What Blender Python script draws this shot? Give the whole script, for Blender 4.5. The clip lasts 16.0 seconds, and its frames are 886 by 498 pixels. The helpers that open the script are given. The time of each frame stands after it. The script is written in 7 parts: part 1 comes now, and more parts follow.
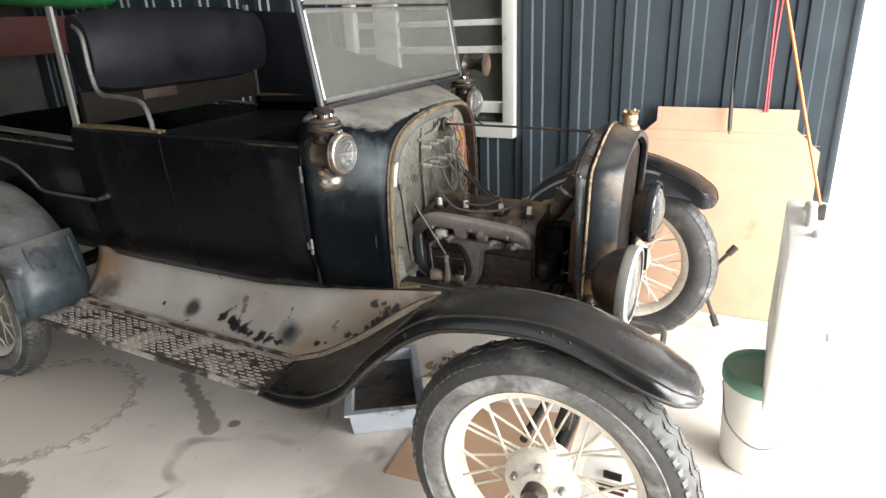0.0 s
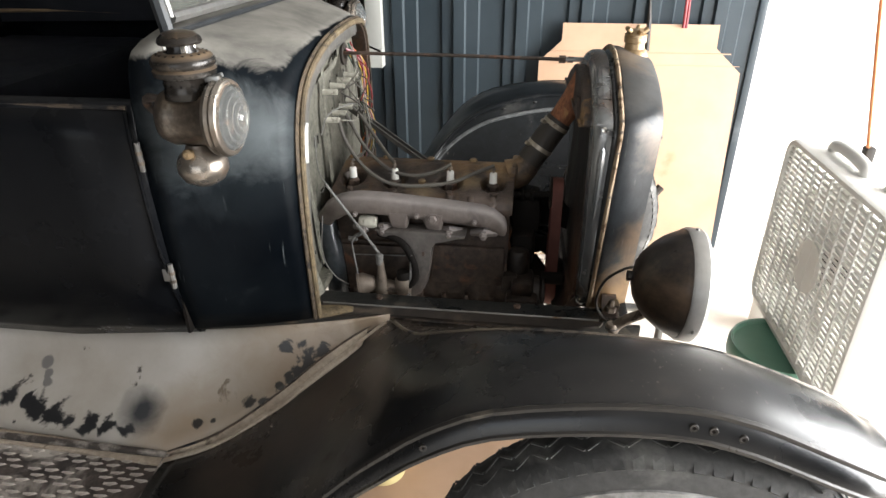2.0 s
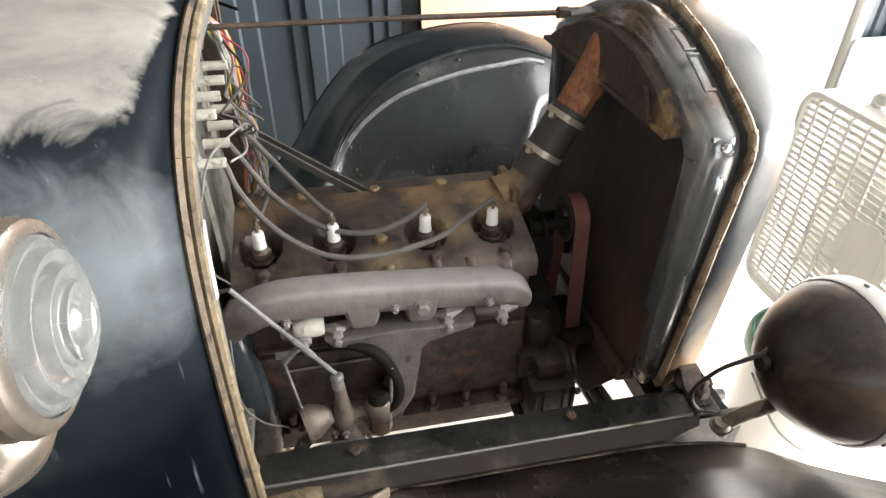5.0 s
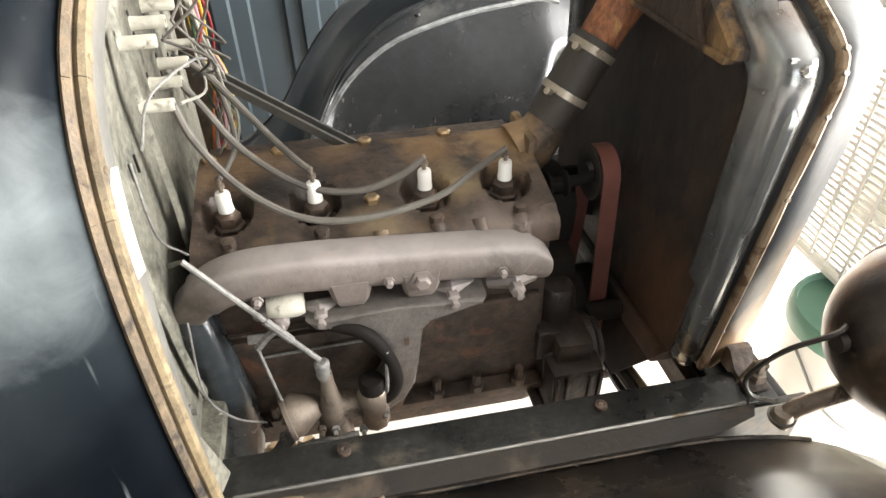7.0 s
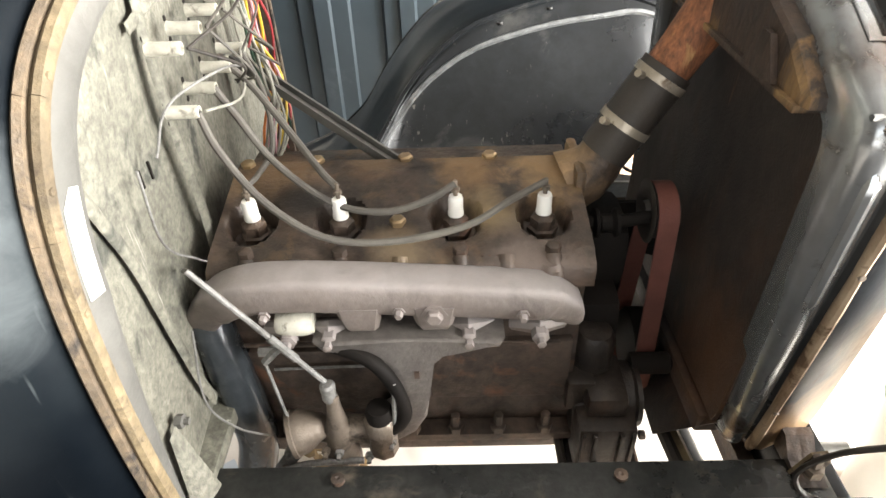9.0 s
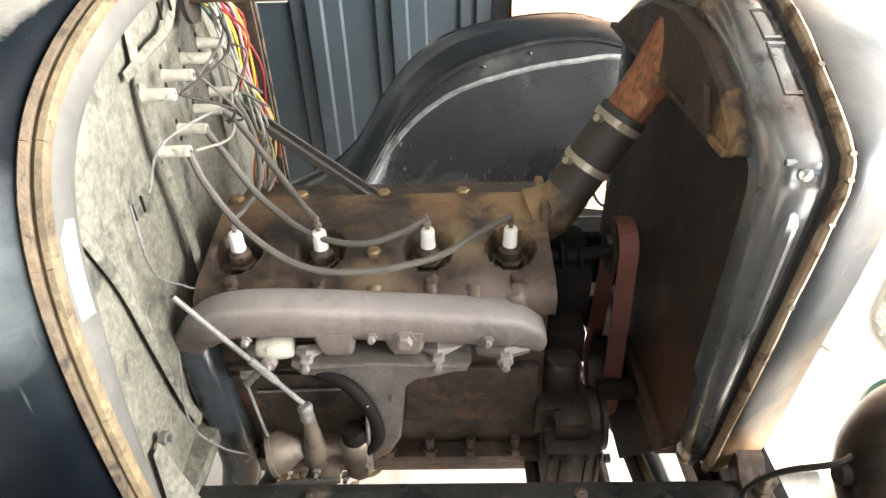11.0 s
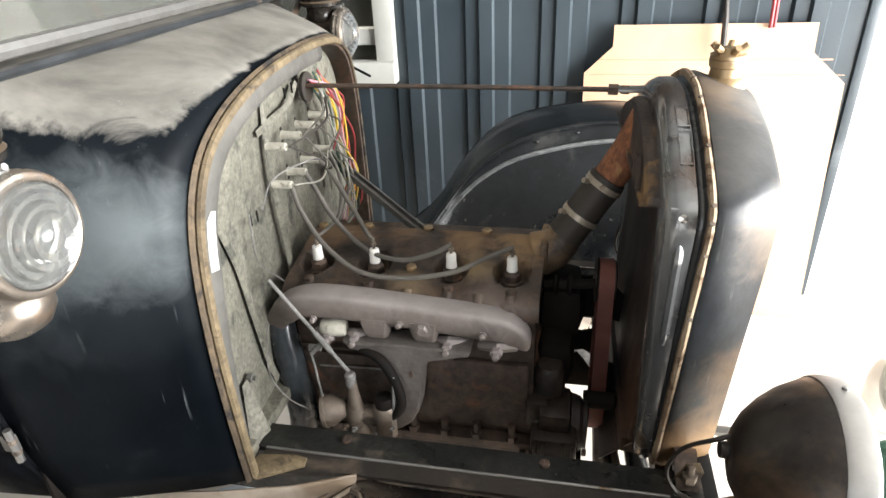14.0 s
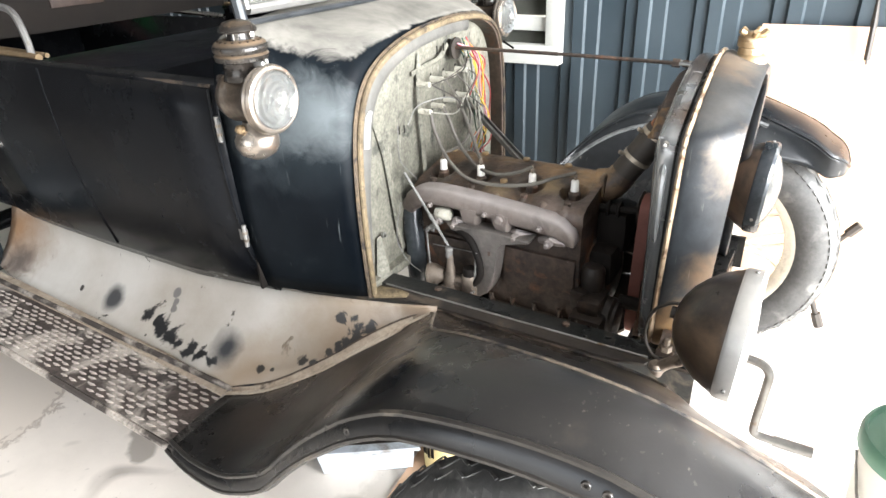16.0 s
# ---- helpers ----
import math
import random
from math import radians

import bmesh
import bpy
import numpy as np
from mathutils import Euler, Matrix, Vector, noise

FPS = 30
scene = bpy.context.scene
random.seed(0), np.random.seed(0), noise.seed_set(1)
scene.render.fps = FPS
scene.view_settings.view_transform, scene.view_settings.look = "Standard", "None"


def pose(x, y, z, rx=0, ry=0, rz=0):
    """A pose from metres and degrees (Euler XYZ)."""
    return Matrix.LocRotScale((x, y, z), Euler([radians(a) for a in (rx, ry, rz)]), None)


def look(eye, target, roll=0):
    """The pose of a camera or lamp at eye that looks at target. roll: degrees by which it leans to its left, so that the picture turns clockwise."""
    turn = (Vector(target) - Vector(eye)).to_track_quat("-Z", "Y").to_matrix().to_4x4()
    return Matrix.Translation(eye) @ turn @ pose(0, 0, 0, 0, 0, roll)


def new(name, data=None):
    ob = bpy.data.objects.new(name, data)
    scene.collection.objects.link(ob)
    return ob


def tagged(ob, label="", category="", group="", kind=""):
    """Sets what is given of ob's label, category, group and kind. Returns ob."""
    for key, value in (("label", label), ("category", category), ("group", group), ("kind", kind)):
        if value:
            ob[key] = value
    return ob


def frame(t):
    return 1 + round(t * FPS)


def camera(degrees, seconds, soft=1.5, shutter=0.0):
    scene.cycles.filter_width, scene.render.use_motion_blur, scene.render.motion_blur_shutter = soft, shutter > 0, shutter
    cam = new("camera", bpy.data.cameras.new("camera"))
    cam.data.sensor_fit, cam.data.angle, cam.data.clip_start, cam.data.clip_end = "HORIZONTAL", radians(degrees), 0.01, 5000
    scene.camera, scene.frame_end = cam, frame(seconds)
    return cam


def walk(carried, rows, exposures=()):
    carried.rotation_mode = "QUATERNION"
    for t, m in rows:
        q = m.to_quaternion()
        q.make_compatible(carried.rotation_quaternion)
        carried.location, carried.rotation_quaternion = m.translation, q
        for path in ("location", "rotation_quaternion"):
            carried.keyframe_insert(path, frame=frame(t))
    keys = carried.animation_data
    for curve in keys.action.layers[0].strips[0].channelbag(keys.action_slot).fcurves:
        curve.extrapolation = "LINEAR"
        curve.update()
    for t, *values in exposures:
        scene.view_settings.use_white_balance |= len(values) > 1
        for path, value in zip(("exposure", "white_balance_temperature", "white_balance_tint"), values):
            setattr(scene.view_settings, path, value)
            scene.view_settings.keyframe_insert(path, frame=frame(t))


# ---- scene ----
cam = camera(70.6, 16.0)
PATH = [
    (0, (1.111, -1.917, 1.405), (0.236, -0.261, 0.704), -2.4),
    (0.5, (1.002, -1.795, 1.361), (0.235, -0.116, 0.592), -1.4),
    (1, (0.821, -1.646, 1.346), (0.233, 0.075, 0.513), -1.3),
    (1.5, (0.654, -1.533, 1.331), (0.259, 0.215, 0.442), -1.0),
    (2, (0.515, -1.399, 1.32), (0.278, 0.354, 0.387), -0.3),
    (2.5, (0.372, -1.267, 1.323), (0.335, 0.48, 0.35), 0.5),
    (3, (0.259, -1.169, 1.315), (0.398, 0.563, 0.324), 0.3),
    (3.5, (0.192, -1.085, 1.314), (0.481, 0.61, 0.292), 0.3),
    (4, (0.202, -0.961, 1.303), (0.511, 0.707, 0.244), 0.8),
    (6.5, (0.248, -0.707, 1.218), (0.604, 0.818, -0.026), -0.4),
    (7, (0.253, -0.681, 1.186), (0.545, 0.867, -0.045), -0.9),
    (7.5, (0.255, -0.633, 1.175), (0.465, 0.896, -0.097), -1.2),
    (8, (0.301, -0.628, 1.172), (0.403, 0.893, -0.124), -1.7),
    (8.5, (0.321, -0.629, 1.177), (0.331, 0.908, -0.104), -2.0),
    (9, (0.348, -0.631, 1.187), (0.313, 0.943, -0.046), -2.1),
    (9.5, (0.367, -0.641, 1.202), (0.34, 0.966, 0.012), -1.6),
    (12, (0.389, -0.701, 1.215), (0.302, 0.953, 0.095), -2.4),
    (12.5, (0.395, -0.725, 1.224), (0.238, 0.958, 0.155), -3.3),
    (13, (0.404, -0.773, 1.267), (0.252, 0.966, 0.291), -2.9),
    (13.5, (0.444, -0.852, 1.292), (0.248, 0.907, 0.36), -2.4),
    (14, (0.535, -0.919, 1.289), (0.145, 0.802, 0.347), -2.8),
    (14.5, (0.624, -0.99, 1.27), (0.029, 0.664, 0.317), -3.2),
    (15, (0.698, -1.074, 1.267), (-0.028, 0.518, 0.297), -3.3),
    (15.5, (0.803, -1.206, 1.29), (-0.033, 0.338, 0.331), -3.2),
    (16, (0.873, -1.265, 1.306), (-0.074, 0.236, 0.385), -2.7),
]
EXPOSURES = [(0, -0.12, 6650, 10), (2.5, -0.06, 6600, 10), (4, 0.25, 6550, 10), (6.5, 1.12, 6900, 10), (9.5, 1.18, 6900, 10), (12.5, 1.08, 6800, 10), (13.5, 0.76, 6650, 10), (14, 0.45, 6650, 10), (15, 0.87, 6550, 10), (16, 1.05, 6450, 10)]
walk(cam, [(t, look(eye, target, roll)) for t, eye, target, roll in PATH], EXPOSURES)

# ---- light ----
world = bpy.data.worlds.new("world")
scene.world = world
world.use_nodes = True
wn = world.node_tree
sky = wn.nodes.new("ShaderNodeTexSky")
sky.sky_type, sky.sun_disc = "NISHITA", False
sky.sun_elevation, sky.sun_rotation = radians(50), radians(308)
wn.links.new(sky.outputs[0], wn.nodes["Background"].inputs[0])
wn.nodes["Background"].inputs[1].default_value = 0.12
sun_data = bpy.data.lights.new("sun", "SUN")
sun_data.energy, sun_data.angle, sun_data.color = 3.0, radians(0.5), (1.0, 0.95, 0.88)
sun = new("sun", sun_data)
sun.matrix_basis = look((-9, 7, 14), (0, 0, 0))
door_light_data = bpy.data.lights.new("doorway_daylight", "AREA")
door_light_data.shape, door_light_data.size, door_light_data.size_y = "RECTANGLE", 3.1, 2.2
door_light_data.energy, door_light_data.color = 560, (0.97, 0.985, 1.0)
door_light = new("doorway_daylight", door_light_data)
door_light.matrix_basis = look((3.35, -0.55, 1.2), (0.0, -0.4, 0.9))
side_light_data = bpy.data.lights.new("side_doorway_daylight", "AREA")
side_light_data.shape, side_light_data.size, side_light_data.size_y = "RECTANGLE", 2.6, 2.2
side_light_data.energy, side_light_data.color = 30, (0.97, 0.985, 1.0)
side_light = new("side_doorway_daylight", side_light_data)
side_light.matrix_basis = look((-0.3, -4.1, 1.2), (-0.3, 0, 0.2))

# ---- mesh tools ----
CY = 0.02      # centre line of the car


def smooth_line(pts, n=6):
    """Catmull-Rom through the points, n steps a stretch."""
    p = [Vector(q) for q in pts]
    p = [p[0] * 2 - p[1]] + p + [p[-1] * 2 - p[-2]]
    out = []
    for i in range(1, len(p) - 2):
        for k in range(n):
            t = k / n
            a, b, c, d = p[i - 1:i + 3]
            out.append(0.5 * (2 * b + (c - a) * t + (2 * a - 5 * b + 4 * c - d) * t * t + (3 * b - a - 3 * c + d) * t ** 3))
    return out + [p[-2]]


def loft(bm, rings, ring_closed=True, caps=True):
    rows = [[bm.verts.new(v) for v in r] for r in rings]
    n = len(rows[0])
    for a, b in zip(rows, rows[1:]):
        for i in range(n if ring_closed else n - 1):
            bm.faces.new((a[i], a[(i + 1) % n], b[(i + 1) % n], b[i]))
    if caps and ring_closed:
        bm.faces.new(rows[0][::-1])
        bm.faces.new(rows[-1])
    return bm


def tube(bm, pts, r, n=8, squash=1.0, caps=True):
    pts = [Vector(p) for p in pts]
    rad = r if isinstance(r, (list, tuple)) else [r] * len(pts)
    ref, rings = None, []
    for i, p in enumerate(pts):
        t = (pts[min(i + 1, len(pts) - 1)] - pts[max(i - 1, 0)]).normalized()
        if ref is None:
            ref = Vector((0, 0, 1)) if abs(t.z) < 0.9 else Vector((0, 1, 0))
        u = (ref - t * ref.dot(t)).normalized()
        ref, v = u, t.cross(u)
        rings.append([p + rad[i] * (math.cos(a) * u + squash * math.sin(a) * v) for a in [2 * math.pi * k / n for k in range(n)]])
    return loft(bm, rings, True, caps)


def lathe(bm, prof, m, n=24, caps=True):
    """Profile of (radius, height) turned round m's z axis."""
    rings = [[m @ Vector((max(r, 1e-4) * math.cos(a), max(r, 1e-4) * math.sin(a), h)) for a in [2 * math.pi * k / n for k in range(n)]] for r, h in prof]
    return loft(bm, rings, True, caps)


def box(bm, c, s, m=None, bevel=0.0):
    vs = [Vector((c[0] + s[0] / 2 * i, c[1] + s[1] / 2 * j, c[2] + s[2] / 2 * k)) for i in (-1, 1) for j in (-1, 1) for k in (-1, 1)]
    vs = [bm.verts.new(m @ v if m else v) for v in vs]
    fs = [bm.faces.new([vs[i] for i in q]) for q in ((0, 1, 3, 2), (4, 6, 7, 5), (0, 4, 5, 1), (2, 3, 7, 6), (0, 2, 6, 4), (1, 5, 7, 3))]
    if bevel:
        es = list({e for f in fs for e in f.edges})
        bmesh.ops.bevel(bm, geom=es, offset=bevel, segments=2, affect="EDGES", profile=0.6)
    return bm


def prism(bm, outline, d):
    """A flat outline of points, pushed along d."""
    d = Vector(d)
    return loft(bm, [[Vector(p) for p in outline], [Vector(p) + d for p in outline]])


def turn_x(x, y, z):
    """A frame whose z axis points along +x."""
    return Matrix.Translation((x, y, z)) @ Matrix.Rotation(radians(90), 4, "Y")


def turn_y(x, y, z):
    """A frame whose z axis points along -y."""
    return Matrix.Translation((x, y, z)) @ Matrix.Rotation(radians(90), 4, "X")


def finish(ob, bm, material, sharp=0.7):
    bmesh.ops.recalc_face_normals(bm, faces=bm.faces)
    for f in bm.faces:
        f.smooth = True
    for e in bm.edges:
        e.smooth = not (len(e.link_faces) == 2 and e.calc_face_angle(0) > sharp)
    bm.to_mesh(ob.data)
    bm.free()
    ob.data.materials.append(material)


def part(name, bm, material, parent, label="", thick=0.0, sharp=0.7):
    ob = new(name, bpy.data.meshes.new(name))
    finish(ob, bm, material, sharp)
    ob.parent = parent
    if parent.type == "EMPTY":
        ob.matrix_parent_inverse = parent.matrix_basis.inverted()
    if thick:
        mod = ob.modifiers.new("sheet", "SOLIDIFY")
        mod.thickness, mod.offset = thick, 0
    return tagged(ob, label)


def thing(name, bm, material, label, category, group="", kind="", sharp=0.7):
    ob = new(name, bpy.data.meshes.new(name))
    finish(ob, bm, material, sharp)
    return tagged(ob, label, category, group, kind)


def base(name, x, y, z, label, category, group=""):
    ob = new(name)
    ob.empty_display_size = 0.1
    ob.matrix_basis = pose(x, y, z)
    return tagged(ob, label, category, group)


def BM():
    return bmesh.new()


# ---- materials ----
def surface(name, c1, c2, scale=8.0, rough=(0.4, 0.6), metal=0.0, bump=0.1, bump_scale=120.0, patch=None, patch_at=(0.55, 0.62), patch_scale=3.0,
            dust=None, dust_amount=0.0, dust_from=(0.3, 0.95), dust_wob=0.35, dust_size=14.0, coat=0.0, stretch=(1, 1, 1), spec=0.5, island=0.0, spots=(), stain=None, grit=0.0, scratch=None):
    """Grain of two scales between c1 and c2, patches of a third colour, dust that lies on upward faces, uneven gloss and fine relief."""
    m = bpy.data.materials.new(name)
    m.use_nodes = True
    t, L = m.node_tree.nodes, m.node_tree.links
    b = t["Principled BSDF"]
    co = t.new("ShaderNodeTexCoord")
    mp = t.new("ShaderNodeMapping")
    mp.inputs["Scale"].default_value = stretch
    L.new(co.outputs["Object"], mp.inputs["Vector"])

    def noisy(s, detail=6.0, dist=0.0):
        n = t.new("ShaderNodeTexNoise")
        n.inputs["Scale"].default_value, n.inputs["Detail"].default_value, n.inputs["Roughness"].default_value = s, detail, 0.62
        n.inputs["Distortion"].default_value = dist
        L.new(mp.outputs[0], n.inputs["Vector"])
        return n.outputs["Fac"]

    def span(v, a, z, lo=0.0, hi=1.0):
        r = t.new("ShaderNodeMapRange")
        r.inputs["From Min"].default_value, r.inputs["From Max"].default_value = a, z
        r.inputs["To Min"].default_value, r.inputs["To Max"].default_value = lo, hi
        L.new(v, r.inputs["Value"])
        return r.outputs["Result"]

    def blend(f, a, z):
        x = t.new("ShaderNodeMix")
        x.data_type = "RGBA"
        L.new(f, x.inputs["Factor"])
        for v, s in ((a, x.inputs["A"]), (z, x.inputs["B"])):
            if isinstance(v, tuple):
                s.default_value = (*v, 1)
            else:
                L.new(v, s)
        return x.outputs["Result"]

    fine, wide = noisy(scale), noisy(scale * 0.23, 3.0)
    both = t.new("ShaderNodeMath")
    both.operation = "ADD"
    L.new(fine, both.inputs[0])
    L.new(wide, both.inputs[1])
    col = blend(span(both.outputs[0], 0.75, 1.25), c1, c2)
    rgh = span(both.outputs[0], 0.7, 1.3, rough[0], rough[1])
    if island:
        oi = t.new("ShaderNodeObjectInfo")
        hs = t.new("ShaderNodeHueSaturation")
        L.new(span(oi.outputs["Random"], 0, 1, 1 - island, 1 + island), hs.inputs["Value"])
        L.new(col, hs.inputs["Color"])
        col = hs.outputs["Color"]
    if grit:
        gv = t.new("ShaderNodeHueSaturation")
        L.new(span(noisy(scale * 5.5, 8.0, 0.3), 0.32, 0.68, 1 - grit, 1 + grit), gv.inputs["Value"])
        L.new(col, gv.inputs["Color"])
        col = gv.outputs["Color"]
    if patch:
        pf = span(noisy(patch_scale, 8.0, 0.4), patch_at[0], patch_at[1])
        col = blend(pf, col, patch)
        mx = t.new("ShaderNodeMath")
        mx.operation = "MULTIPLY_ADD"
        L.new(pf, mx.inputs[0])
        mx.inputs[1].default_value = 0.25
        L.new(rgh, mx.inputs[2])
        rgh = mx.outputs[0]
    if stain:
        # dried tide marks: a thin dark line where the patches end
        (level, size), scol = stain
        sn = noisy(size, 2.0, 0.9)
        off = t.new("ShaderNodeMath")
        off.operation = "SUBTRACT"
        L.new(sn, off.inputs[0])
        off.inputs[1].default_value = level
        ab = t.new("ShaderNodeMath")
        ab.operation = "ABSOLUTE"
        L.new(off.outputs[0], ab.inputs[0])
        lin = t.new("ShaderNodeMath")
        lin.operation = "MULTIPLY"
        L.new(span(ab.outputs[0], 0.010, 0.003), lin.inputs[0])
        L.new(span(noisy(2.3, 3.0), 0.46, 0.60, 0.0, 0.6), lin.inputs[1])
        col = blend(lin.outputs[0], col, scol)
        col = blend(span(noisy(26.0, 3.0), 0.66, 0.74, 0.0, 0.35), col, scol)
    if scratch:
        # fine scores that run one way, in clusters
        turn, long = t.new("ShaderNodeMapping"), t.new("ShaderNodeTexNoise")
        turn.inputs["Rotation"].default_value, turn.inputs["Scale"].default_value = (0.5, 0.35, 0.4), (150.0, 110.0, 7.0)
        long.inputs["Scale"].default_value, long.inputs["Detail"].default_value = 1.0, 2.0
        L.new(co.outputs["Object"], turn.inputs["Vector"])
        L.new(turn.outputs[0], long.inputs["Vector"])
        ml = t.new("ShaderNodeMath")
        ml.operation = "MULTIPLY"
        L.new(span(long.outputs["Fac"], 0.665, 0.72), ml.inputs[0])
        L.new(span(noisy(9.0, 3.0), 0.50, 0.62), ml.inputs[1])
        col = blend(ml.outputs[0], col, scratch)
    for (sx, sy, sz, rad, scol, hard, *soft) in spots:
        far, near = soft if soft else (0.9, 0.6)
        d = t.new("ShaderNodeVectorMath")
        d.operation = "DISTANCE"
        L.new(co.outputs["Object"], d.inputs[0])
        d.inputs[1].default_value = (sx, sy, sz)
        w = t.new("ShaderNodeMath")
        w.operation = "MULTIPLY_ADD"
        L.new(noisy(22.0, 6.0, 0.5), w.inputs[0])
        w.inputs[1].default_value = rad * hard
        L.new(d.outputs["Value"], w.inputs[2])
        col = blend(span(w.outputs[0], rad * (far + 0.5 * hard), rad * (near + 0.5 * hard)), col, scol)
    if dust:
        ge = t.new("ShaderNodeNewGeometry")
        sp = t.new("ShaderNodeSeparateXYZ")
        L.new(ge.outputs["Normal"], sp.inputs[0])
        wob = t.new("ShaderNodeMath")
        wob.operation = "MULTIPLY_ADD"
        L.new(noisy(dust_size, 7.0, 0.8), wob.inputs[0])
        wob.inputs[1].default_value = dust_wob
        L.new(sp.outputs["Z"], wob.inputs[2])
        up = span(wob.outputs[0], dust_from[0] + 0.5 * dust_wob, dust_from[1] + 0.5 * dust_wob)
        mu = t.new("ShaderNodeMath")
        mu.operation = "MULTIPLY"
        L.new(up, mu.inputs[0])
        L.new(span(noisy(5.0, 8.0, 0.3), 0.35, 0.65, 0.3 * dust_amount, dust_amount), mu.inputs[1])
        col = blend(mu.outputs[0], col, dust)
        mr = t.new("ShaderNodeMix")
        L.new(mu.outputs[0], mr.inputs["Factor"])
        L.new(rgh, mr.inputs["A"])
        mr.inputs["B"].default_value = 0.85
        rgh = mr.outputs["Result"]
    L.new(col, b.inputs["Base Color"])
    L.new(rgh, b.inputs["Roughness"])
    b.inputs["Metallic"].default_value = metal
    b.inputs["Coat Weight"].default_value = coat
    b.inputs["Coat Roughness"].default_value = 0.15
    b.inputs["Specular IOR Level"].default_value = spec
    if bump:
        bu = t.new("ShaderNodeBump")
        bu.inputs["Strength"].default_value, bu.inputs["Distance"].default_value = bump, 0.004
        L.new(noisy(bump_scale, 4.0), bu.inputs["Height"])
        L.new(bu.outputs[0], b.inputs["Normal"])
    return m


def glass(name, tint=(0.9, 0.95, 0.93), rough=0.05):
    m = bpy.data.materials.new(name)
    m.use_nodes = True
    b = m.node_tree.nodes["Principled BSDF"]
    b.inputs["Base Color"].default_value = (*tint, 1)
    b.inputs["Roughness"].default_value, b.inputs["Transmission Weight"].default_value, b.inputs["IOR"].default_value = rough, 1.0, 1.45
    return m


def dusty_glass(name, film=(0.33, 0.33, 0.29), least=0.25, most=0.6):
    """A clear pane with a film of dust."""
    m = glass(name, (0.93, 0.95, 0.92), 0.03)
    t, L = m.node_tree.nodes, m.node_tree.links
    d = t.new("ShaderNodeBsdfDiffuse")
    d.inputs["Color"].default_value = (*film, 1)
    mix, n, r = t.new("ShaderNodeMixShader"), t.new("ShaderNodeTexNoise"), t.new("ShaderNodeMapRange")
    n.inputs["Scale"].default_value, n.inputs["Detail"].default_value = 5.0, 6.0
    r.inputs["To Min"].default_value, r.inputs["To Max"].default_value = least, most
    L.new(n.outputs["Fac"], r.inputs["Value"])
    L.new(r.outputs["Result"], mix.inputs["Fac"])
    L.new(t["Principled BSDF"].outputs[0], mix.inputs[1])
    L.new(d.outputs[0], mix.inputs[2])
    L.new(mix.outputs[0], t["Material Output"].inputs["Surface"])
    return m


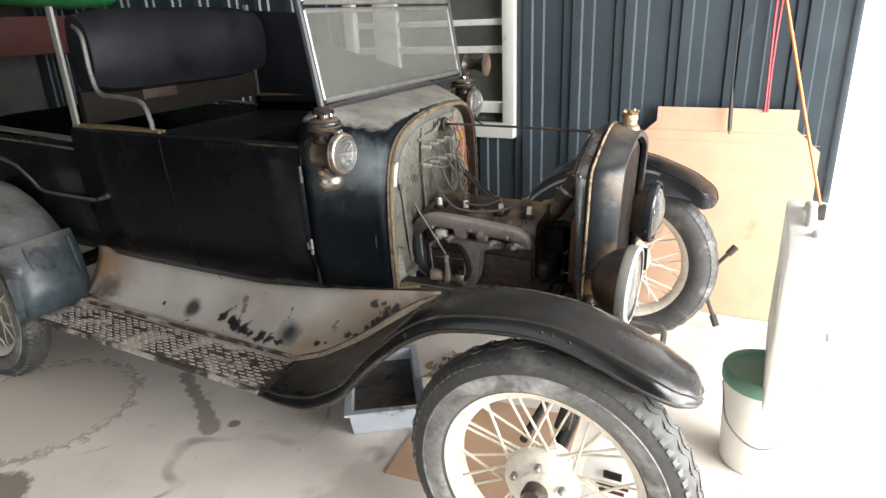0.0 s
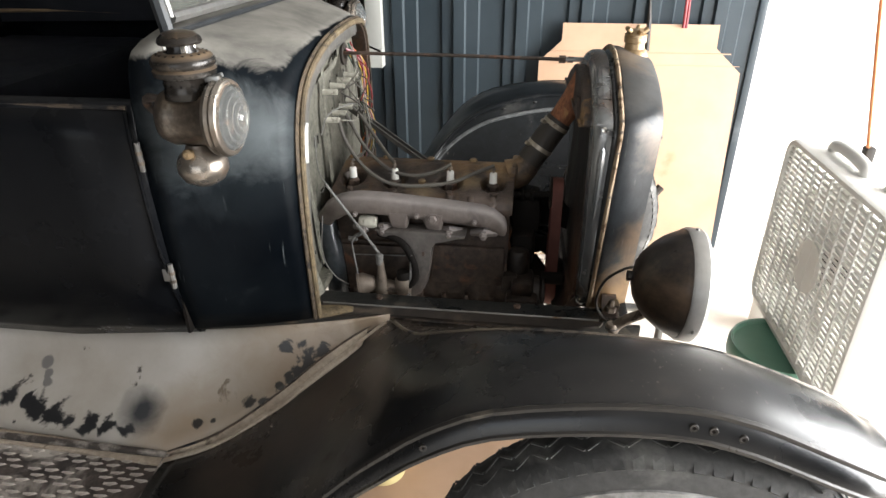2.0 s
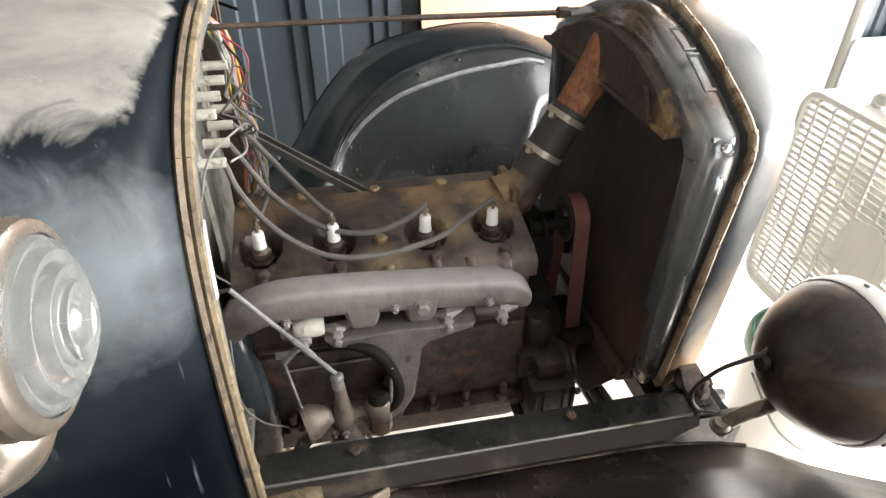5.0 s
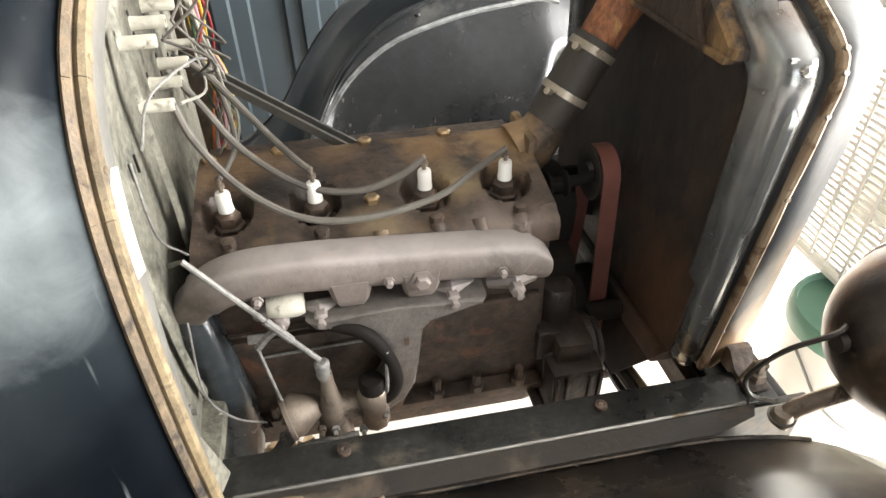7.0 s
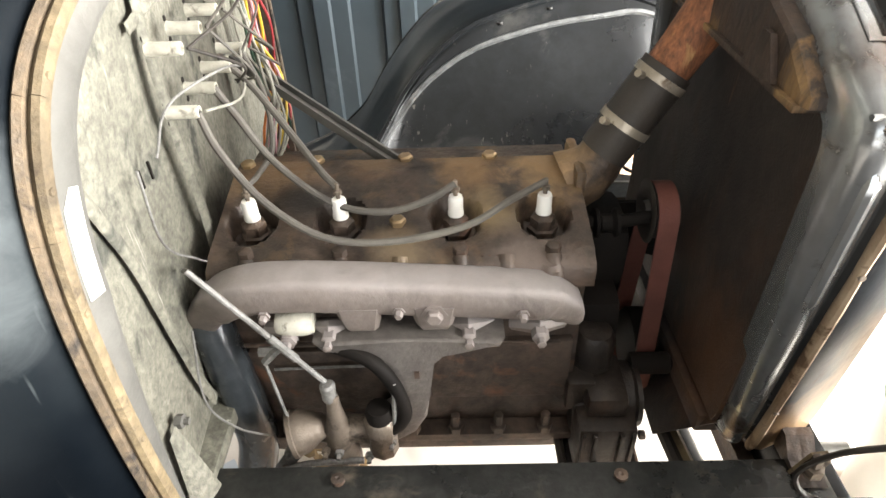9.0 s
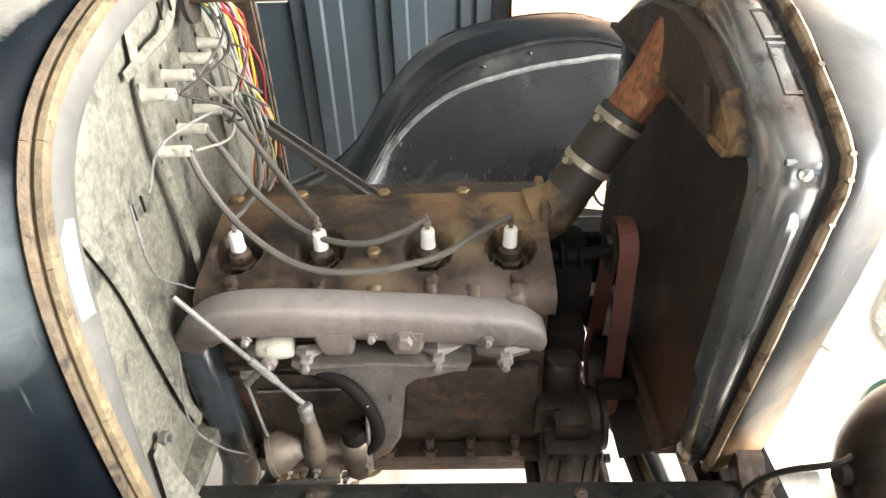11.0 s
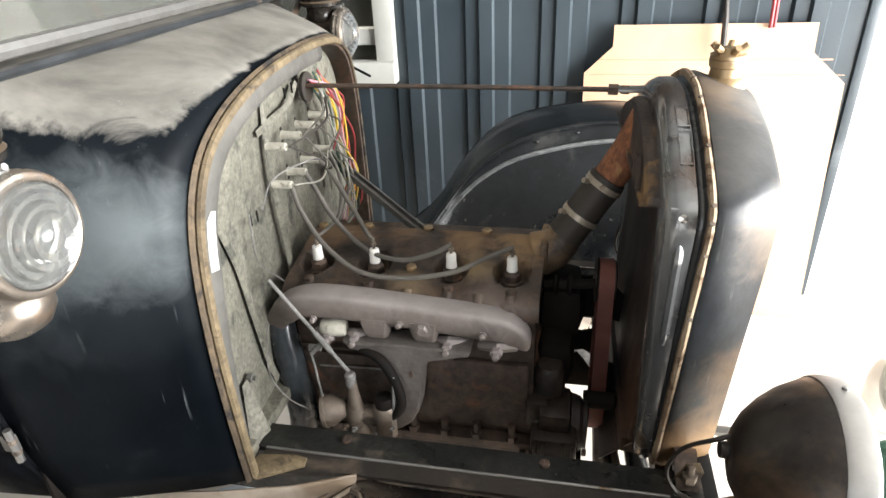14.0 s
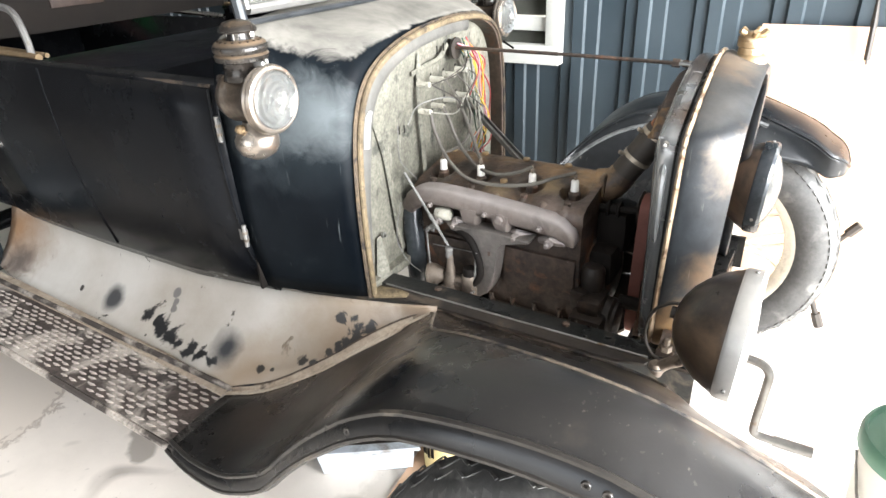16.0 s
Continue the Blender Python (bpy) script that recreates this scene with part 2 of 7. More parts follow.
M = dict(
    black=surface("black_enamel", (0.0025, 0.0028, 0.0036), (0.006, 0.0066, 0.0078), 9, (0.16, 0.34), 0, 0.04, 90, (0.016, 0.014, 0.012), (0.66, 0.82), 6, (0.14, 0.13, 0.11), 0.08, (0.5, 0.95), coat=0.0, spec=0.10),
    # dust on top; the spots put the upper flank's soft pale sheen into the colour
    cowl=surface("dusty_painted_haze_enamel", (0.0016, 0.0025, 0.0037), (0.0048, 0.0066, 0.0084), 7, (0.32, 0.52), 0, 0.06, 90, (0.022, 0.026, 0.029), (0.56, 0.86), 5, (0.255, 0.242, 0.215), 0.95, (0.66, 0.80), coat=0.0, spec=0.06, dust_wob=1.05, dust_size=8.0,
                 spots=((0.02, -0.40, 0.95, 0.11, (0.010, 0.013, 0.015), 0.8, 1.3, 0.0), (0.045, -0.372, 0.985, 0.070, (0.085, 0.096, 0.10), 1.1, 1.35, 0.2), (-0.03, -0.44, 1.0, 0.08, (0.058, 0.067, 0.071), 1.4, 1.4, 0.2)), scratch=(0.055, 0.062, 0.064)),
    wornedge=surface("brown_worn_edge", (0.10, 0.072, 0.05), (0.04, 0.03, 0.023), 24, (0.4, 0.7), 0.1, 0.2, 120, (0.010, 0.010, 0.011), (0.50, 0.58), 16),
    shell=surface("worn_black_radiator_enamel", (0.007, 0.0085, 0.010), (0.026, 0.029, 0.032), 7, (0.34, 0.54), 0, 0.08, 80, (0.075, 0.052, 0.035), (0.57, 0.70), 11, (0.25, 0.23, 0.20), 0.3, (0.75, 0.98), coat=0.0, spec=0.40, grit=0.35, scratch=(0.10, 0.095, 0.088),
                  spots=((0.73, -0.20, 0.60, 0.07, (0.23, 0.135, 0.06), 1.6, 1.3, 0.1), (0.765, -0.195, 0.72, 0.05, (0.12, 0.075, 0.042), 2.0, 1.3, 0.1), (0.762, -0.20, 0.94, 0.045, (0.14, 0.105, 0.075), 2.2, 1.3, 0.1), (0.70, -0.03, 1.07, 0.06, (0.12, 0.08, 0.05), 2.0, 1.3, 0.1))),
    carbmetal=surface("grimy_pot_metal", (0.24, 0.195, 0.155), (0.10, 0.080, 0.064), 26, (0.35, 0.65), 0.4, 0.3, 120, (0.05, 0.038, 0.03), (0.54, 0.64), 22),
    farfender=surface("hazed_black_enamel", (0.0035, 0.0042, 0.005), (0.010, 0.0115, 0.013), 8, (0.22, 0.42), 0, 0.05, 60, (0.085, 0.083, 0.076), (0.58, 0.78), 6, coat=0.0, spec=0.26, grit=0.3, scratch=(0.10, 0.095, 0.085)),
    # pale grey paints the reflected highlight along the far mudguard's pressed arc
    glintarc=surface("highlight_grey_pressing", (0.16, 0.165, 0.165), (0.05, 0.053, 0.055), 12, (0.25, 0.5), 0.3, 0.1, 80, (0.02, 0.019, 0.017), (0.54, 0.66), 9, grit=0.3),
    pipegrey=surface("hazed_blue_grey_pipe", (0.045, 0.052, 0.058), (0.018, 0.021, 0.024), 10, (0.14, 0.30), 0.1, 0.1, 90, (0.03, 0.026, 0.022), (0.58, 0.70), 12, grit=0.25),
    strut=surface("dull_dark_strut_steel", (0.17, 0.165, 0.155), (0.09, 0.086, 0.08), 20, (0.4, 0.65), 0.3, 0.2, 120, (0.03, 0.025, 0.02), (0.56, 0.68), 14),
    rubbed=surface("tan_rubbed_highlight_bead", (0.20, 0.16, 0.12), (0.06, 0.048, 0.037), 30, (0.4, 0.65), 0.1, 0.2, 120, (0.010, 0.010, 0.011), (0.52, 0.60), 12),
    rubbedark=surface("dark_rubbed_bead", (0.030, 0.026, 0.022), (0.011, 0.010, 0.009), 30, (0.25, 0.5), 0.1, 0.15, 120, (0.13, 0.11, 0.085), (0.60, 0.70), 14),
    rimmetal=surface("satin_grey_rim_metal", (0.50, 0.49, 0.465), (0.36, 0.35, 0.33), 18, (0.30, 0.46), 0.55, 0.06, 120, (0.22, 0.19, 0.16), (0.70, 0.82), 14),
    geniron=surface("oily_brown_black_iron", (0.036, 0.026, 0.020), (0.012, 0.0095, 0.008), 16, (0.32, 0.6), 0.15, 0.35, 90, (0.07, 0.042, 0.028), (0.60, 0.72), 12, grit=0.4),
    rod=surface("dull_grey_rod", (0.20, 0.195, 0.185), (0.09, 0.086, 0.08), 40, (0.5, 0.7), 0.0, 0.2, 200, grit=0.3),
    darkcast=surface("oily_grey_casting", (0.15, 0.135, 0.125), (0.08, 0.07, 0.064), 20, (0.4, 0.65), 0.3, 0.4, 140, (0.05, 0.04, 0.034), (0.56, 0.70), 14, grit=0.15),
    banddust=surface("tan_seam_dust", (0.46, 0.39, 0.31), (0.28, 0.22, 0.165), 18, (0.6, 0.85), 0, 0.3, 90, (0.04, 0.03, 0.022), (0.62, 0.72), 20, grit=0.2),
    rearpaint=surface("flaking_blue_grey_enamel", (0.050, 0.066, 0.076), (0.020, 0.028, 0.034), 9, (0.3, 0.5), 0, 0.12, 60, (0.014, 0.012, 0.011), (0.53, 0.60), 7, (0.33, 0.305, 0.27), 0.65, (0.45, 0.85), grit=0.3),
    fender=surface("worn_black_fender_enamel", (0.0035, 0.0038, 0.0045), (0.0095, 0.0095, 0.010), 5, (0.12, 0.40), 0, 0.05, 60, (0.030, 0.024, 0.019), (0.60, 0.80), 14, (0.12, 0.10, 0.08), 0.07, (0.5, 0.95), coat=0.0, spec=0.50,
                   spots=tuple((x, -0.345 - 0.03 * k % 0.05, 0.572, 0.05, (0.040, 0.030, 0.022), 1.8, 1.3, 0.2) for k, x in enumerate((0.27, 0.36, 0.45, 0.55, 0.64, 0.71))) + ((0.72, -0.375, 0.60, 0.07, (0.085, 0.062, 0.043), 1.6, 1.3, 0.2), (0.80, -0.45, 0.65, 0.05, (0.045, 0.038, 0.031), 1.6, 1.3, 0.2)) + ((-0.02, -0.535, 0.425, 0.03, (0.16, 0.13, 0.10), 2.2), (0.05, -0.48, 0.47, 0.025, (0.13, 0.10, 0.075), 2.2), (0.16, -0.41, 0.53, 0.03, (0.12, 0.09, 0.065), 2.2), (0.24, -0.37, 0.575, 0.03, (0.10, 0.07, 0.05), 2.2),
                          (0.03, -0.60, 0.41, 0.12, (0.040, 0.029, 0.022), 1.2, 1.3, 0.2), (0.17, -0.53, 0.50, 0.11, (0.046, 0.034, 0.026), 1.2, 1.3, 0.2), (0.28, -0.45, 0.57, 0.08, (0.032, 0.024, 0.019), 1.2, 1.3, 0.2)), scratch=(0.07, 0.06, 0.052)),
    apron=surface("dust_caked_splash_apron", (0.50, 0.475, 0.435), (0.33, 0.29, 0.24), 4, (0.30, 0.55), 0, 0.15, 60, (0.06, 0.052, 0.045), (0.655, 0.69), 14,
                  spots=((0.10, -0.44, 0.50, 0.20, (0.25, 0.19, 0.135), 0.5, 1.2, 0.3), (0.23, -0.345, 0.575, 0.10, (0.15, 0.11, 0.075), 1.2, 1.2, 0.2), (-0.12, -0.56, 0.40, 0.13, (0.33, 0.255, 0.185), 0.6, 1.2, 0.3), (-0.706, -0.486, 0.422, 0.044, (0.055, 0.055, 0.056), 0.5, 1.1, 0.5), (-0.478, -0.439, 0.476, 0.014, (0.16, 0.15, 0.14), 2.5), (-0.47, -0.455, 0.46, 0.013, (0.16, 0.15, 0.14), 2.5), (-0.466, -0.465, 0.447, 0.013, (0.16, 0.15, 0.14), 2.5), (-0.543, -0.494, 0.42, 0.024, (0.012, 0.012, 0.013), 2.6), (-0.5, -0.5, 0.415, 0.02, (0.012, 0.012, 0.013), 3.4), (-0.477, -0.508, 0.411, 0.034, (0.012, 0.012, 0.013), 3.2), (-0.427, -0.518, 0.405, 0.036, (0.012, 0.012, 0.013), 3.2), (-0.385, -0.526, 0.402, 0.024, (0.012, 0.012, 0.013), 3.2), (-0.345, -0.53, 0.401, 0.026, (0.012, 0.012, 0.013), 3.2), (-0.299, -0.534, 0.402, 0.022, (0.012, 0.012, 0.013), 3.2), (-0.252, -0.537, 0.402, 0.02, (0.012, 0.012, 0.013), 3.2), (-0.235, -0.505, 0.425, 0.05, (0.04, 0.042, 0.046), 0.7, 1.2, 0.3), (-0.106, -0.518, 0.42, 0.012, (0.03, 0.026, 0.022), 3.5), (-0.075, -0.512, 0.425, 0.01, (0.03, 0.026, 0.022), 3.5), (-0.009, -0.477, 0.451, 0.014, (0.03, 0.026, 0.022), 3.5), (0.02, -0.475, 0.455, 0.012, (0.03, 0.026, 0.022), 3.5), (0.05, -0.45, 0.475, 0.013, (0.03, 0.026, 0.022), 3.5), (-0.855, -0.491, 0.415, 0.01, (0.03, 0.026, 0.022), 3.5), (0.052, -0.398, 0.538, 0.016, (0.022, 0.02, 0.018), 4.0), (0.085, -0.392, 0.543, 0.014, (0.022, 0.02, 0.018), 4.0), (0.1, -0.402, 0.525, 0.022, (0.022, 0.02, 0.018), 4.0), (0.125, -0.396, 0.531, 0.018, (0.022, 0.02, 0.018), 4.0), (0.14, -0.4, 0.53, 0.012, (0.022, 0.02, 0.018), 4.0), (0.108, -0.418, 0.508, 0.02, (0.022, 0.02, 0.018), 4.0), (0.085, -0.428, 0.495, 0.016, (0.022, 0.02, 0.018), 4.0), (0.065, -0.438, 0.485, 0.014, (0.022, 0.02, 0.018), 4.0),
                         (-1.26, -0.44, 0.50, 0.17, (0.25, 0.15, 0.085), 1.0, 1.3, 0.1), (-1.20, -0.50, 0.42, 0.08, (0.12, 0.095, 0.08), 1.8, 1.2, 0.2))),
    tread=surface("dusty_running_board_iron", (0.085, 0.066, 0.056), (0.035, 0.028, 0.025), 14, (0.45, 0.75), 0, 0.3, 70, (0.40, 0.36, 0.315), (0.50, 0.60), 6, grit=0.5),
    lug=surface("worn_tread_lug", (0.47, 0.42, 0.37), (0.22, 0.19, 0.16), 30, (0.4, 0.65), 0, 0.15, 120, (0.048, 0.038, 0.032), (0.475, 0.56), 7, grit=0.3),
    tan=surface("tan_lacing", (0.155, 0.115, 0.063), (0.070, 0.051, 0.028), 14, (0.6, 0.85), 0, 0.5, 110, (0.035, 0.025, 0.016), (0.55, 0.66), 26, grit=0.35),
    lacedark=surface("grimy_dark_lacing", (0.045, 0.032, 0.02), (0.10, 0.07, 0.04), 24, (0.6, 0.85), 0, 0.5, 110, (0.015, 0.012, 0.010), (0.54, 0.64), 22, grit=0.3),
    palelace=surface("bleached_lacing", (0.40, 0.31, 0.21), (0.21, 0.14, 0.085), 22, (0.6, 0.85), 0, 0.35, 150, (0.10, 0.060, 0.033), (0.52, 0.60), 20),
    firewall=surface("grey_green_dusty_steel", (0.160, 0.153, 0.122), (0.080, 0.077, 0.060), 26, (0.6, 0.85), 0, 0.8, 70, (0.038, 0.039, 0.032), (0.575, 0.66), 13, grit=0.38, scratch=(0.30, 0.29, 0.25)),
    palerim=surface("pale_chalky_steel", (0.135, 0.131, 0.120), (0.060, 0.058, 0.052), 12, (0.35, 0.6), 0.25, 0.25, 80, (0.14, 0.13, 0.11), (0.62, 0.70), 18),
    iron=surface("oily_rusty_cast_iron", (0.085, 0.057, 0.042), (0.018, 0.0145, 0.012), 9, (0.4, 0.75), 0.15, 0.5, 80, (0.15, 0.075, 0.045), (0.56, 0.66), 9, grit=0.5),
    headiron=surface("rust_stained_head_iron", (0.078, 0.051, 0.036), (0.022, 0.016, 0.0125), 13, (0.3, 0.6), 0.1, 0.5, 80, (0.13, 0.085, 0.048), (0.56, 0.70), 16, grit=0.4,
                     spots=((0.14, 0.05, 0.80, 0.06, (0.13, 0.08, 0.045), 2.4, 1.3, 0.5), (0.25, 0.05, 0.80, 0.04, (0.12, 0.075, 0.042), 2.4, 1.3, 0.5), (0.37, 0.05, 0.80, 0.05, (0.18, 0.108, 0.052), 2.4, 1.3, 0.5), (0.465, 0.03, 0.80, 0.05, (0.24, 0.15, 0.072), 2.4, 1.3, 0.5),
                            (0.39, -0.05, 0.785, 0.035, (0.20, 0.14, 0.075), 2.0, 1.3, 0.3), (0.29, -0.10, 0.768, 0.03, (0.16, 0.115, 0.07), 2.0, 1.3, 0.3), (0.17, -0.02, 0.785, 0.03, (0.018, 0.014, 0.012), 2.0, 1.3, 0.3), (0.43, -0.115, 0.755, 0.05, (0.12, 0.09, 0.075), 1.5, 1.3, 0.3))),
    manifold=surface("grey_cast_manifold", (0.21, 0.178, 0.16), (0.12, 0.098, 0.086), 12, (0.45, 0.65), 0.2, 0.25, 160, (0.07, 0.052, 0.043), (0.60, 0.74), 14, (0.32, 0.292, 0.286), 0.95, (-0.1, 0.7), grit=0.12, dust_wob=0.5),
    steel=surface("dull_steel", (0.30, 0.30, 0.29), (0.18, 0.17, 0.16), 20, (0.3, 0.55), 0.8, 0.1, 150, (0.16, 0.11, 0.07), (0.6, 0.7), 18),
    bright=surface("bright_nickel", (0.62, 0.60, 0.56), (0.45, 0.43, 0.40), 20, (0.14, 0.32), 1.0, 0.05, 150),
    brass=surface("tarnished_brass", (0.42, 0.30, 0.17), (0.25, 0.18, 0.11), 20, (0.3, 0.55), 0.8, 0.15, 150, (0.6, 0.5, 0.36), (0.6, 0.72), 20),
    cap=surface("glossy_sooty_black", (0.008, 0.007, 0.006), (0.02, 0.016, 0.013), 12, (0.14, 0.32), 0.1, 0.06, 100, (0.16, 0.10, 0.055), (0.64, 0.78), 14, (0.20, 0.135, 0.075), 0.25, (0.6, 0.98)),
    ring=surface("dusty_black_vent_metal", (0.012, 0.011, 0.010), (0.035, 0.03, 0.025), 14, (0.16, 0.36), 0.3, 0.08, 100, (0.13, 0.095, 0.065), (0.58, 0.74), 14, (0.24, 0.165, 0.10), 0.95, (0.45, 0.8)),
    lamp=surface("worn_nickel_lamp_metal", (0.125, 0.098, 0.075), (0.045, 0.038, 0.032), 16, (0.25, 0.5), 0.65, 0.12, 120, (0.28, 0.26, 0.23), (0.56, 0.72), 13, (0.26, 0.18, 0.11), 0.75, (0.45, 0.95), grit=0.4),
    lampblack=surface("black_lamp_enamel", (0.012, 0.010, 0.009), (0.04, 0.028, 0.021), 12, (0.22, 0.45), 0.1, 0.12, 100, (0.13, 0.085, 0.052), (0.46, 0.66), 8, coat=0.1, grit=0.4),
    fount=surface("stained_nickel", (0.42, 0.38, 0.33), (0.14, 0.11, 0.085), 18, (0.18, 0.4), 0.85, 0.06, 120, (0.22, 0.12, 0.06), (0.58, 0.72), 10),
    # grey base stands in for bright reflections on black enamel; brown spots are rust
    flange=surface("grey_sheen_satin_enamel", (0.34, 0.35, 0.355), (0.12, 0.125, 0.128), 7, (0.13, 0.30), 0.7, 0.06, 60, (0.05, 0.034, 0.022), (0.54, 0.66), 13, coat=0.15,
                   spots=((0.66, 0.0, 1.06, 0.10, (0.15, 0.085, 0.045), 1.4, 1.2, 0.1), (0.66, 0.14, 1.04, 0.10, (0.13, 0.07, 0.035), 1.4, 1.2, 0.1), (0.68, -0.17, 1.0, 0.04, (0.09, 0.05, 0.028), 1.8, 1.2, 0.1))),
    channel=surface("worn_satin_channel", (0.10, 0.10, 0.098), (0.035, 0.034, 0.032), 9, (0.2, 0.42), 0.35, 0.05, 70, (0.07, 0.045, 0.028), (0.58, 0.72), 12, spec=0.5),
    clamp=surface("tan_stained_clamp_steel", (0.40, 0.355, 0.29), (0.22, 0.18, 0.135), 30, (0.3, 0.5), 0.5, 0.1, 150, (0.12, 0.08, 0.05), (0.56, 0.68), 40),
    tank=surface("rust_streaked_black_tank", (0.020, 0.0145, 0.0115), (0.050, 0.029, 0.018), 16, (0.4, 0.7), 0.1, 0.4, 110, (0.22, 0.13, 0.055), (0.57, 0.68), 14, stretch=(1.5, 1.5, 0.6), grit=0.5),
    rust=surface("orange_rust", (0.25, 0.092, 0.036), (0.12, 0.045, 0.022), 20, (0.6, 0.85), 0.0, 0.6, 90, (0.40, 0.23, 0.10), (0.61, 0.71), 18, stretch=(2.0, 2.0, 0.7), grit=0.5),
    core=surface("brown_radiator_core", (0.026, 0.018, 0.014), (0.010, 0.0078, 0.007), 7, (0.5, 0.8), 0.1, 0.4, 200, (0.070, 0.036, 0.021), (0.56, 0.80), 4.5, stretch=(1, 1.8, 1), grit=0.35, scratch=(0.10, 0.055, 0.03),
                 spots=((0.64, -0.15, 0.62, 0.10, (0.095, 0.045, 0.022), 1.6, 1.3, 0.1), (0.64, -0.02, 0.70, 0.06, (0.05, 0.028, 0.017), 2.0, 1.3, 0.1))),
    rubber=surface("old_tyre_rubber", (0.036, 0.036, 0.035), (0.072, 0.070, 0.067), 14, (0.5, 0.8), 0, 0.15, 120, (0.20, 0.195, 0.18), (0.56, 0.76), 9, grit=0.25),
    treadblock=surface("dusty_tread_rubber", (0.095, 0.094, 0.090), (0.055, 0.054, 0.052), 14, (0.5, 0.8), 0, 0.15, 120, (0.24, 0.235, 0.22), (0.54, 0.72), 9, grit=0.25),
    sidewall=surface("dusty_tyre_sidewall", (0.21, 0.207, 0.197), (0.085, 0.083, 0.08), 10, (0.5, 0.8), 0, 0.12, 120, (0.42, 0.415, 0.40), (0.52, 0.66), 6, grit=0.25),
    hose=surface("brown_black_rubber_hose", (0.018, 0.0145, 0.012), (0.038, 0.030, 0.023), 20, (0.5, 0.7), 0, 0.15, 150),
    belt=surface("red_brown_belt", (0.16, 0.05, 0.035), (0.10, 0.035, 0.025), 20, (0.6, 0.8), 0, 0.2, 150),
    cream=surface("cream_wheel_enamel", (0.80, 0.75, 0.65), (0.66, 0.60, 0.50), 12, (0.35, 0.6), 0, 0.1, 120, (0.34, 0.27, 0.19), (0.60, 0.74), 14, grit=0.1),
    ceramic=surface("dirty_cream_porcelain", (0.52, 0.50, 0.43), (0.30, 0.285, 0.235), 60, (0.4, 0.6), 0, 0.1, 100, (0.15, 0.135, 0.11), (0.58, 0.68), 50),
    porcelain=surface("white_porcelain", (0.82, 0.81, 0.77), (0.74, 0.72, 0.68), 30, (0.15, 0.3), 0, 0.0, 100),
    wire=surface("grey_cloth_cable", (0.11, 0.10, 0.085), (0.07, 0.063, 0.055), 30, (0.6, 0.8), 0, 0.2, 300),
    palewire=surface("pale_wire", (0.30, 0.29, 0.25), (0.18, 0.175, 0.15), 30, (0.5, 0.7), 0, 0.0),
    yellow=surface("yellow_wire", (0.6, 0.42, 0.04), (0.45, 0.30, 0.03), 30, (0.4, 0.6), 0, 0.0),
    orange=surface("orange_wire", (0.6, 0.17, 0.03), (0.45, 0.11, 0.02), 30, (0.4, 0.6), 0, 0.0),
    red=surface("red_wire", (0.32, 0.035, 0.04), (0.22, 0.025, 0.03), 30, (0.4, 0.6), 0, 0.0),
    green=surface("green_wire", (0.03, 0.075, 0.045), (0.02, 0.05, 0.03), 30, (0.4, 0.6), 0, 0.0),
    pink=surface("pink_wire", (0.5, 0.28, 0.32), (0.38, 0.2, 0.24), 30, (0.4, 0.6), 0, 0.0),
    leather=surface("black_leatherette", (0.006, 0.0065, 0.008), (0.012, 0.013, 0.016), 10, (0.3, 0.5), 0, 0.3, 160, (0.016, 0.016, 0.018), (0.6, 0.75), 6, spec=0.12),
    wallsteel=surface("slate_blue_painted_steel", (0.021, 0.032, 0.040), (0.033, 0.046, 0.055), 5, (0.35, 0.5), 0.0, 0.03, 60, (0.10, 0.115, 0.125), (0.64, 0.8), 3),
    galv=surface("weathered_grey_steel", (0.21, 0.205, 0.19), (0.14, 0.135, 0.125), 5, (0.5, 0.7), 0.3, 0.1, 60, (0.09, 0.07, 0.05), (0.58, 0.7), 3, stretch=(1, 1, 0.25)),
    dimwall=surface("dim_weathered_board", (0.075, 0.07, 0.065), (0.05, 0.047, 0.043), 5, (0.6, 0.8), 0, 0.1, 60, (0.035, 0.03, 0.026), (0.58, 0.7), 3),
    ledge=surface("scuffed_black_ledge", (0.009, 0.010, 0.010), (0.024, 0.024, 0.022), 16, (0.2, 0.45), 0.2, 0.25, 70, (0.105, 0.085, 0.064), (0.55, 0.70), 17, grit=0.45),
    brownledge=surface("brown_dust_ledge", (0.026, 0.020, 0.015), (0.009, 0.0075, 0.0065), 18, (0.35, 0.65), 0, 0.3, 80, (0.09, 0.066, 0.046), (0.58, 0.70), 9),
    whitepaint=surface("white_paint", (0.80, 0.79, 0.76), (0.73, 0.72, 0.69), 5, (0.45, 0.6), 0, 0.05, 80),
    oldwhite=surface("grubby_white_paint", (0.50, 0.50, 0.47), (0.40, 0.40, 0.37), 6, (0.5, 0.7), 0, 0.08, 80, (0.26, 0.25, 0.23), (0.62, 0.72), 6),
    plastic=surface("off_white_plastic", (0.76, 0.75, 0.71), (0.68, 0.67, 0.62), 8, (0.35, 0.5), 0, 0.03, 80),
    card=surface("brown_cardboard", (0.51, 0.335, 0.225), (0.44, 0.285, 0.185), 6, (0.75, 0.9), 0, 0.06, 60, (0.36, 0.22, 0.12), (0.66, 0.8), 3),
    concrete=surface("stained_concrete", (0.77, 0.71, 0.64), (0.64, 0.585, 0.52), 3.5, (0.65, 0.9), 0, 0.12, 40, (0.56, 0.51, 0.45), (0.54, 0.575), 1.1, stain=((0.50, 0.9), (0.16, 0.13, 0.105)),
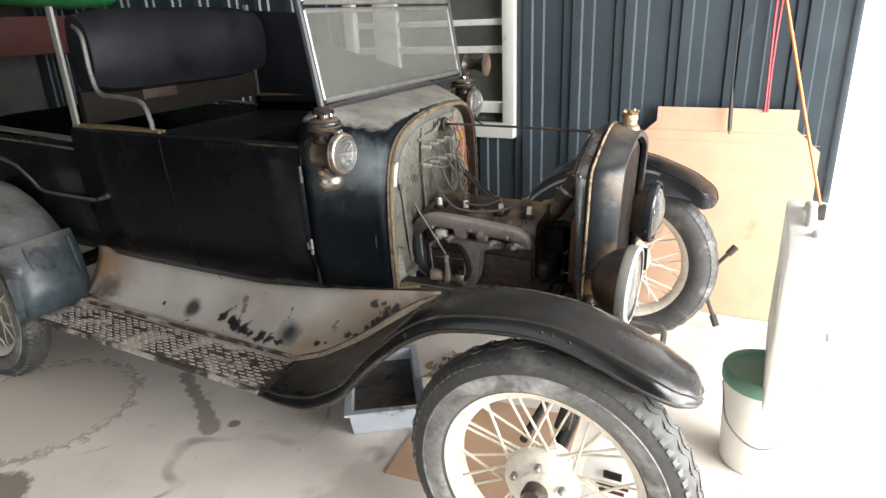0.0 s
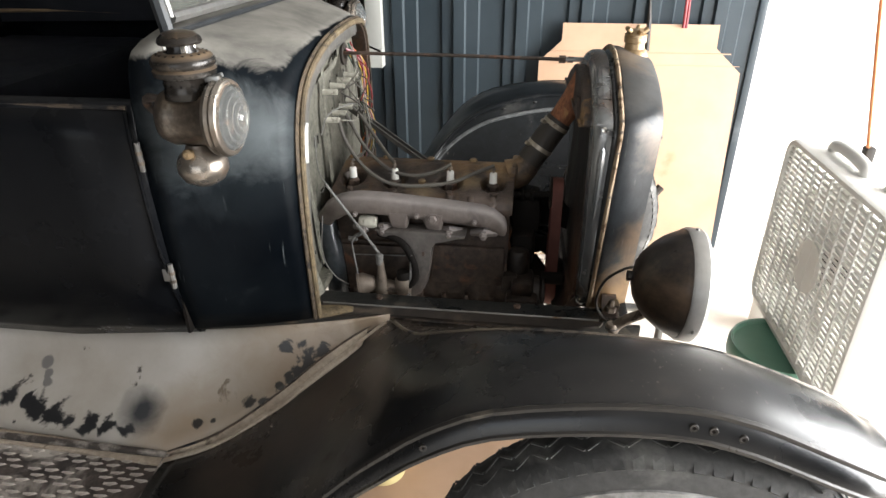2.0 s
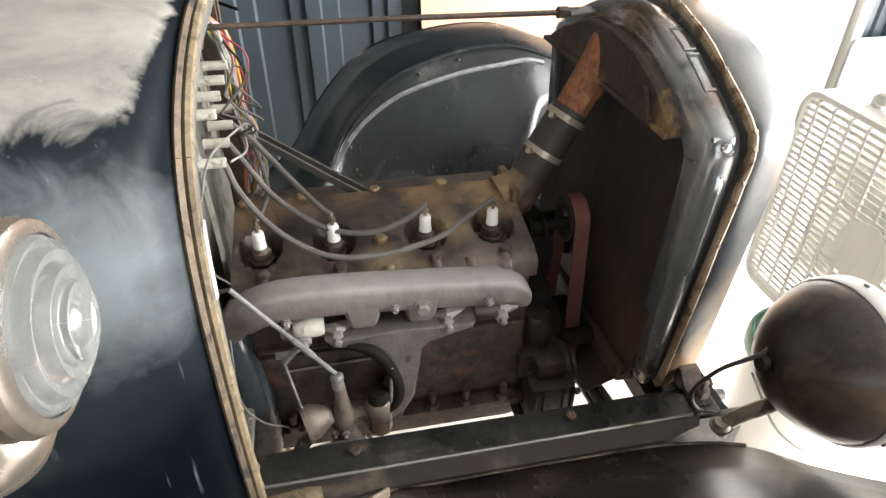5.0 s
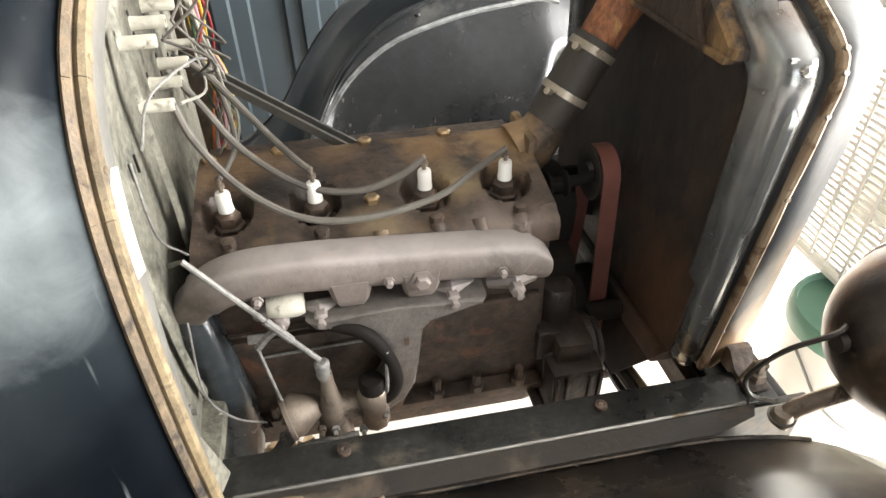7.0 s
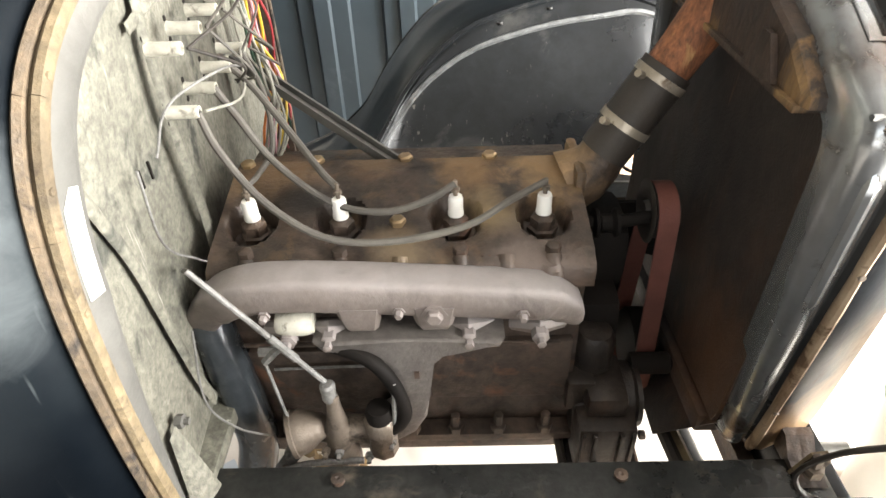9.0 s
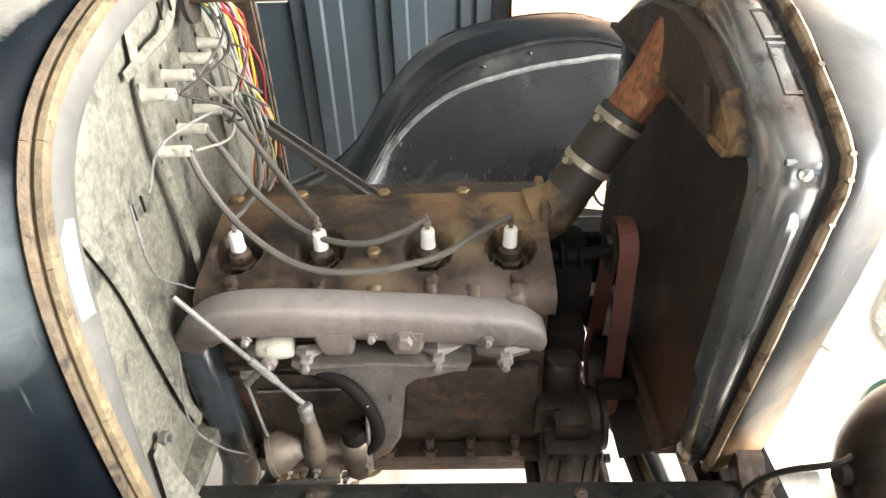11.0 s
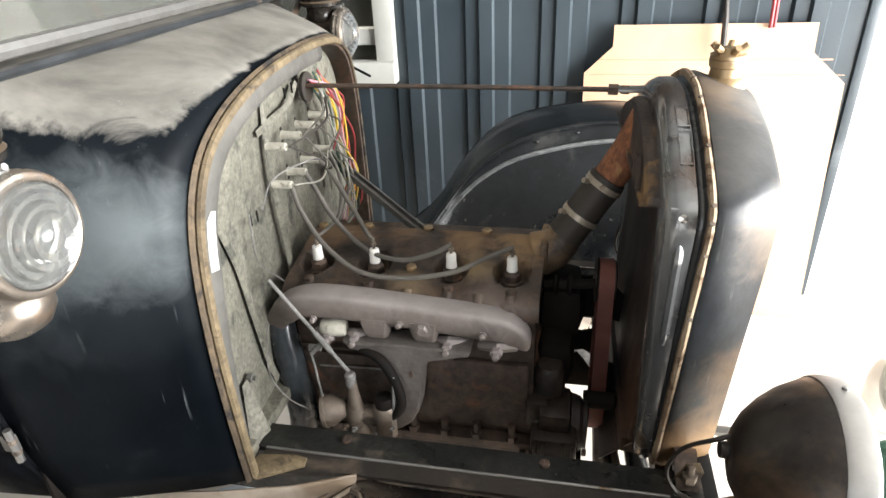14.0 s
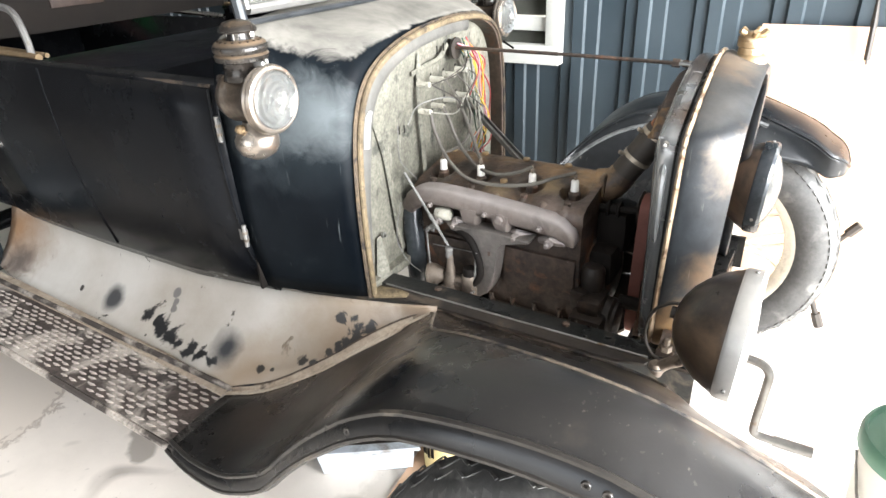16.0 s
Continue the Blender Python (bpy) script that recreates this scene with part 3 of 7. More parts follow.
                     spots=((-1.34, -0.78, 0.0, 0.37, (0.34, 0.285, 0.235), 0.6, 1.0, 0.94), (-1.34, -0.78, 0.0, 0.355, (0.64, 0.575, 0.50), 0.6, 1.0, 0.94), (-0.98, -1.17, 0.0, 0.13, (0.26, 0.22, 0.18), 0.8, 1.0, 0.85),
                            (-0.98, -0.37, 0.0, 0.030, (0.35, 0.315, 0.275), 0.6, 1.1, 0.75), (-0.943, -0.392, 0.0, 0.035, (0.35, 0.315, 0.275), 0.6, 1.1, 0.75), (-0.906, -0.413, 0.0, 0.023, (0.35, 0.315, 0.275), 0.6, 1.1, 0.75), (-0.869, -0.435, 0.0, 0.034, (0.35, 0.315, 0.275), 0.6, 1.1, 0.75), (-0.828, -0.457, 0.0, 0.031, (0.35, 0.315, 0.275), 0.6, 1.1, 0.75), (-0.785, -0.48, 0.0, 0.025, (0.35, 0.315, 0.275), 0.6, 1.1, 0.75), (-0.742, -0.503, 0.0, 0.036, (0.35, 0.315, 0.275), 0.6, 1.1, 0.75), (-0.71, -0.522, 0.0, 0.027, (0.35, 0.315, 0.275), 0.6, 1.1, 0.75), (-0.69, -0.536, 0.0, 0.027, (0.35, 0.315, 0.275), 0.6, 1.1, 0.75), (-0.67, -0.55, 0.0, 0.036, (0.35, 0.315, 0.275), 0.6, 1.1, 0.75), (-0.65, -0.564, 0.0, 0.025, (0.35, 0.315, 0.275), 0.6, 1.1, 0.75), (-0.628, -0.579, 0.0, 0.040, (0.35, 0.315, 0.275), 0.6, 1.1, 0.75), (-0.607, -0.595, 0.0, 0.044, (0.35, 0.315, 0.275), 0.6, 1.1, 0.75), (-0.585, -0.61, 0.0, 0.034, (0.35, 0.315, 0.275), 0.6, 1.1, 0.75), (-0.53, -0.545, 0.0, 0.03, (0.24, 0.21, 0.18), 1.2))),
    ceiling=surface("dim_ceiling_board", (0.26, 0.255, 0.245), (0.20, 0.195, 0.19), 3, (0.7, 0.9), 0, 0.05, 40),
    greenp=surface("green_plastic", (0.07, 0.18, 0.125), (0.11, 0.24, 0.175), 6, (0.35, 0.5), 0, 0.05, 60),
    dark=surface("dark_board_and_shade", (0.008, 0.007, 0.0065), (0.016, 0.013, 0.011), 6, (0.6, 0.8), 0, 0.1, 60, spec=0.08),
    wood=surface("dark_red_brown_wood", (0.045, 0.022, 0.013), (0.025, 0.013, 0.009), 6, (0.5, 0.7), 0, 0.1, 60, stretch=(1, 6, 6)),
    palewood=surface("dusty_raw_wood", (0.36, 0.25, 0.16), (0.26, 0.18, 0.12), 6, (0.6, 0.8), 0, 0.15, 60, stretch=(6, 1, 6)),
    bluegrey=surface("pale_blue_grey_plastic", (0.50, 0.54, 0.58), (0.42, 0.46, 0.50), 8, (0.4, 0.6), 0, 0.05, 80, (0.2, 0.19, 0.17), (0.6, 0.72), 8),
    can=surface("yellow_tin", (0.72, 0.63, 0.34), (0.62, 0.53, 0.26), 10, (0.35, 0.55), 0.1, 0.05, 90, (0.3, 0.22, 0.1), (0.64, 0.74), 12),
    scrap=surface("dry_leaf_litter", (0.30, 0.20, 0.10), (0.09, 0.06, 0.035), 9, (0.6, 0.85), 0, 0.2, 90, (0.50, 0.46, 0.40), (0.58, 0.64), 11, grit=0.4),
    cord=surface("orange_cord", (0.65, 0.22, 0.07), (0.5, 0.16, 0.05), 30, (0.5, 0.7), 0, 0.0),
    tarp=surface("green_sheet", (0.02, 0.22, 0.06), (0.03, 0.30, 0.09), 6, (0.35, 0.5), 0, 0.05, 60),
    redpaint=surface("dull_red_paint", (0.085, 0.016, 0.012), (0.055, 0.012, 0.010), 6, (0.5, 0.7), 0, 0.05, 60),
    clear=dusty_glass("dusty_windscreen_glass", (0.095, 0.097, 0.085), 0.25, 0.55),
    lens=dusty_glass("frosty_lamp_glass", (0.20, 0.205, 0.20), 0.20, 0.40),
)

# ---- the garage ----
WALL_Y = 1.25


def corrugated(name, x0, x1, y, z0, z1, material, label, facing=-1, period=0.25, phase=-0.098):
    """Upright ribbed steel sheet in the plane y, ribs towards facing, with real thickness."""
    bm = BM()
    shape = [(0.0, 0), (0.009, 0.012), (0.048, 0.012), (0.056, 0.025), (0.098, 0.025), (0.105, 0.012), (0.153, 0.012), (0.160, 0)]
    line = [(x0, 0)]
    x = phase + period * math.floor((x0 - phase) / period)
    while x < x1:
        for dx, d in shape:
            if x0 < x + dx < x1:
                line.append((x + dx, d))
        x += period
    line.append((x1, 0))
    ring = [[Vector((a, y + facing * d, z)) for a, d in line] + [Vector((a, y + facing * d - facing * 0.012, z)) for a, d in line[::-1]] for z in (z0, z1)]
    loft(bm, ring)
    return thing(name, bm, material, label, "wall", kind="structure", sharp=0.2)


bm = BM()
box(bm, (0, 0, -0.05), (40, 40, 0.1))
thing("floor", bm, M["concrete"], "stained pale concrete garage floor", "floor", kind="structure")

corrugated("wall_north", -0.10, 1.362, WALL_Y, 0.0, 2.6, M["wallsteel"], "slate blue ribbed steel garage wall")
corrugated("wall_north_rear", -4.2, -1.12, WALL_Y, 0.0, 2.6, M["wallsteel"], "slate blue ribbed steel wall past the window")
corrugated("wall_under_window", -1.12, -0.10, WALL_Y, 0.0, 0.77, M["wallsteel"], "slate blue ribbed steel wall below the window")
corrugated("wall_over_window", -1.12, -0.10, WALL_Y, 1.95, 2.6, M["wallsteel"], "slate blue ribbed steel wall above the window")
corrugated("wall_north_front", 2.335, 3.5, WALL_Y + 0.12, 0.0, 2.6, M["wallsteel"], "slate blue ribbed steel wall past the white door")
bm = BM()
box(bm, (-4.2, -1.4, 1.3), (0.1, 5.6, 2.6))
thing("wall_west", bm, M["dimwall"], "dim weathered rear garage wall", "wall", kind="structure")
bm = BM()
box(bm, (-2.9, -4.2, 1.3), (2.6, 0.1, 2.6))
box(bm, (2.225, -4.2, 1.3), (2.45, 0.1, 2.6))
box(bm, (-0.3, -4.2, 2.5), (2.6, 0.1, 0.2))
thing("wall_south", bm, M["dimwall"], "dim weathered side wall with an open doorway", "wall", kind="structure")
bm = BM()
box(bm, (3.45, 1.2, 1.3), (0.1, 0.4, 2.6))
box(bm, (3.45, -3.7, 1.3), (0.1, 0.9, 2.6))
box(bm, (3.45, -1.1, 2.5), (0.1, 4.3, 0.2))
thing("wall_east", bm, M["dimwall"], "dim weathered front wall round the wide open garage door", "wall", kind="structure")
bm = BM()
box(bm, (-0.35, -1.4, 2.65), (7.7, 5.8, 0.1))
thing("ceiling", bm, M["ceiling"], "pale board garage ceiling", "ceiling", kind="structure")

# white boarded door beyond the corner
bm = BM()
door_w = new("door_1", bpy.data.meshes.new("door_1"))
box(bm, (1.86, 1.40, 1.2), (0.93, 0.04, 2.4))
finish(door_w, bm, M["whitepaint"])
tagged(door_w, "white painted boarded garage side door, closed", "door", kind="structure")
for k in range(4):
    bm = BM()
    box(bm, (1.515 + 0.23 * k, 1.373, 1.2), (0.228, 0.012, 2.38), bevel=0.003)
    part("board", bm, M["whitepaint"], door_w)
bm = BM()
box(bm, (2.31, 1.38, 1.25), (0.045, 0.11, 2.5), bevel=0.004)
part("door_jamb", bm, M["galv"], door_w)
bm = BM()
box(bm, (1.38, 1.31, 1.25), (0.03, 0.14, 2.5), bevel=0.004)
thing("corner_trim", bm, M["wallsteel"], "dark steel corner trim at the wall's end", "trim", kind="structure")

# window to the next room
win = base("window_1", -0.6, 1.24, 0.78, "white framed sash window onto a dark room", "window")
win["kind"] = "structure"


def bar(cx, cz, sx, sz, y=1.225, d=0.05, name="window_frame"):
    b = BM()
    box(b, (cx, y, cz), (sx, d, sz), bevel=0.004)
    return part(name, b, M["oldwhite"], win)


bar(-0.115, 1.37, 0.065, 1.16)
bar(-1.085, 1.37, 0.065, 1.16)
bar(-0.6, 1.93, 0.905, 0.06)
bar(-0.6, 0.93, 0.905, 0.055, 1.245)
bar(-0.6, 0.815, 1.04, 0.075, 1.205, 0.06, "window_sill")
bar(-0.6, 1.225, 0.905, 0.035, 1.25, 0.03, "glazing_bar")
bar(-0.6, 1.36, 0.905, 0.03, 1.25, 0.03, "glazing_bar")
bar(-0.86, 1.43, 0.15, 0.94, 1.245, 0.035, "window_frame")
bm = BM()
box(bm, (-0.6, 1.265, 1.37), (0.9, 0.004, 1.1))
pane = part("pane", bm, M["clear"], win)
pane.visible_shadow = False
# near-black board whose colour gives the darkness of the room behind
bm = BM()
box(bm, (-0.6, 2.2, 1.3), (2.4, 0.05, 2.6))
thing("backdrop", bm, M["dark"], "near-black board standing in for the unlit room past the window", "backdrop", kind="structure")

# ---- the old car ----
car = base("vintage_car", -0.55, CY, 0.0, "dusty black 1920s open car, bonnet off, on cream wire wheels", "car")


def mirror(pts):
    """The other half of an outline given from the bottom at the camera's side up to the middle."""
    return [Vector((x, CY - h, z)) for x, h, z in pts] + [Vector((x, CY + h, z)) for x, h, z in pts[::-1] if h > 1e-6]


def skewed(pts):
    """The far half of the scuttle stands back a little."""
    return [Vector((p.x - 0.16 * max(0.0, p.y - 0.10), p.y, p.z)) for p in pts]


def blend_rows(a, b, t):
    return [(x0 + (x1 - x0) * t, y0 + (y1 - y0) * t, z0 + (z1 - z0) * t) for (x0, y0, z0), (x1, y1, z1) in zip(a, b)]


FX = 0.105
cowl_front = [(FX, h, z) for h, z in ((0.374, 0.585), (0.379, 0.70), (0.38, 0.80), (0.374, 0.90), (0.361, 0.97), (0.337, 1.022), (0.297, 1.06), (0.228, 1.089), (0.132, 1.108), (0.0, 1.116))]
cowl_rear = [(-0.115, h, z) for h, z in ((0.462, 0.60), (0.487, 0.72), (0.494, 0.83), (0.496, 0.94), (0.495, 1.04), (0.487, 1.09), (0.462, 1.135), (0.35, 1.158), (0.2, 1.168), (0.0, 1.172))]
bm = BM()
rings = []
for k in range(9):
    t = k / 8
    e = t ** 0.8
    rings.append([Vector(v) for v in smooth_line(skewed(mirror([(FX + (-0.22) * t, h, z) for (_, h, z) in blend_rows(cowl_front, cowl_rear, e)])), 3)])
loft(bm, rings, False)
cowl = part("cowl", bm, M["cowl"], car, "dusty blue-black scuttle panel with a soft sheen in its colour", 0.004)
# pressed seam along each flank of the cowl
for side in (-1, 1):
    bm = BM()
    tube(bm, [(FX - 0.004, CY + side * 0.353, 0.992), (0.03, CY + side * 0.409, 1.006), (-0.05, CY + side * 0.462, 1.02)], 0.0032, 6)
    part("seam", bm, M["black"], cowl)

# firewall with its raised flange
bm = BM()
inner = skewed(mirror([(FX - 0.035, h * 0.975, z - 0.008) for _, h, z in cowl_front]))
prism(bm, smooth_line(inner, 3), (-0.012, 0, 0))
firewall = part("firewall", bm, M["firewall"], car, "grey-green dusty steel firewall")
outer = smooth_line(skewed(mirror([(FX + 0.002, h, z) for _, h, z in cowl_front])), 4)
bm = BM()
near = [p for p in outer if p.y <= CY + 0.12]


def flange_at(p, dx, inset, lift=0.0):
    """A place on the flange: it narrows towards the sill."""
    g = 1 - inset * (0.45 + 0.85 * min(1.0, max(0.0, (p.z - 0.62) / 0.3)))
    return Vector((p.x + dx + lift, CY + (p.y - CY) * g, 0.84 + (p.z - 0.84) * g))


loft(bm, [[flange_at(p, dx, i + (0.006 * math.sin(41 * p.z + 23 * p.y) if i > 0.09 else 0)) for p in near] for dx, i in ((-0.03, 0.022), (0.002, 0.025), (0.003, 0.045), (0.0045, 0.070), (0.002, 0.090), (-0.03, 0.100))], False)
flange = part("flange", bm, M["palerim"], firewall, "pale chalky metal flange", 0.003)
# bare white patch where the flange's coating has chipped away
bm = BM()
chip = [p for p in near if 0.90 < p.z < 1.0 and p.y < CY]
rows = [[flange_at(p, d, i, 0.002) for p in chip] for d, i in ((0.0025, 0.040), (0.0035, 0.055), (0.0045, 0.070))]
rows[0] = rows[0][:-1] + [rows[0][-1].lerp(rows[1][-2], 0.5)]
loft(bm, rows, False)
part("chipped_patch", bm, M["oldwhite"], flange, "bare white chipped patch", 0.0012)
bm = BM()
near = [p for p in outer if p.y >= CY + 0.1]
loft(bm, [[Vector((p.x + dx, CY + (p.y - CY) * g, 0.84 + (p.z - 0.84) * g)) for p in near] for dx, g in ((-0.034, 0.980), (0.002, 0.977), (0.001, 0.965), (-0.034, 0.955))], False)
part("flange", bm, M["iron"], firewall, "rusty thin edge of the far flange", 0.003)
# riveted tan lacing round the edge, in strips
n = len(outer)
for a, b in ((0, 5), (5, 10), (10, 16), (16, 22), (22, 28), (28, 36), (36, 44), (44, 50), (50, 56), (56, 62), (62, 67), (67, n - 1)):
    bm = BM()
    pts = [Vector((p.x + 0.005, CY + (p.y - CY) * 0.985, 0.84 + (p.z - 0.84) * 0.988)) for p in outer[a:b + 1]]
    tube(bm, pts, 0.0068 if a < 40 else 0.004, 8, 0.8)
    part("lacing", bm, M["tan" if a < 40 else "lacedark"], firewall)
    bm = BM()
    pts = [Vector((p.x - 0.002, CY + (p.y - CY) * 1.004, 0.84 + (p.z - 0.84) * 1.004)) for p in outer[a:b + 1]]
    tube(bm, pts, 0.006, 6, 0.7)
    part("lacing", bm, M["lacedark"], firewall)
for i in range(3, 44, 5):
    p = outer[i]
    bm = BM()
    lathe(bm, [(0.0001, 0.0035), (0.003, 0.0025), (0.0045, 0.0)], turn_x(p.x + 0.008, CY + (p.y - CY) * 0.985, 0.84 + (p.z - 0.84) * 0.988), 8)
    part("rivet", bm, M["tan"], firewall)
# pressed ridges and slots on the firewall
FW = FX - 0.035


def fw_x(y):
    """The firewall's face at that place across the car."""
    return FW - 0.16 * max(0.0, y - 0.10)


def ridge(pts, w, h):
    q = BM()
    line = smooth_line([(0, y, z) for y, z in pts], 5)
    rings = []
    for i, p in enumerate(line):
        d = (line[min(i + 1, len(line) - 1)] - line[max(i - 1, 0)]).normalized()
        across = Vector((0, -d.z, d.y))
        k = h * min(1.0, i / 3, (len(line) - 1 - i) / 3)
        rings.append([Vector((fw_x(p.y) + e, 0, 0)) + Vector((0, p.y, p.z)) + across * a for a, e in ((w, -0.001), (w * 0.55, k * 0.8), (0, k), (-w * 0.35, k * 0.5), (-w * 0.5, -0.001))])
    loft(q, rings)
    part("ridge", q, M["firewall"], firewall)


ridge([(-0.056, 1.05), (-0.066, 0.98), (-0.064, 0.90), (-0.058, 0.80), (-0.066, 0.70)], 0.012, 0.0042)
ridge([(-0.088, 1.008), (-0.03, 1.016), (0.03, 1.022), (0.075, 1.048)], 0.008, 0.0036)
ridge([(-0.25, 0.965), (-0.228, 0.90), (-0.212, 0.845), (-0.200, 0.76), (-0.185, 0.66), (-0.17, 0.61)], 0.010, 0.0022)
ridge([(0.155, 1.0), (0.20, 0.92), (0.205, 0.80)], 0.010, 0.003)
for y, z in ((-0.155, 0.90), (-0.135, 0.898), (0.02, 1.045), (0.05, 1.047)):
    bm = BM()
    box(bm, (FW + 0.0015, y, z), (0.002, 0.0025, 0.018))
    part("slot", bm, M["dark"], firewall)
bm = BM()
lathe(bm, [(0.026, 0.0), (0.026, 0.006), (0.019, 0.007), (0.0001, 0.002)], turn_x(FW, 0.105, 1.035), 16)
part("grommet", bm, M["hose"], firewall)
# sill under the firewall
bm = BM()
box(bm, (0.045, CY, 0.580), (0.08, 0.70, 0.022), bevel=0.004)
part("sill", bm, M["firewall"], firewall, "dusty sill")
bm = BM()
prism(bm, [(FW + 0.004, -0.275, 0.685), (FW + 0.004, -0.262, 0.685), (0.098, -0.268, 0.593), (0.092, -0.288, 0.593), (FW + 0.004, -0.288, 0.593)], (0, 0.003, 0))
part("gusset", bm, M["firewall"], firewall)
bm = BM()
lathe(bm, [(0.0075, 0.0), (0.0075, 0.007), (0.004, 0.008), (0.004, 0.013)], turn_x(FW + 0.002, -0.252, 0.683), 6)
part("bolt", bm, M["palerim"], firewall)

# coil terminals in two rows
for k, y in enumerate((-0.066, -0.009, 0.048, 0.107)):
    for z in (0.922, 0.985):
        bm = BM()
        lathe(bm, [(0.0072, 0.0), (0.0068, 0.002), (0.0064, 0.012), (0.0066, 0.030), (0.0060, 0.0325), (0.0035, 0.0325), (0.003, 0.029)], turn_x(FW, y, z), 12)
        stud = part("terminal", bm, M["ceramic"], firewall, "grubby white porcelain terminal")
        for dz in (-0.0105, 0.0105):
            bm = BM()
            lathe(bm, [(0.0032, 0.0), (0.0032, 0.0006)], turn_x(fw_x(y), y - 0.002, z + dz), 8)
            part("hole", bm, M["dark"], stud)

# body sides, doors, rear box
side_prof = ((0.425, 0.575), (0.455, 0.615), (0.478, 0.70), (0.493, 0.80), (0.499, 0.90), (0.500, 1.00), (0.496, 1.05), (0.488, 1.062))
for s in (-1, 1):
    bm = BM()
    rings = []
    for x, k in ((-0.115, 0.995), (-0.4, 1.005), (-0.75, 1.01), (-1.0, 1.0), (-1.19, 0.985)):
        rings.append([Vector((x, CY + s * h * k, z - (0.028 * min(1, (-0.115 - x) / 0.25) if z < 0.65 else 0))) for h, z in side_prof])
    loft(bm, rings, False)
    part("side_panel", bm, M["black"], car, "", 0.02)
    bm = BM()
    rings = []
    for t in (0, 0.25, 0.5, 0.75, 1):
        rings.append([Vector((-0.12 - t * 0.545 - t * 0.075 * (z - 0.6), CY + s * (h * 1.004 + 0.007), z - (0.026 * min(1, 2.2 * t) if z < 0.65 else 0))) for h, z in side_prof[:-1]])
    loft(bm, rings, False)
    door = part("door", bm, M["black"], car, "plain black body door, shut", 0.008)
    for r, dx, rad_ in ((rings[-1], -0.002, 0.0045), (rings[0], 0.0, 0.0028)):
        bm = BM()
        tube(bm, [(v.x + dx, v.y + s * 0.0035, v.z) for v in r], rad_, 6)
        part("edge_bead", bm, M["black"], door)
    bm = BM()
    top = [r[-1] for r in rings]
    tube(bm, [(v.x, v.y - s * 0.003, v.z + 0.004) for v in top], 0.004, 6)
    part("top_bead", bm, M["wornedge"], door, "brown rubbed top edge")
    for z in (0.742, 0.975):
        bm = BM()
        out = 0.507 if z > 0.9 else 0.496
        box(bm, (-0.120, CY + s * out, z), (0.020, 0.008, 0.026), bevel=0.002)
        tube(bm, [(-0.111, CY + s * (out + 0.004), z - 0.025), (-0.111, CY + s * (out + 0.004), z + 0.025)], 0.0048, 8)
        hinge = part("hinge", bm, M["steel"], door, "worn bare-metal hinge")
        for dz in (-0.013, 0.004):
            bm = BM()
            tube(bm, [(-0.111, CY + s * (out + 0.004), z + dz), (-0.111, CY + s * (out + 0.004), z + dz + 0.006)], 0.0056, 8)
            part("knuckle", bm, M["carbmetal"], hinge)
    bm = BM()
    tube(bm, smooth_line([(-0.72, CY + s * 0.488, 1.068), (-0.95, CY + s * 0.487, 1.072), (-1.19, CY + s * 0.478, 1.07)], 4), 0.009, 8)
    tube(bm, smooth_line([(-0.72, CY + s * 0.468, 1.07), (-0.95, CY + s * 0.467, 1.075), (-1.19, CY + s * 0.458, 1.072)], 4), 0.006, 8)
    part("top_rail", bm, M["brass"], car, "brass-coloured top rail")
    if s < 0:
        bm = BM()
        tube(bm, smooth_line([(-1.12, CY + s * 0.44, 1.42), (-1.07, CY + s * 0.452, 1.38), (-1.055, CY + s * 0.46, 1.26), (-1.02, CY + s * 0.465, 1.19), (-0.90, CY + s * 0.47, 1.18), (-0.80, CY + s * 0.475, 1.165), (-0.765, CY + s * 0.48, 1.11), (-0.76, CY + s * 0.482, 1.07)], 5), 0.0085, 8)
        part("arm_rail", bm, M["steel"], car, "bent metal arm rail")
    bm = BM()
    box(bm, (-1.175, CY + s * 0.478, 1.275), (0.03, 0.012, 0.42), bevel=0.003)
    part("top_iron", bm, M["galv"], car, "grey upright top iron")

bm = BM()
box(bm, (-0.66, CY, 0.585), (1.06, 0.82, 0.025))
part("floor_panel", bm, M["dark"], car)
bm = BM()
prism(bm, [(-0.12, CY + y, z) for y, z in ((-0.48, 0.60), (-0.48, 1.08), (-0.42, 1.14), (0.42, 1.14), (0.48, 1.08), (0.48, 0.60))], (0.006, 0, 0))
part("dash_panel", bm, M["dark"], car)
bm = BM()
rings = []
for t in range(13):
    y = CY - 0.445 + 0.89 * t / 12
    k = 1 - 0.16 * abs(2 * t / 12 - 1) ** 6
    rings.append([Vector((-1.13 + dx * k, y, 1.33 + dz * k)) for dx, dz in ((0.075, -0.14), (0.10, -0.06), (0.10, 0.05), (0.07, 0.12), (0.02, 0.145), (-0.03, 0.13), (-0.045, 0.0), (-0.03, -0.15))])
loft(bm, [smooth_line(r + [r[0]], 3)[:-1] for r in rings])
part("seat_back", bm, M["leather"], car, "padded black seat back")
bm = BM()
box(bm, (-0.86, CY, 0.93), (0.50, 0.88, 0.16), bevel=0.04)
part("seat_cushion", bm, M["leather"], car)
bm = BM()
box(bm, (-0.88, CY, 0.71), (0.46, 0.88, 0.27))
part("seat_box", bm, M["dark"], car)
bm = BM()
box(bm, (-1.165, CY, 1.13), (0.03, 0.9, 0.12))
part("seat_board", bm, M["dark"], car, "black board below the seat back")
bm = BM()
box(bm, (-1.147, CY - 0.11, 1.155), (0.006, 0.17, 0.045), bevel=0.002)
part("batten", bm, M["wood"], car, "brown wooden batten below the seat back")

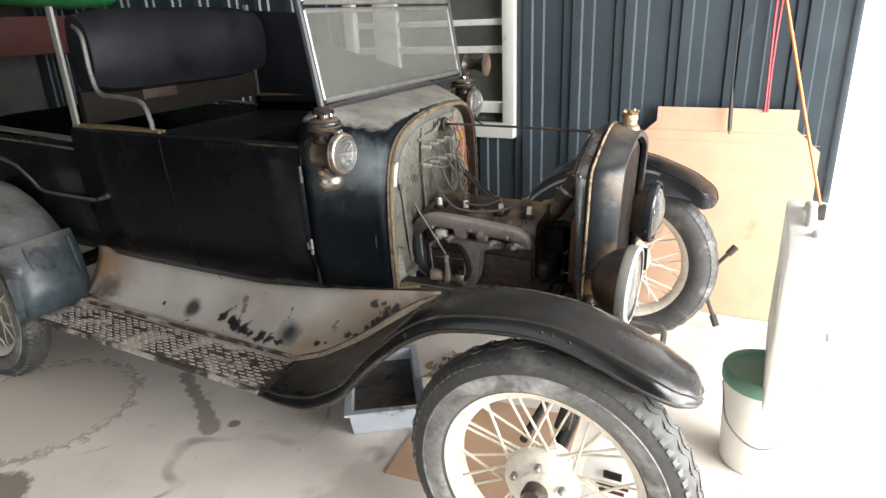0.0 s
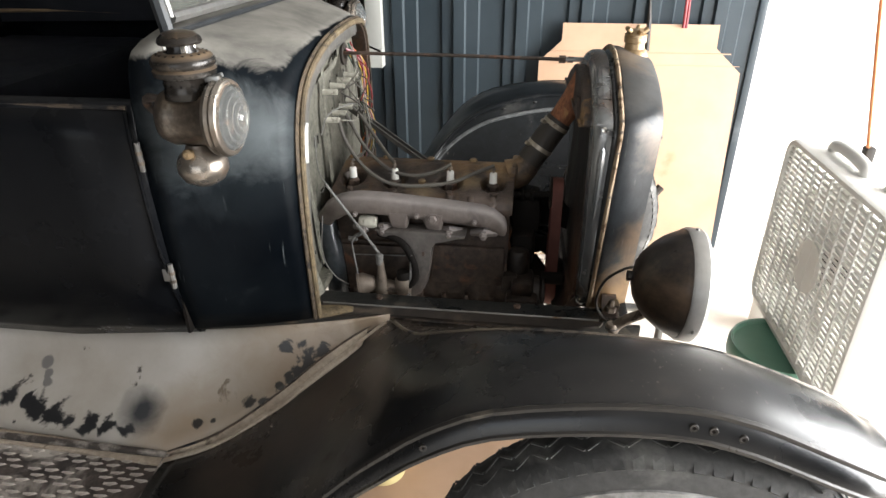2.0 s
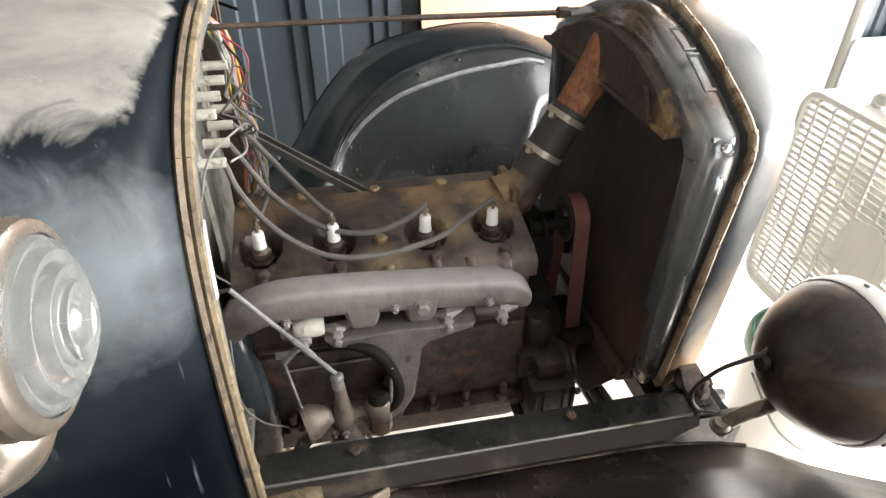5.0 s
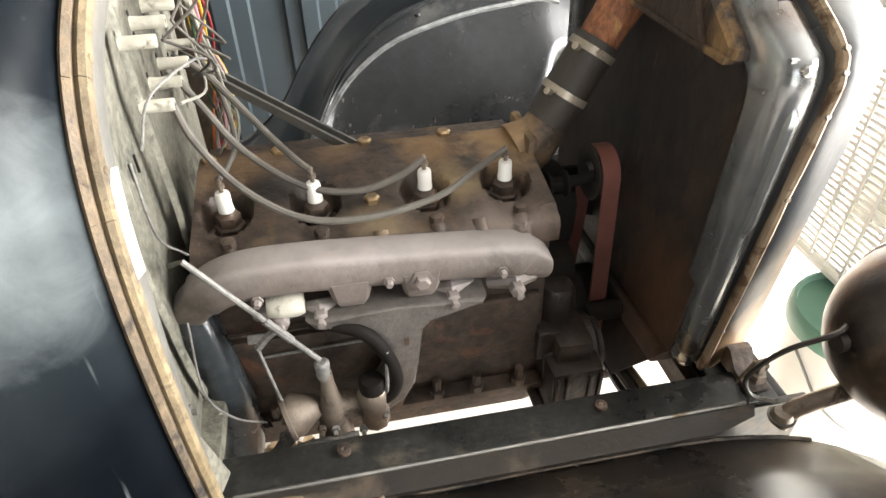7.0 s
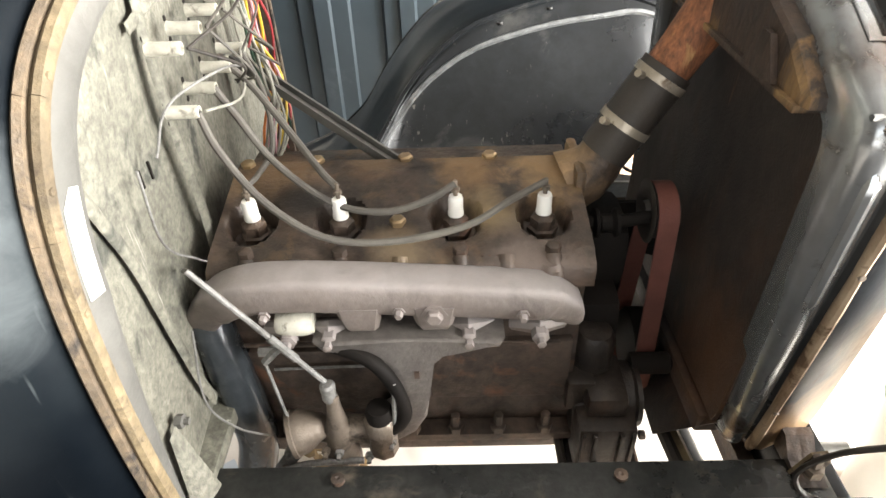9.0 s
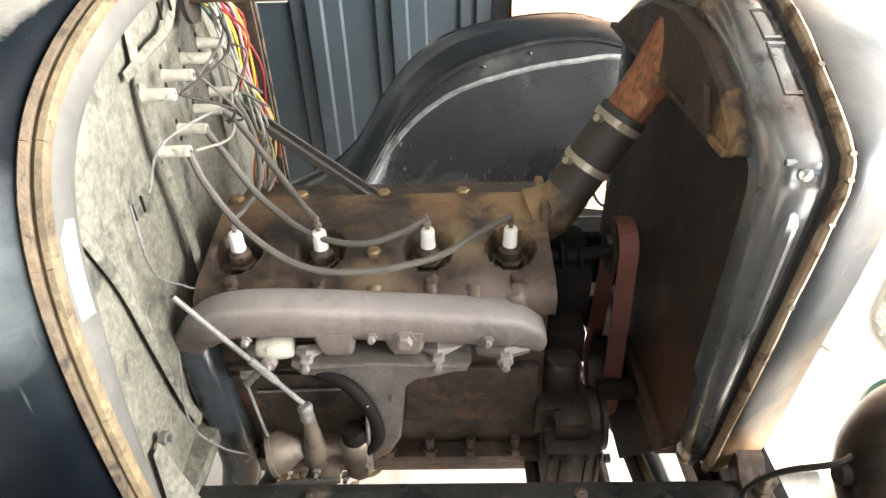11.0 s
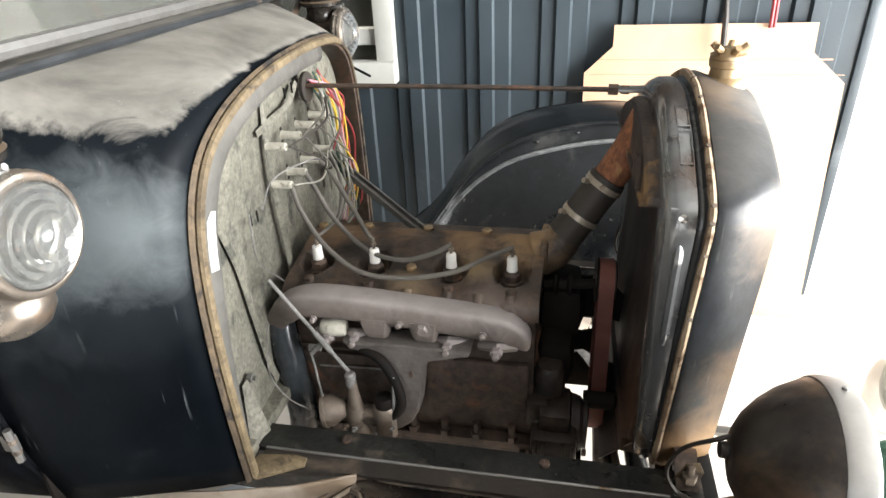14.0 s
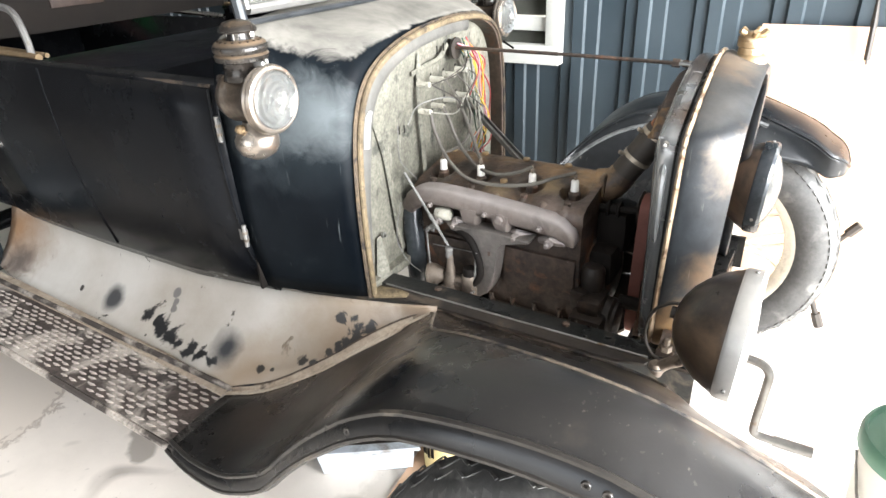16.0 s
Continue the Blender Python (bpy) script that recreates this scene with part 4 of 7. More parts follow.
# added panel: its black stands in for the darkness above the far side
bm = BM()
prism(bm, [(x, CY + 0.462, z) for x, z in ((-1.14, 1.04), (-0.13, 1.06), (-0.20, 1.16), (-0.70, 1.30), (-0.86, 1.44), (-1.14, 1.46))], (0, 0.012, 0))
part("side_curtain", bm, M["leather"], car, "added black panel filling the dark area over the far side")

# rear box behind the seat
for s in (-1, 1):
    bm = BM()
    loft(bm, [[Vector((x, CY + s * h, z)) for h, z in ((0.44, 0.58), (0.462, 0.66), (0.474, 0.80), (0.478, 1.015))] for x in (-1.195, -1.6, -2.2)], False)
    bed = part("rear_box_side", bm, M["black"], car, "", 0.02)
    bm = BM()
    tube(bm, [(-1.2, CY + s * 0.486, 1.022), (-1.7, CY + s * 0.487, 1.045), (-2.2, CY + s * 0.487, 1.05)], 0.011, 8)
    tube(bm, [(-1.2, CY + s * 0.486, 0.985), (-1.7, CY + s * 0.487, 1.005), (-2.2, CY + s * 0.487, 1.01)], 0.006, 8)
    tube(bm, smooth_line([(-1.12, CY + s * 0.505, 0.798), (-1.3, CY + s * 0.49, 0.795), (-1.48, CY + s * 0.487, 0.80), (-1.56, CY + s * 0.487, 0.85), (-1.66, CY + s * 0.487, 0.905), (-1.85, CY + s * 0.487, 0.94)], 5), 0.009, 8)
    part("moulding", bm, M["bright"], bed, "worn bright edge moulding")
bm = BM()
box(bm, (-2.21, CY, 0.81), (0.03, 0.96, 0.44))
part("tailboard", bm, M["black"], car)
bm = BM()
box(bm, (-1.7, CY, 0.66), (1.0, 0.93, 0.03))
part("rear_box_floor", bm, M["wood"], car)

# windscreen
wind = BM()
tube(wind, [(-0.046, CY - 0.463, 1.163), (-0.046, CY + 0.463, 1.163)], 0.006, 8)
frame_ob = part("windscreen_frame", wind, M["shell"], car, "dull steel windscreen frame")
for s in (-1, 1):
    wind = BM()
    tube(wind, [(-0.046, CY + s * 0.463, 1.165), (-0.075, CY + s * 0.463, 1.35), (-0.13, CY + s * 0.463, 1.68)], 0.011, 8)
    part("post", wind, M["shell"], frame_ob)


def screen(z0, z1, name):
    x0, x1 = -0.046 - (z0 - 1.175) * 0.165, -0.046 - (z1 - 1.175) * 0.165
    b = BM()
    h = 0.445
    tube(b, [(x0, CY - h, z0), (x0, CY + h, z0)], 0.010, 8)
    tube(b, [(x1, CY - h, z1), (x1, CY + h, z1)], 0.008, 8)
    tube(b, [(x0, CY - h, z0), (x1, CY - h, z1)], 0.007, 8)
    tube(b, [(x0, CY + h, z0), (x1, CY + h, z1)], 0.007, 8)
    part("pane_frame", b, M["steel"], frame_ob)
    b = BM()
    prism(b, [(x0, CY - h, z0), (x0, CY + h, z0), (x1, CY + h, z1), (x1, CY - h, z1)], (0.004, 0, 0))
    g = part("pane", b, M["clear"], frame_ob, "dusty glass pane")
    g.visible_shadow = False


screen(1.185, 1.43, "lower")
screen(1.455, 1.68, "upper")


# running boards, aprons
def apron(s):
    bm = BM()
    rings = []
    for x, ti, tz, bo, bz in ((-1.30, 0.42, 0.60, 0.53, 0.40), (-1.2, 0.42, 0.555, 0.545, 0.386), (-0.8, 0.42, 0.545, 0.56, 0.384), (-0.4, 0.42, 0.55, 0.575, 0.386), (-0.15, 0.42, 0.562, 0.598, 0.388), (-0.03, 0.41, 0.572, 0.545, 0.418),
                              (0.07, 0.40, 0.582, 0.47, 0.475), (0.17, 0.38, 0.588, 0.40, 0.54), (0.255, 0.34, 0.583, 0.345, 0.572)):
        r = []
        for k in range(7):
            t = k / 6
            r.append(Vector((x, CY + s * (ti + (bo - ti) * (t ** 1.5)), tz + (bz - tz) * (1 - (1 - t) ** 1.25))))
        rings.append(r)
    rings = [[a.lerp(b, k / 3) for a, b in zip(p, q)] for p, q in zip(rings, rings[1:]) for k in range(3)] + [rings[-1]]
    loft(bm, rings, False)
    part("splash_apron", bm, M["apron"], car, "splash apron caked in pale dust with black stains", 0.004)
    bm = BM()
    loft(bm, [[Vector((x, CY + s * o, z)) for o, z in ((0.572, 0.357), (w, 0.357), (w, 0.377), (0.572, 0.377))] for x, w in ((-1.35, 0.738), (-0.148, 0.768))])
    board = part("running_board", bm, M["tread"], car, "running board with worn raised tread")
    for p, q, r in (((-1.35, 0.742, 0.366), (-0.148, 0.772, 0.366), 0.009), ((-1.35, 0.575, 0.385), (-0.148, 0.595, 0.387), 0.007), ((-0.148, 0.772, 0.368), (-0.148, 0.59, 0.385), 0.006)):
        bm = BM()
        tube(bm, [(p[0], CY + s * p[1], p[2]), (q[0], CY + s * q[1], q[2])], r, 8)
        part("edge_bead", bm, M["lug"], board)
    bm = BM()
    loft(bm, [[Vector((x, CY + s * (b + d), z)) for d, z in ((-0.012, 0.3772), (0.026, 0.3772), (0.025, 0.3805), (-0.012, 0.384))] for x, b in ((-1.30, 0.556), (-0.8, 0.566), (-0.4, 0.579), (-0.152, 0.592))])
    part("edge_strip", bm, M["banddust"], board, "tan dusty strip along the apron")
    bm = BM()
    q = [bm.verts.new((a, b, 0)) for a, b in ((-0.0145, -0.002), (0, -0.0046), (0.0145, 0.002), (0, 0.0046))]
    top = [bm.verts.new((-0.011, -0.0008, 0.005)), bm.verts.new((0.011, 0.0008, 0.005))]
    for f in ((q[0], q[1], top[1], top[0]), (q[1], q[2], top[1]), (q[2], q[3], top[0], top[1]), (q[3], q[0], top[0])):
        bm.faces.new(f)
    lug = bpy.data.meshes.new("tread_lug")
    bm.to_mesh(lug)
    bm.free()
    lug.materials.append(M["lug"])
    random.seed(31)
    for i in range(29):
        for j in range(11):
            if random.random() < 0.13:
                continue        # filled with dirt
            cx = -1.25 + 0.038 * i + (0.019 if j % 2 else 0) + random.uniform(-0.0025, 0.0025)
            cy = CY + s * (0.603 + 0.012 * i / 29 + (0.0127 + 0.0016 * i / 29) * j) + random.uniform(-0.001, 0.001)
            ob = new("tread_lug", lug)
            ob.parent = board
            ob.matrix_basis = Matrix.Translation((cx, cy, 0.3768)) @ Matrix.Rotation(random.uniform(-0.06, 0.06), 4, "Z") @ Matrix.Diagonal((1, 1, random.uniform(0.75, 1.3), 1))


# front fender: stations of x, lip z, crown z, crease (half width, z), inner edge (half width, z)
STATIONS = ((-0.147, 0.362, 0.380, (0.610, 0.385), (0.592, 0.388)), (-0.05, 0.375, 0.400, (0.578, 0.409), (0.553, 0.415)), (0.054, 0.393, 0.428, (0.513, 0.456), (0.480, 0.468)),
            (0.12, 0.42, 0.46, (0.465, 0.498), (0.430, 0.512)), (0.19, 0.466, 0.508, (0.416, 0.541), (0.384, 0.552)), (0.255, 0.54, 0.582, (0.365, 0.578), (0.338, 0.570)), (0.305, 0.592, 0.635, (0.44, 0.618), (0.337, 0.568)),
            (0.345, 0.628, 0.672, (0.50, 0.652), (0.336, 0.566)), (0.405, 0.678, 0.722, (0.555, 0.70), (0.335, 0.566)), (0.494, 0.726, 0.768, (0.61, 0.752), (0.335, 0.565)), (0.635, 0.752, 0.795, (0.648, 0.783), (0.338, 0.565)), (0.74, 0.754, 0.80, (0.662, 0.787), (0.362, 0.568)),
            (0.80, 0.742, 0.79, (0.664, 0.778), (0.41, 0.576)), (0.848, 0.726, 0.775, (0.662, 0.762), (0.455, 0.595)), (0.956, 0.684, 0.73, (0.658, 0.718), (0.545, 0.635)), (1.01, 0.66, 0.695, (0.655, 0.683), (0.595, 0.64)))


# the far mudguard's inner edge rises to a thin lip at the nose
FAR_EDGE = {0.74: (0.385, 0.590), 0.80: (0.48, 0.665), 0.848: (0.54, 0.70), 0.956: (0.585, 0.682), 1.01: (0.605, 0.652)}


def front_fender(s):
    bm = BM()
    rings = []
    lift, tuck = (0.0, 0.0) if s < 0 else (0.033, 0.055)      # the far side stands higher on its spring
    for x, lz, cz, (eh, ez), (ny, nz) in STATIONS:
        k = min(1, max(0, (x - 0.2) / 0.3))
        if s > 0:
            ny, nz = FAR_EDGE.get(x, (ny, nz))
        up = lift * min(1, max(0, (x + 0.15) / 0.4))
        lz, cz, ez, eh, nz = lz + up, cz + up, ez + up, eh - tuck * k, nz - (0.06 * k * min(1, max(0, (0.80 - x) / 0.1)) if s > 0 else 0)
        w = 0.0 if x > 0 else 0.02 * min(1, -x / 0.147)
        o = (0.815 if x < 1.0 else 0.80) - w * 1.8
        prof = ((o - 0.012, lz - 0.012), (o, lz), (o - 0.014, lz + 0.7 * (cz - lz)), (0.757, cz - 0.004), (0.715, cz), ((0.715 + eh) / 2, cz * 0.55 + ez * 0.45 + 0.002), (eh, ez), (eh - 0.10 * (eh - ny) - 0.004, ez - 0.10 * (ez - nz) - 0.008), ((eh + ny) / 2, (ez + nz) / 2 - 0.012), (ny, nz))
        rings.append([Vector((x, CY + s * v.x, v.y)) for v in smooth_line([(h, z, 0) for h, z in prof], 2)])
    # rounded nose
    last = rings[-1]
    for dx, k, dz in ((0.025, 0.82, -0.008), (0.042, 0.55, -0.018), (0.05, 0.2, -0.026)):
        mid = CY + s * 0.70
        rings.append([Vector((1.01 + dx, mid + (v.y - mid) * k, 0.655 + lift + (v.z - 0.655 - lift) * k + dz)) for v in last])
    if s > 0:
        rings = [[Vector((v.x - 0.093 * min(1, max(0, v.x / 0.38)), v.y, v.z)) for v in r] for r in rings]
    cols = [smooth_line(q, 3) for q in zip(*rings)]
    loft(bm, [list(r) for r in zip(*cols)], False)
    paint = "fender" if s < 0 else "farfender"
    edge = "wornedge" if s < 0 else "farfender"
    f = part("front_fender", bm, M[paint], car, "long curved black front mudguard, scratched and dusty", 0.003)

    def bead(name, col, a, b, r, dz, material="fender"):
        q = BM()
        tube(q, [v + Vector((0, 0, dz)) for v in cols[col]][a:b], r, 6)
        part(name, q, M[material], f)

    bead("rolled_edge", 2, 0, None, 0.0045, 0.0, "rubbedark" if s < 0 else edge)
    bead("lip_bead", 4, 0, None, 0.005, 0.001, "rubbedark" if s < 0 else paint)
    # near side: tan wear whose paleness also paints the glossy highlight along the crown
    bead("crown_bead", 12, 15, None, 0.0042 if s < 0 else 0.0065, 0.0, "rubbed" if s < 0 else edge)
    if s < 0:
        bead("join_bead", 18, 0, 34, 0.003, 0.003, edge)
    bead("tail_bead", 12, 0, 16, 0.005, 0.001, "banddust")
    if s < 0:
        # pale dusty band where the mudguard meets the apron
        q = BM()
        loft(q, [[cols[12][i].lerp(cols[11][i], 0.35) + Vector((0, 0, 0.003))] + [cols[c][i] + Vector((0, 0, 0.0045)) for c in range(12, 19)] for i in range(0, 14)], False)
        part("dusty_band", q, M["banddust"], f, "tan dusty seam strip", 0.002)
    if s > 0:
        bead("pressed_arc", 14, 16, 40, 0.0065, 0.001, "glintarc")
    for i, q in ((24, 3), (33, 3), (34, 3), (36, 3), (31, 12), (33, 12)) if s < 0 else ((28, 13), (30, 13)):
        bm = BM()
        lay = Matrix.Translation(cols[q][i]) @ (Matrix.Rotation(radians(-80 * s), 4, "X") if q == 3 else Matrix.Identity(4)) @ Matrix.Scale(0.65, 4)
        lathe(bm, [(0.0035, 0.0005), (0.0045, 0.0028), (0.0075, 0.0032), (0.0088, 0.001), (0.0088, -0.002)], lay, 14, False)
        ring = part("bolt_ring", bm, M["rubbedark"], f, "", 0.0008)
        bm = BM()
        lathe(bm, [(0.0042, 0.0), (0.0040, 0.0012), (0.0001, 0.0012)], lay @ Matrix.Translation((0, 0, 0.0012)), 10)
        part("hole", bm, M["dark"], ring)


def rear_fender(s):
    bm = BM()
    rings = []
    for k in range(15):
        a = radians(2 + 166 * k / 14)
        r = 0.45
        c, q = math.cos(a), math.sin(a)
        rings.append([Vector((-1.74 + c * (r + d), CY + s * h, 0.37 + q * (r + d))) for h, d in ((0.765, -0.02), (0.772, -0.008), (0.76, 0.008), (0.72, 0.022), (0.66, 0.03), (0.57, 0.025), (0.52, 0.01), (0.50, -0.02), (0.49, -0.12))])
    loft(bm, rings, False)
    part("rear_fender", bm, M["rearpaint"], car, "dusty black rear mudguard with flaking paint", 0.004)
    bm = BM()
    loft(bm, [[Vector((x, CY + s * h, z)) for h in (0.80, 0.70, 0.60, 0.50)] for x, z in ((-1.305, 0.37), (-1.302, 0.45), (-1.315, 0.56), (-1.35, 0.66))], False)
    part("rear_fender_foot", bm, M["rearpaint"], car, "", 0.004)
    for h in (0.70, 0.53):
        bm = BM()
        tube(bm, [(-1.298, CY + s * h, 0.39), (-1.295, CY + s * h, 0.46), (-1.308, CY + s * h, 0.56), (-1.33, CY + s * h, 0.64)], 0.006, 6)
        part("rib", bm, M["rearpaint"], car)


for s in (-1, 1):
    apron(s)
    front_fender(s)
    rear_fender(s)


# wheels
def wheel(x, y, z, s, size=1.0, spokes=32):
    """A wire wheel whose outer face looks towards s * y."""
    m = Matrix.Translation((x, y, z)) @ Matrix.Rotation(radians(-90 * s), 4, "X") @ Matrix.Diagonal((size, size, 1, 1))
    bm = BM()
    lathe(bm, [(0.262, -0.042), (0.272, -0.036), (0.262, -0.028), (0.242, -0.02), (0.236, 0.0), (0.242, 0.02), (0.262, 0.028), (0.272, 0.036), (0.262, 0.042), (0.25, 0.038), (0.232, 0.02), (0.226, 0.0), (0.232, -0.02), (0.25, -0.038), (0.262, -0.042)], m, 64, False)
    w = part("wheel", bm, M["cream"], car, "cream painted wire wheel")
    bm = BM()
    prof = [(0.258, -0.04), (0.27, -0.05), (0.295, -0.056), (0.325, -0.055), (0.346, -0.046), (0.352, -0.043), (0.362, -0.03), (0.368, -0.012), (0.370, 0.0), (0.368, 0.012), (0.362, 0.03), (0.352, 0.043), (0.346, 0.046), (0.325, 0.055), (0.295, 0.056), (0.27, 0.05), (0.258, 0.04)]
    lathe(bm, prof, m, 72, False)
    tyre = part("tyre", bm, M["rubber"], w, "old worn tyre")
    bm = BM()
    for k in range(84):
        a = 2 * math.pi * k / 84
        r = Matrix.Rotation(a, 4, "Z")
        for g in (-1, 1):
            box(bm, (0, 0, 0), (0.024, 0.0155, 0.0045), m @ r @ Matrix.Translation((0.3525, 0, g * 0.0385)) @ Matrix.Rotation(g * 0.95, 4, "Y"))
        for row in (-0.018, 0.0, 0.018):
            box(bm, (0, 0, 0), (0.0022, 0.029, 0.004), m @ r @ Matrix.Translation((0.3705 - 0.004 * abs(row) / 0.018, 0, row)) @ Matrix.Rotation(0.62 if k % 2 else -0.62, 4, "X"))
    part("tread", bm, M["treadblock"], tyre)["kind"] = "stuff"
    bm = BM()
    lathe(bm, [(0.262, 0.0425), (0.27, 0.0510), (0.283, 0.0550), (0.295, 0.0572), (0.312, 0.0568)], m, 72, False)
    part("sidewall", bm, M["sidewall"], tyre, "pale dusty inner sidewall")
    bm = BM()
    lathe(bm, [(0.311, 0.0555), (0.3125, 0.0585), (0.3155, 0.0585), (0.317, 0.0550)], m, 72, False)
    part("sidewall_rib", bm, M["sidewall"], tyre)
    bm = BM()
    lathe(bm, [(0.0001, -0.07), (0.05, -0.07), (0.055, -0.03), (0.05, 0.0), (0.09, 0.012), (0.098, 0.02), (0.092, 0.034), (0.07, 0.046), (0.05, 0.05), (0.046, 0.058), (0.03, 0.06), (0.028, 0.07)], m, 32)
    part("hub", bm, M["cream"], w, "cream enamelled hub shell")
    bm = BM()
    lathe(bm, [(0.03, 0.058), (0.031, 0.085), (0.026, 0.094), (0.022, 0.088), (0.0001, 0.084)], m, 20)
    part("hub_cap", bm, M["iron"], w, "open rusty hub cap")
    for k in range(5):
        a = 2 * math.pi * k / 5 + 0.3
        bm = BM()
        lathe(bm, [(0.009, 0.035), (0.009, 0.06), (0.006, 0.064), (0.0001, 0.064)], m @ Matrix.Translation((0.064 * math.cos(a), 0.064 * math.sin(a), 0)), 6)
        part("lug_nut", bm, M["steel"], w)
    bms = BM()
    tube(bms, [(0.088, 0, 0), (0.238, 0, 0)], 0.0034, 6)
    finish_mesh = bpy.data.meshes.new("spoke")
    bms.to_mesh(finish_mesh)
    bms.free()
    finish_mesh.materials.append(M["cream"])
    for k in range(spokes):
        a = 2 * math.pi * (k + 0.5) / spokes
        front = k % 2
        lean = (0.55 if (k // 2) % 2 else -0.55) if front else (0.42 if (k // 2) % 2 else -0.42)
        h0 = 0.022 if front else -0.045
        r0 = 0.088 if front else 0.05
        p0 = Vector((r0 * math.cos(a + lean), r0 * math.sin(a + lean), h0))
        p1 = Vector((0.236 * math.cos(a), 0.236 * math.sin(a), 0.012 if front else -0.012))
        d = p1 - p0
        q = d.to_track_quat("X", "Z").to_matrix().to_4x4()
        k_len = d.length / 0.15
        ob = new("spoke", finish_mesh)
        ob.parent = w
        ob.matrix_basis = m @ Matrix.Translation(p0) @ q @ Matrix.Diagonal((k_len, 1, 1, 1)) @ Matrix.Translation((-0.088, 0, 0))
    return w


wheel(0.738, CY - 0.757, 0.356, -1, 0.963)
wheel(0.632, CY + 0.70, 0.368, 1)
wheel(-1.74, CY - 0.69, 0.368, -1)
wheel(-1.74, CY + 0.69, 0.368, 1)

# frame, axles
for s in (-1, 1):
    bm = BM()
    box(bm, (-0.6, CY + s * 0.305, 0.53), (2.75, 0.010, 0.085))
    box(bm, (-0.62, CY + s * 0.282, 0.5755), (2.71, 0.048, 0.008))
    box(bm, (-0.62, CY + s * 0.282, 0.4845), (2.71, 0.048, 0.008))
    rail = part("frame_rail", bm, M["ledge"], car, "black pressed-steel chassis rail")
    bm = BM()
    prism(bm, [(x, CY + s * h, 0.574) for x, h in ((0.10, 0.309), (0.70, 0.309), (0.69, 0.325), (0.64, 0.338), (0.24, 0.338), (0.10, 0.36))], (0, 0, 0.006))
    shelf = part("shelf", bm, M["brownledge"], rail, "narrow ledge thick with brown dust")
    bm = BM()
    tube(bm, [(0.10, CY + s * 0.309, 0.5805), (0.69, CY + s * 0.306, 0.5805)], 0.0026, 6)
    part("edge_bead", bm, M["steel"], shelf, "bright rubbed edge")
    for x in (0.218, 0.52):
        bm = BM()
        lathe(bm, [(0.0075, 0.0), (0.0075, 0.005), (0.003, 0.006), (0.0001, 0.004)], Matrix.Translation((x, CY + s * 0.276, 0.58)), 10)
        part("bolt", bm, M["iron"], rail)
for s in (-1, 1):
    bm = BM()
    prism(bm, [(x, CY + s * 0.272, z) for x, z in ((0.69, 0.562), (0.725, 0.562), (0.735, 0.60), (0.728, 0.615), (0.712, 0.612))], (0, s * 0.004, 0))
    part("foot_plate", bm, M["tan"], car, "tan worn foot plate")
bm = BM()
box(bm, (0.735, CY, 0.53), (0.05, 0.60, 0.07), bevel=0.006)
part("front_crossmember", bm, M["black"], car)
bm = BM()
tube(bm, [(0.735, CY - 0.70, 0.35), (0.728, CY - 0.5, 0.34), (0.69, CY, 0.33), (0.655, CY + 0.5, 0.34), (0.636, CY + 0.66, 0.36)], 0.022, 10)
part("front_axle", bm, M["black"], car)
bm = BM()
for k in range(5):
    w = 0.62 - 0.1 * k
    tube(bm, smooth_line([(0.70 + 0.06 * w, CY - w, 0.40 + 0.022 * k), (0.70, CY, 0.475 + 0.006 * k), (0.70 - 0.06 * w, CY + w, 0.40 + 0.022 * k)], 6), 0.011, 6, 2.0)
part("front_spring", bm, M["iron"], car, "rusty transverse leaf spring")
bm = BM()
tube(bm, [(-1.74, CY - 0.6, 0.368), (-1.74, CY + 0.6, 0.368)], 0.035, 10)
part("rear_axle", bm, M["black"], car)
bm = BM()
tube(bm, [(0.62, CY - 0.58, 0.30), (0.62, CY + 0.58, 0.31)], 0.012, 8)
part("tie_rod", bm, M["iron"], car)

# ---- radiator ----
rad_strip = ((0.232, 0.565), (0.237, 0.60), (0.246, 0.75), (0.252, 0.87), (0.2555, 0.945), (0.2515, 0.972), (0.232, 0.992), (0.132, 1.042), (0.055, 1.067), (0.0, 1.072))
rad_front = ((0.205, 0.555), (0.210, 0.60), (0.216, 0.75), (0.222, 0.87), (0.222, 0.945), (0.214, 0.98), (0.19, 1.003), (0.115, 1.036), (0.04, 1.054), (0.0, 1.058))
rad_mid = tuple((a * 0.5 + c * 0.5 + 0.003, b * 0.5 + d * 0.5 + 0.002) for (a, b), (c, d) in zip(rad_strip, rad_front))
# the radiator sits a little askew and leans forward
RADM = Matrix.Translation((0.70, CY, 0.87)) @ Matrix.Rotation(radians(1.5), 4, "Z") @ Matrix.Rotation(radians(2.6), 4, "Y") @ Matrix.Translation((-0.719, -CY, -0.87))
LACE_X = 0.703


def rad_outline(x, o, g=1.0, low=None, n=3):
    pts = mirror([(x, h * g, 0.80 + (z - 0.80) * (g if z > 0.8 or low is None else low)) for h, z in o])
    return [RADM @ v for v in smooth_line(pts, n)]


def wall_point(u, d, h, z):
    """A point of the side wall behind the shell: u of the way from the lacing back to the core, d inside the lacing's line."""
    back = 0.6525 + 0.058 * max(0.0, 0.97 - z)
    g = 1 - d / 0.25
    return (LACE_X + (back - LACE_X) * u, h * g, 0.80 + (z - 0.80) * (g if z > 0.8 else 1.0))


def rad_wall(u, d):
    return [RADM @ v for v in smooth_line(mirror([wall_point(u, d, h, z) for h, z in rad_strip]), 3)]


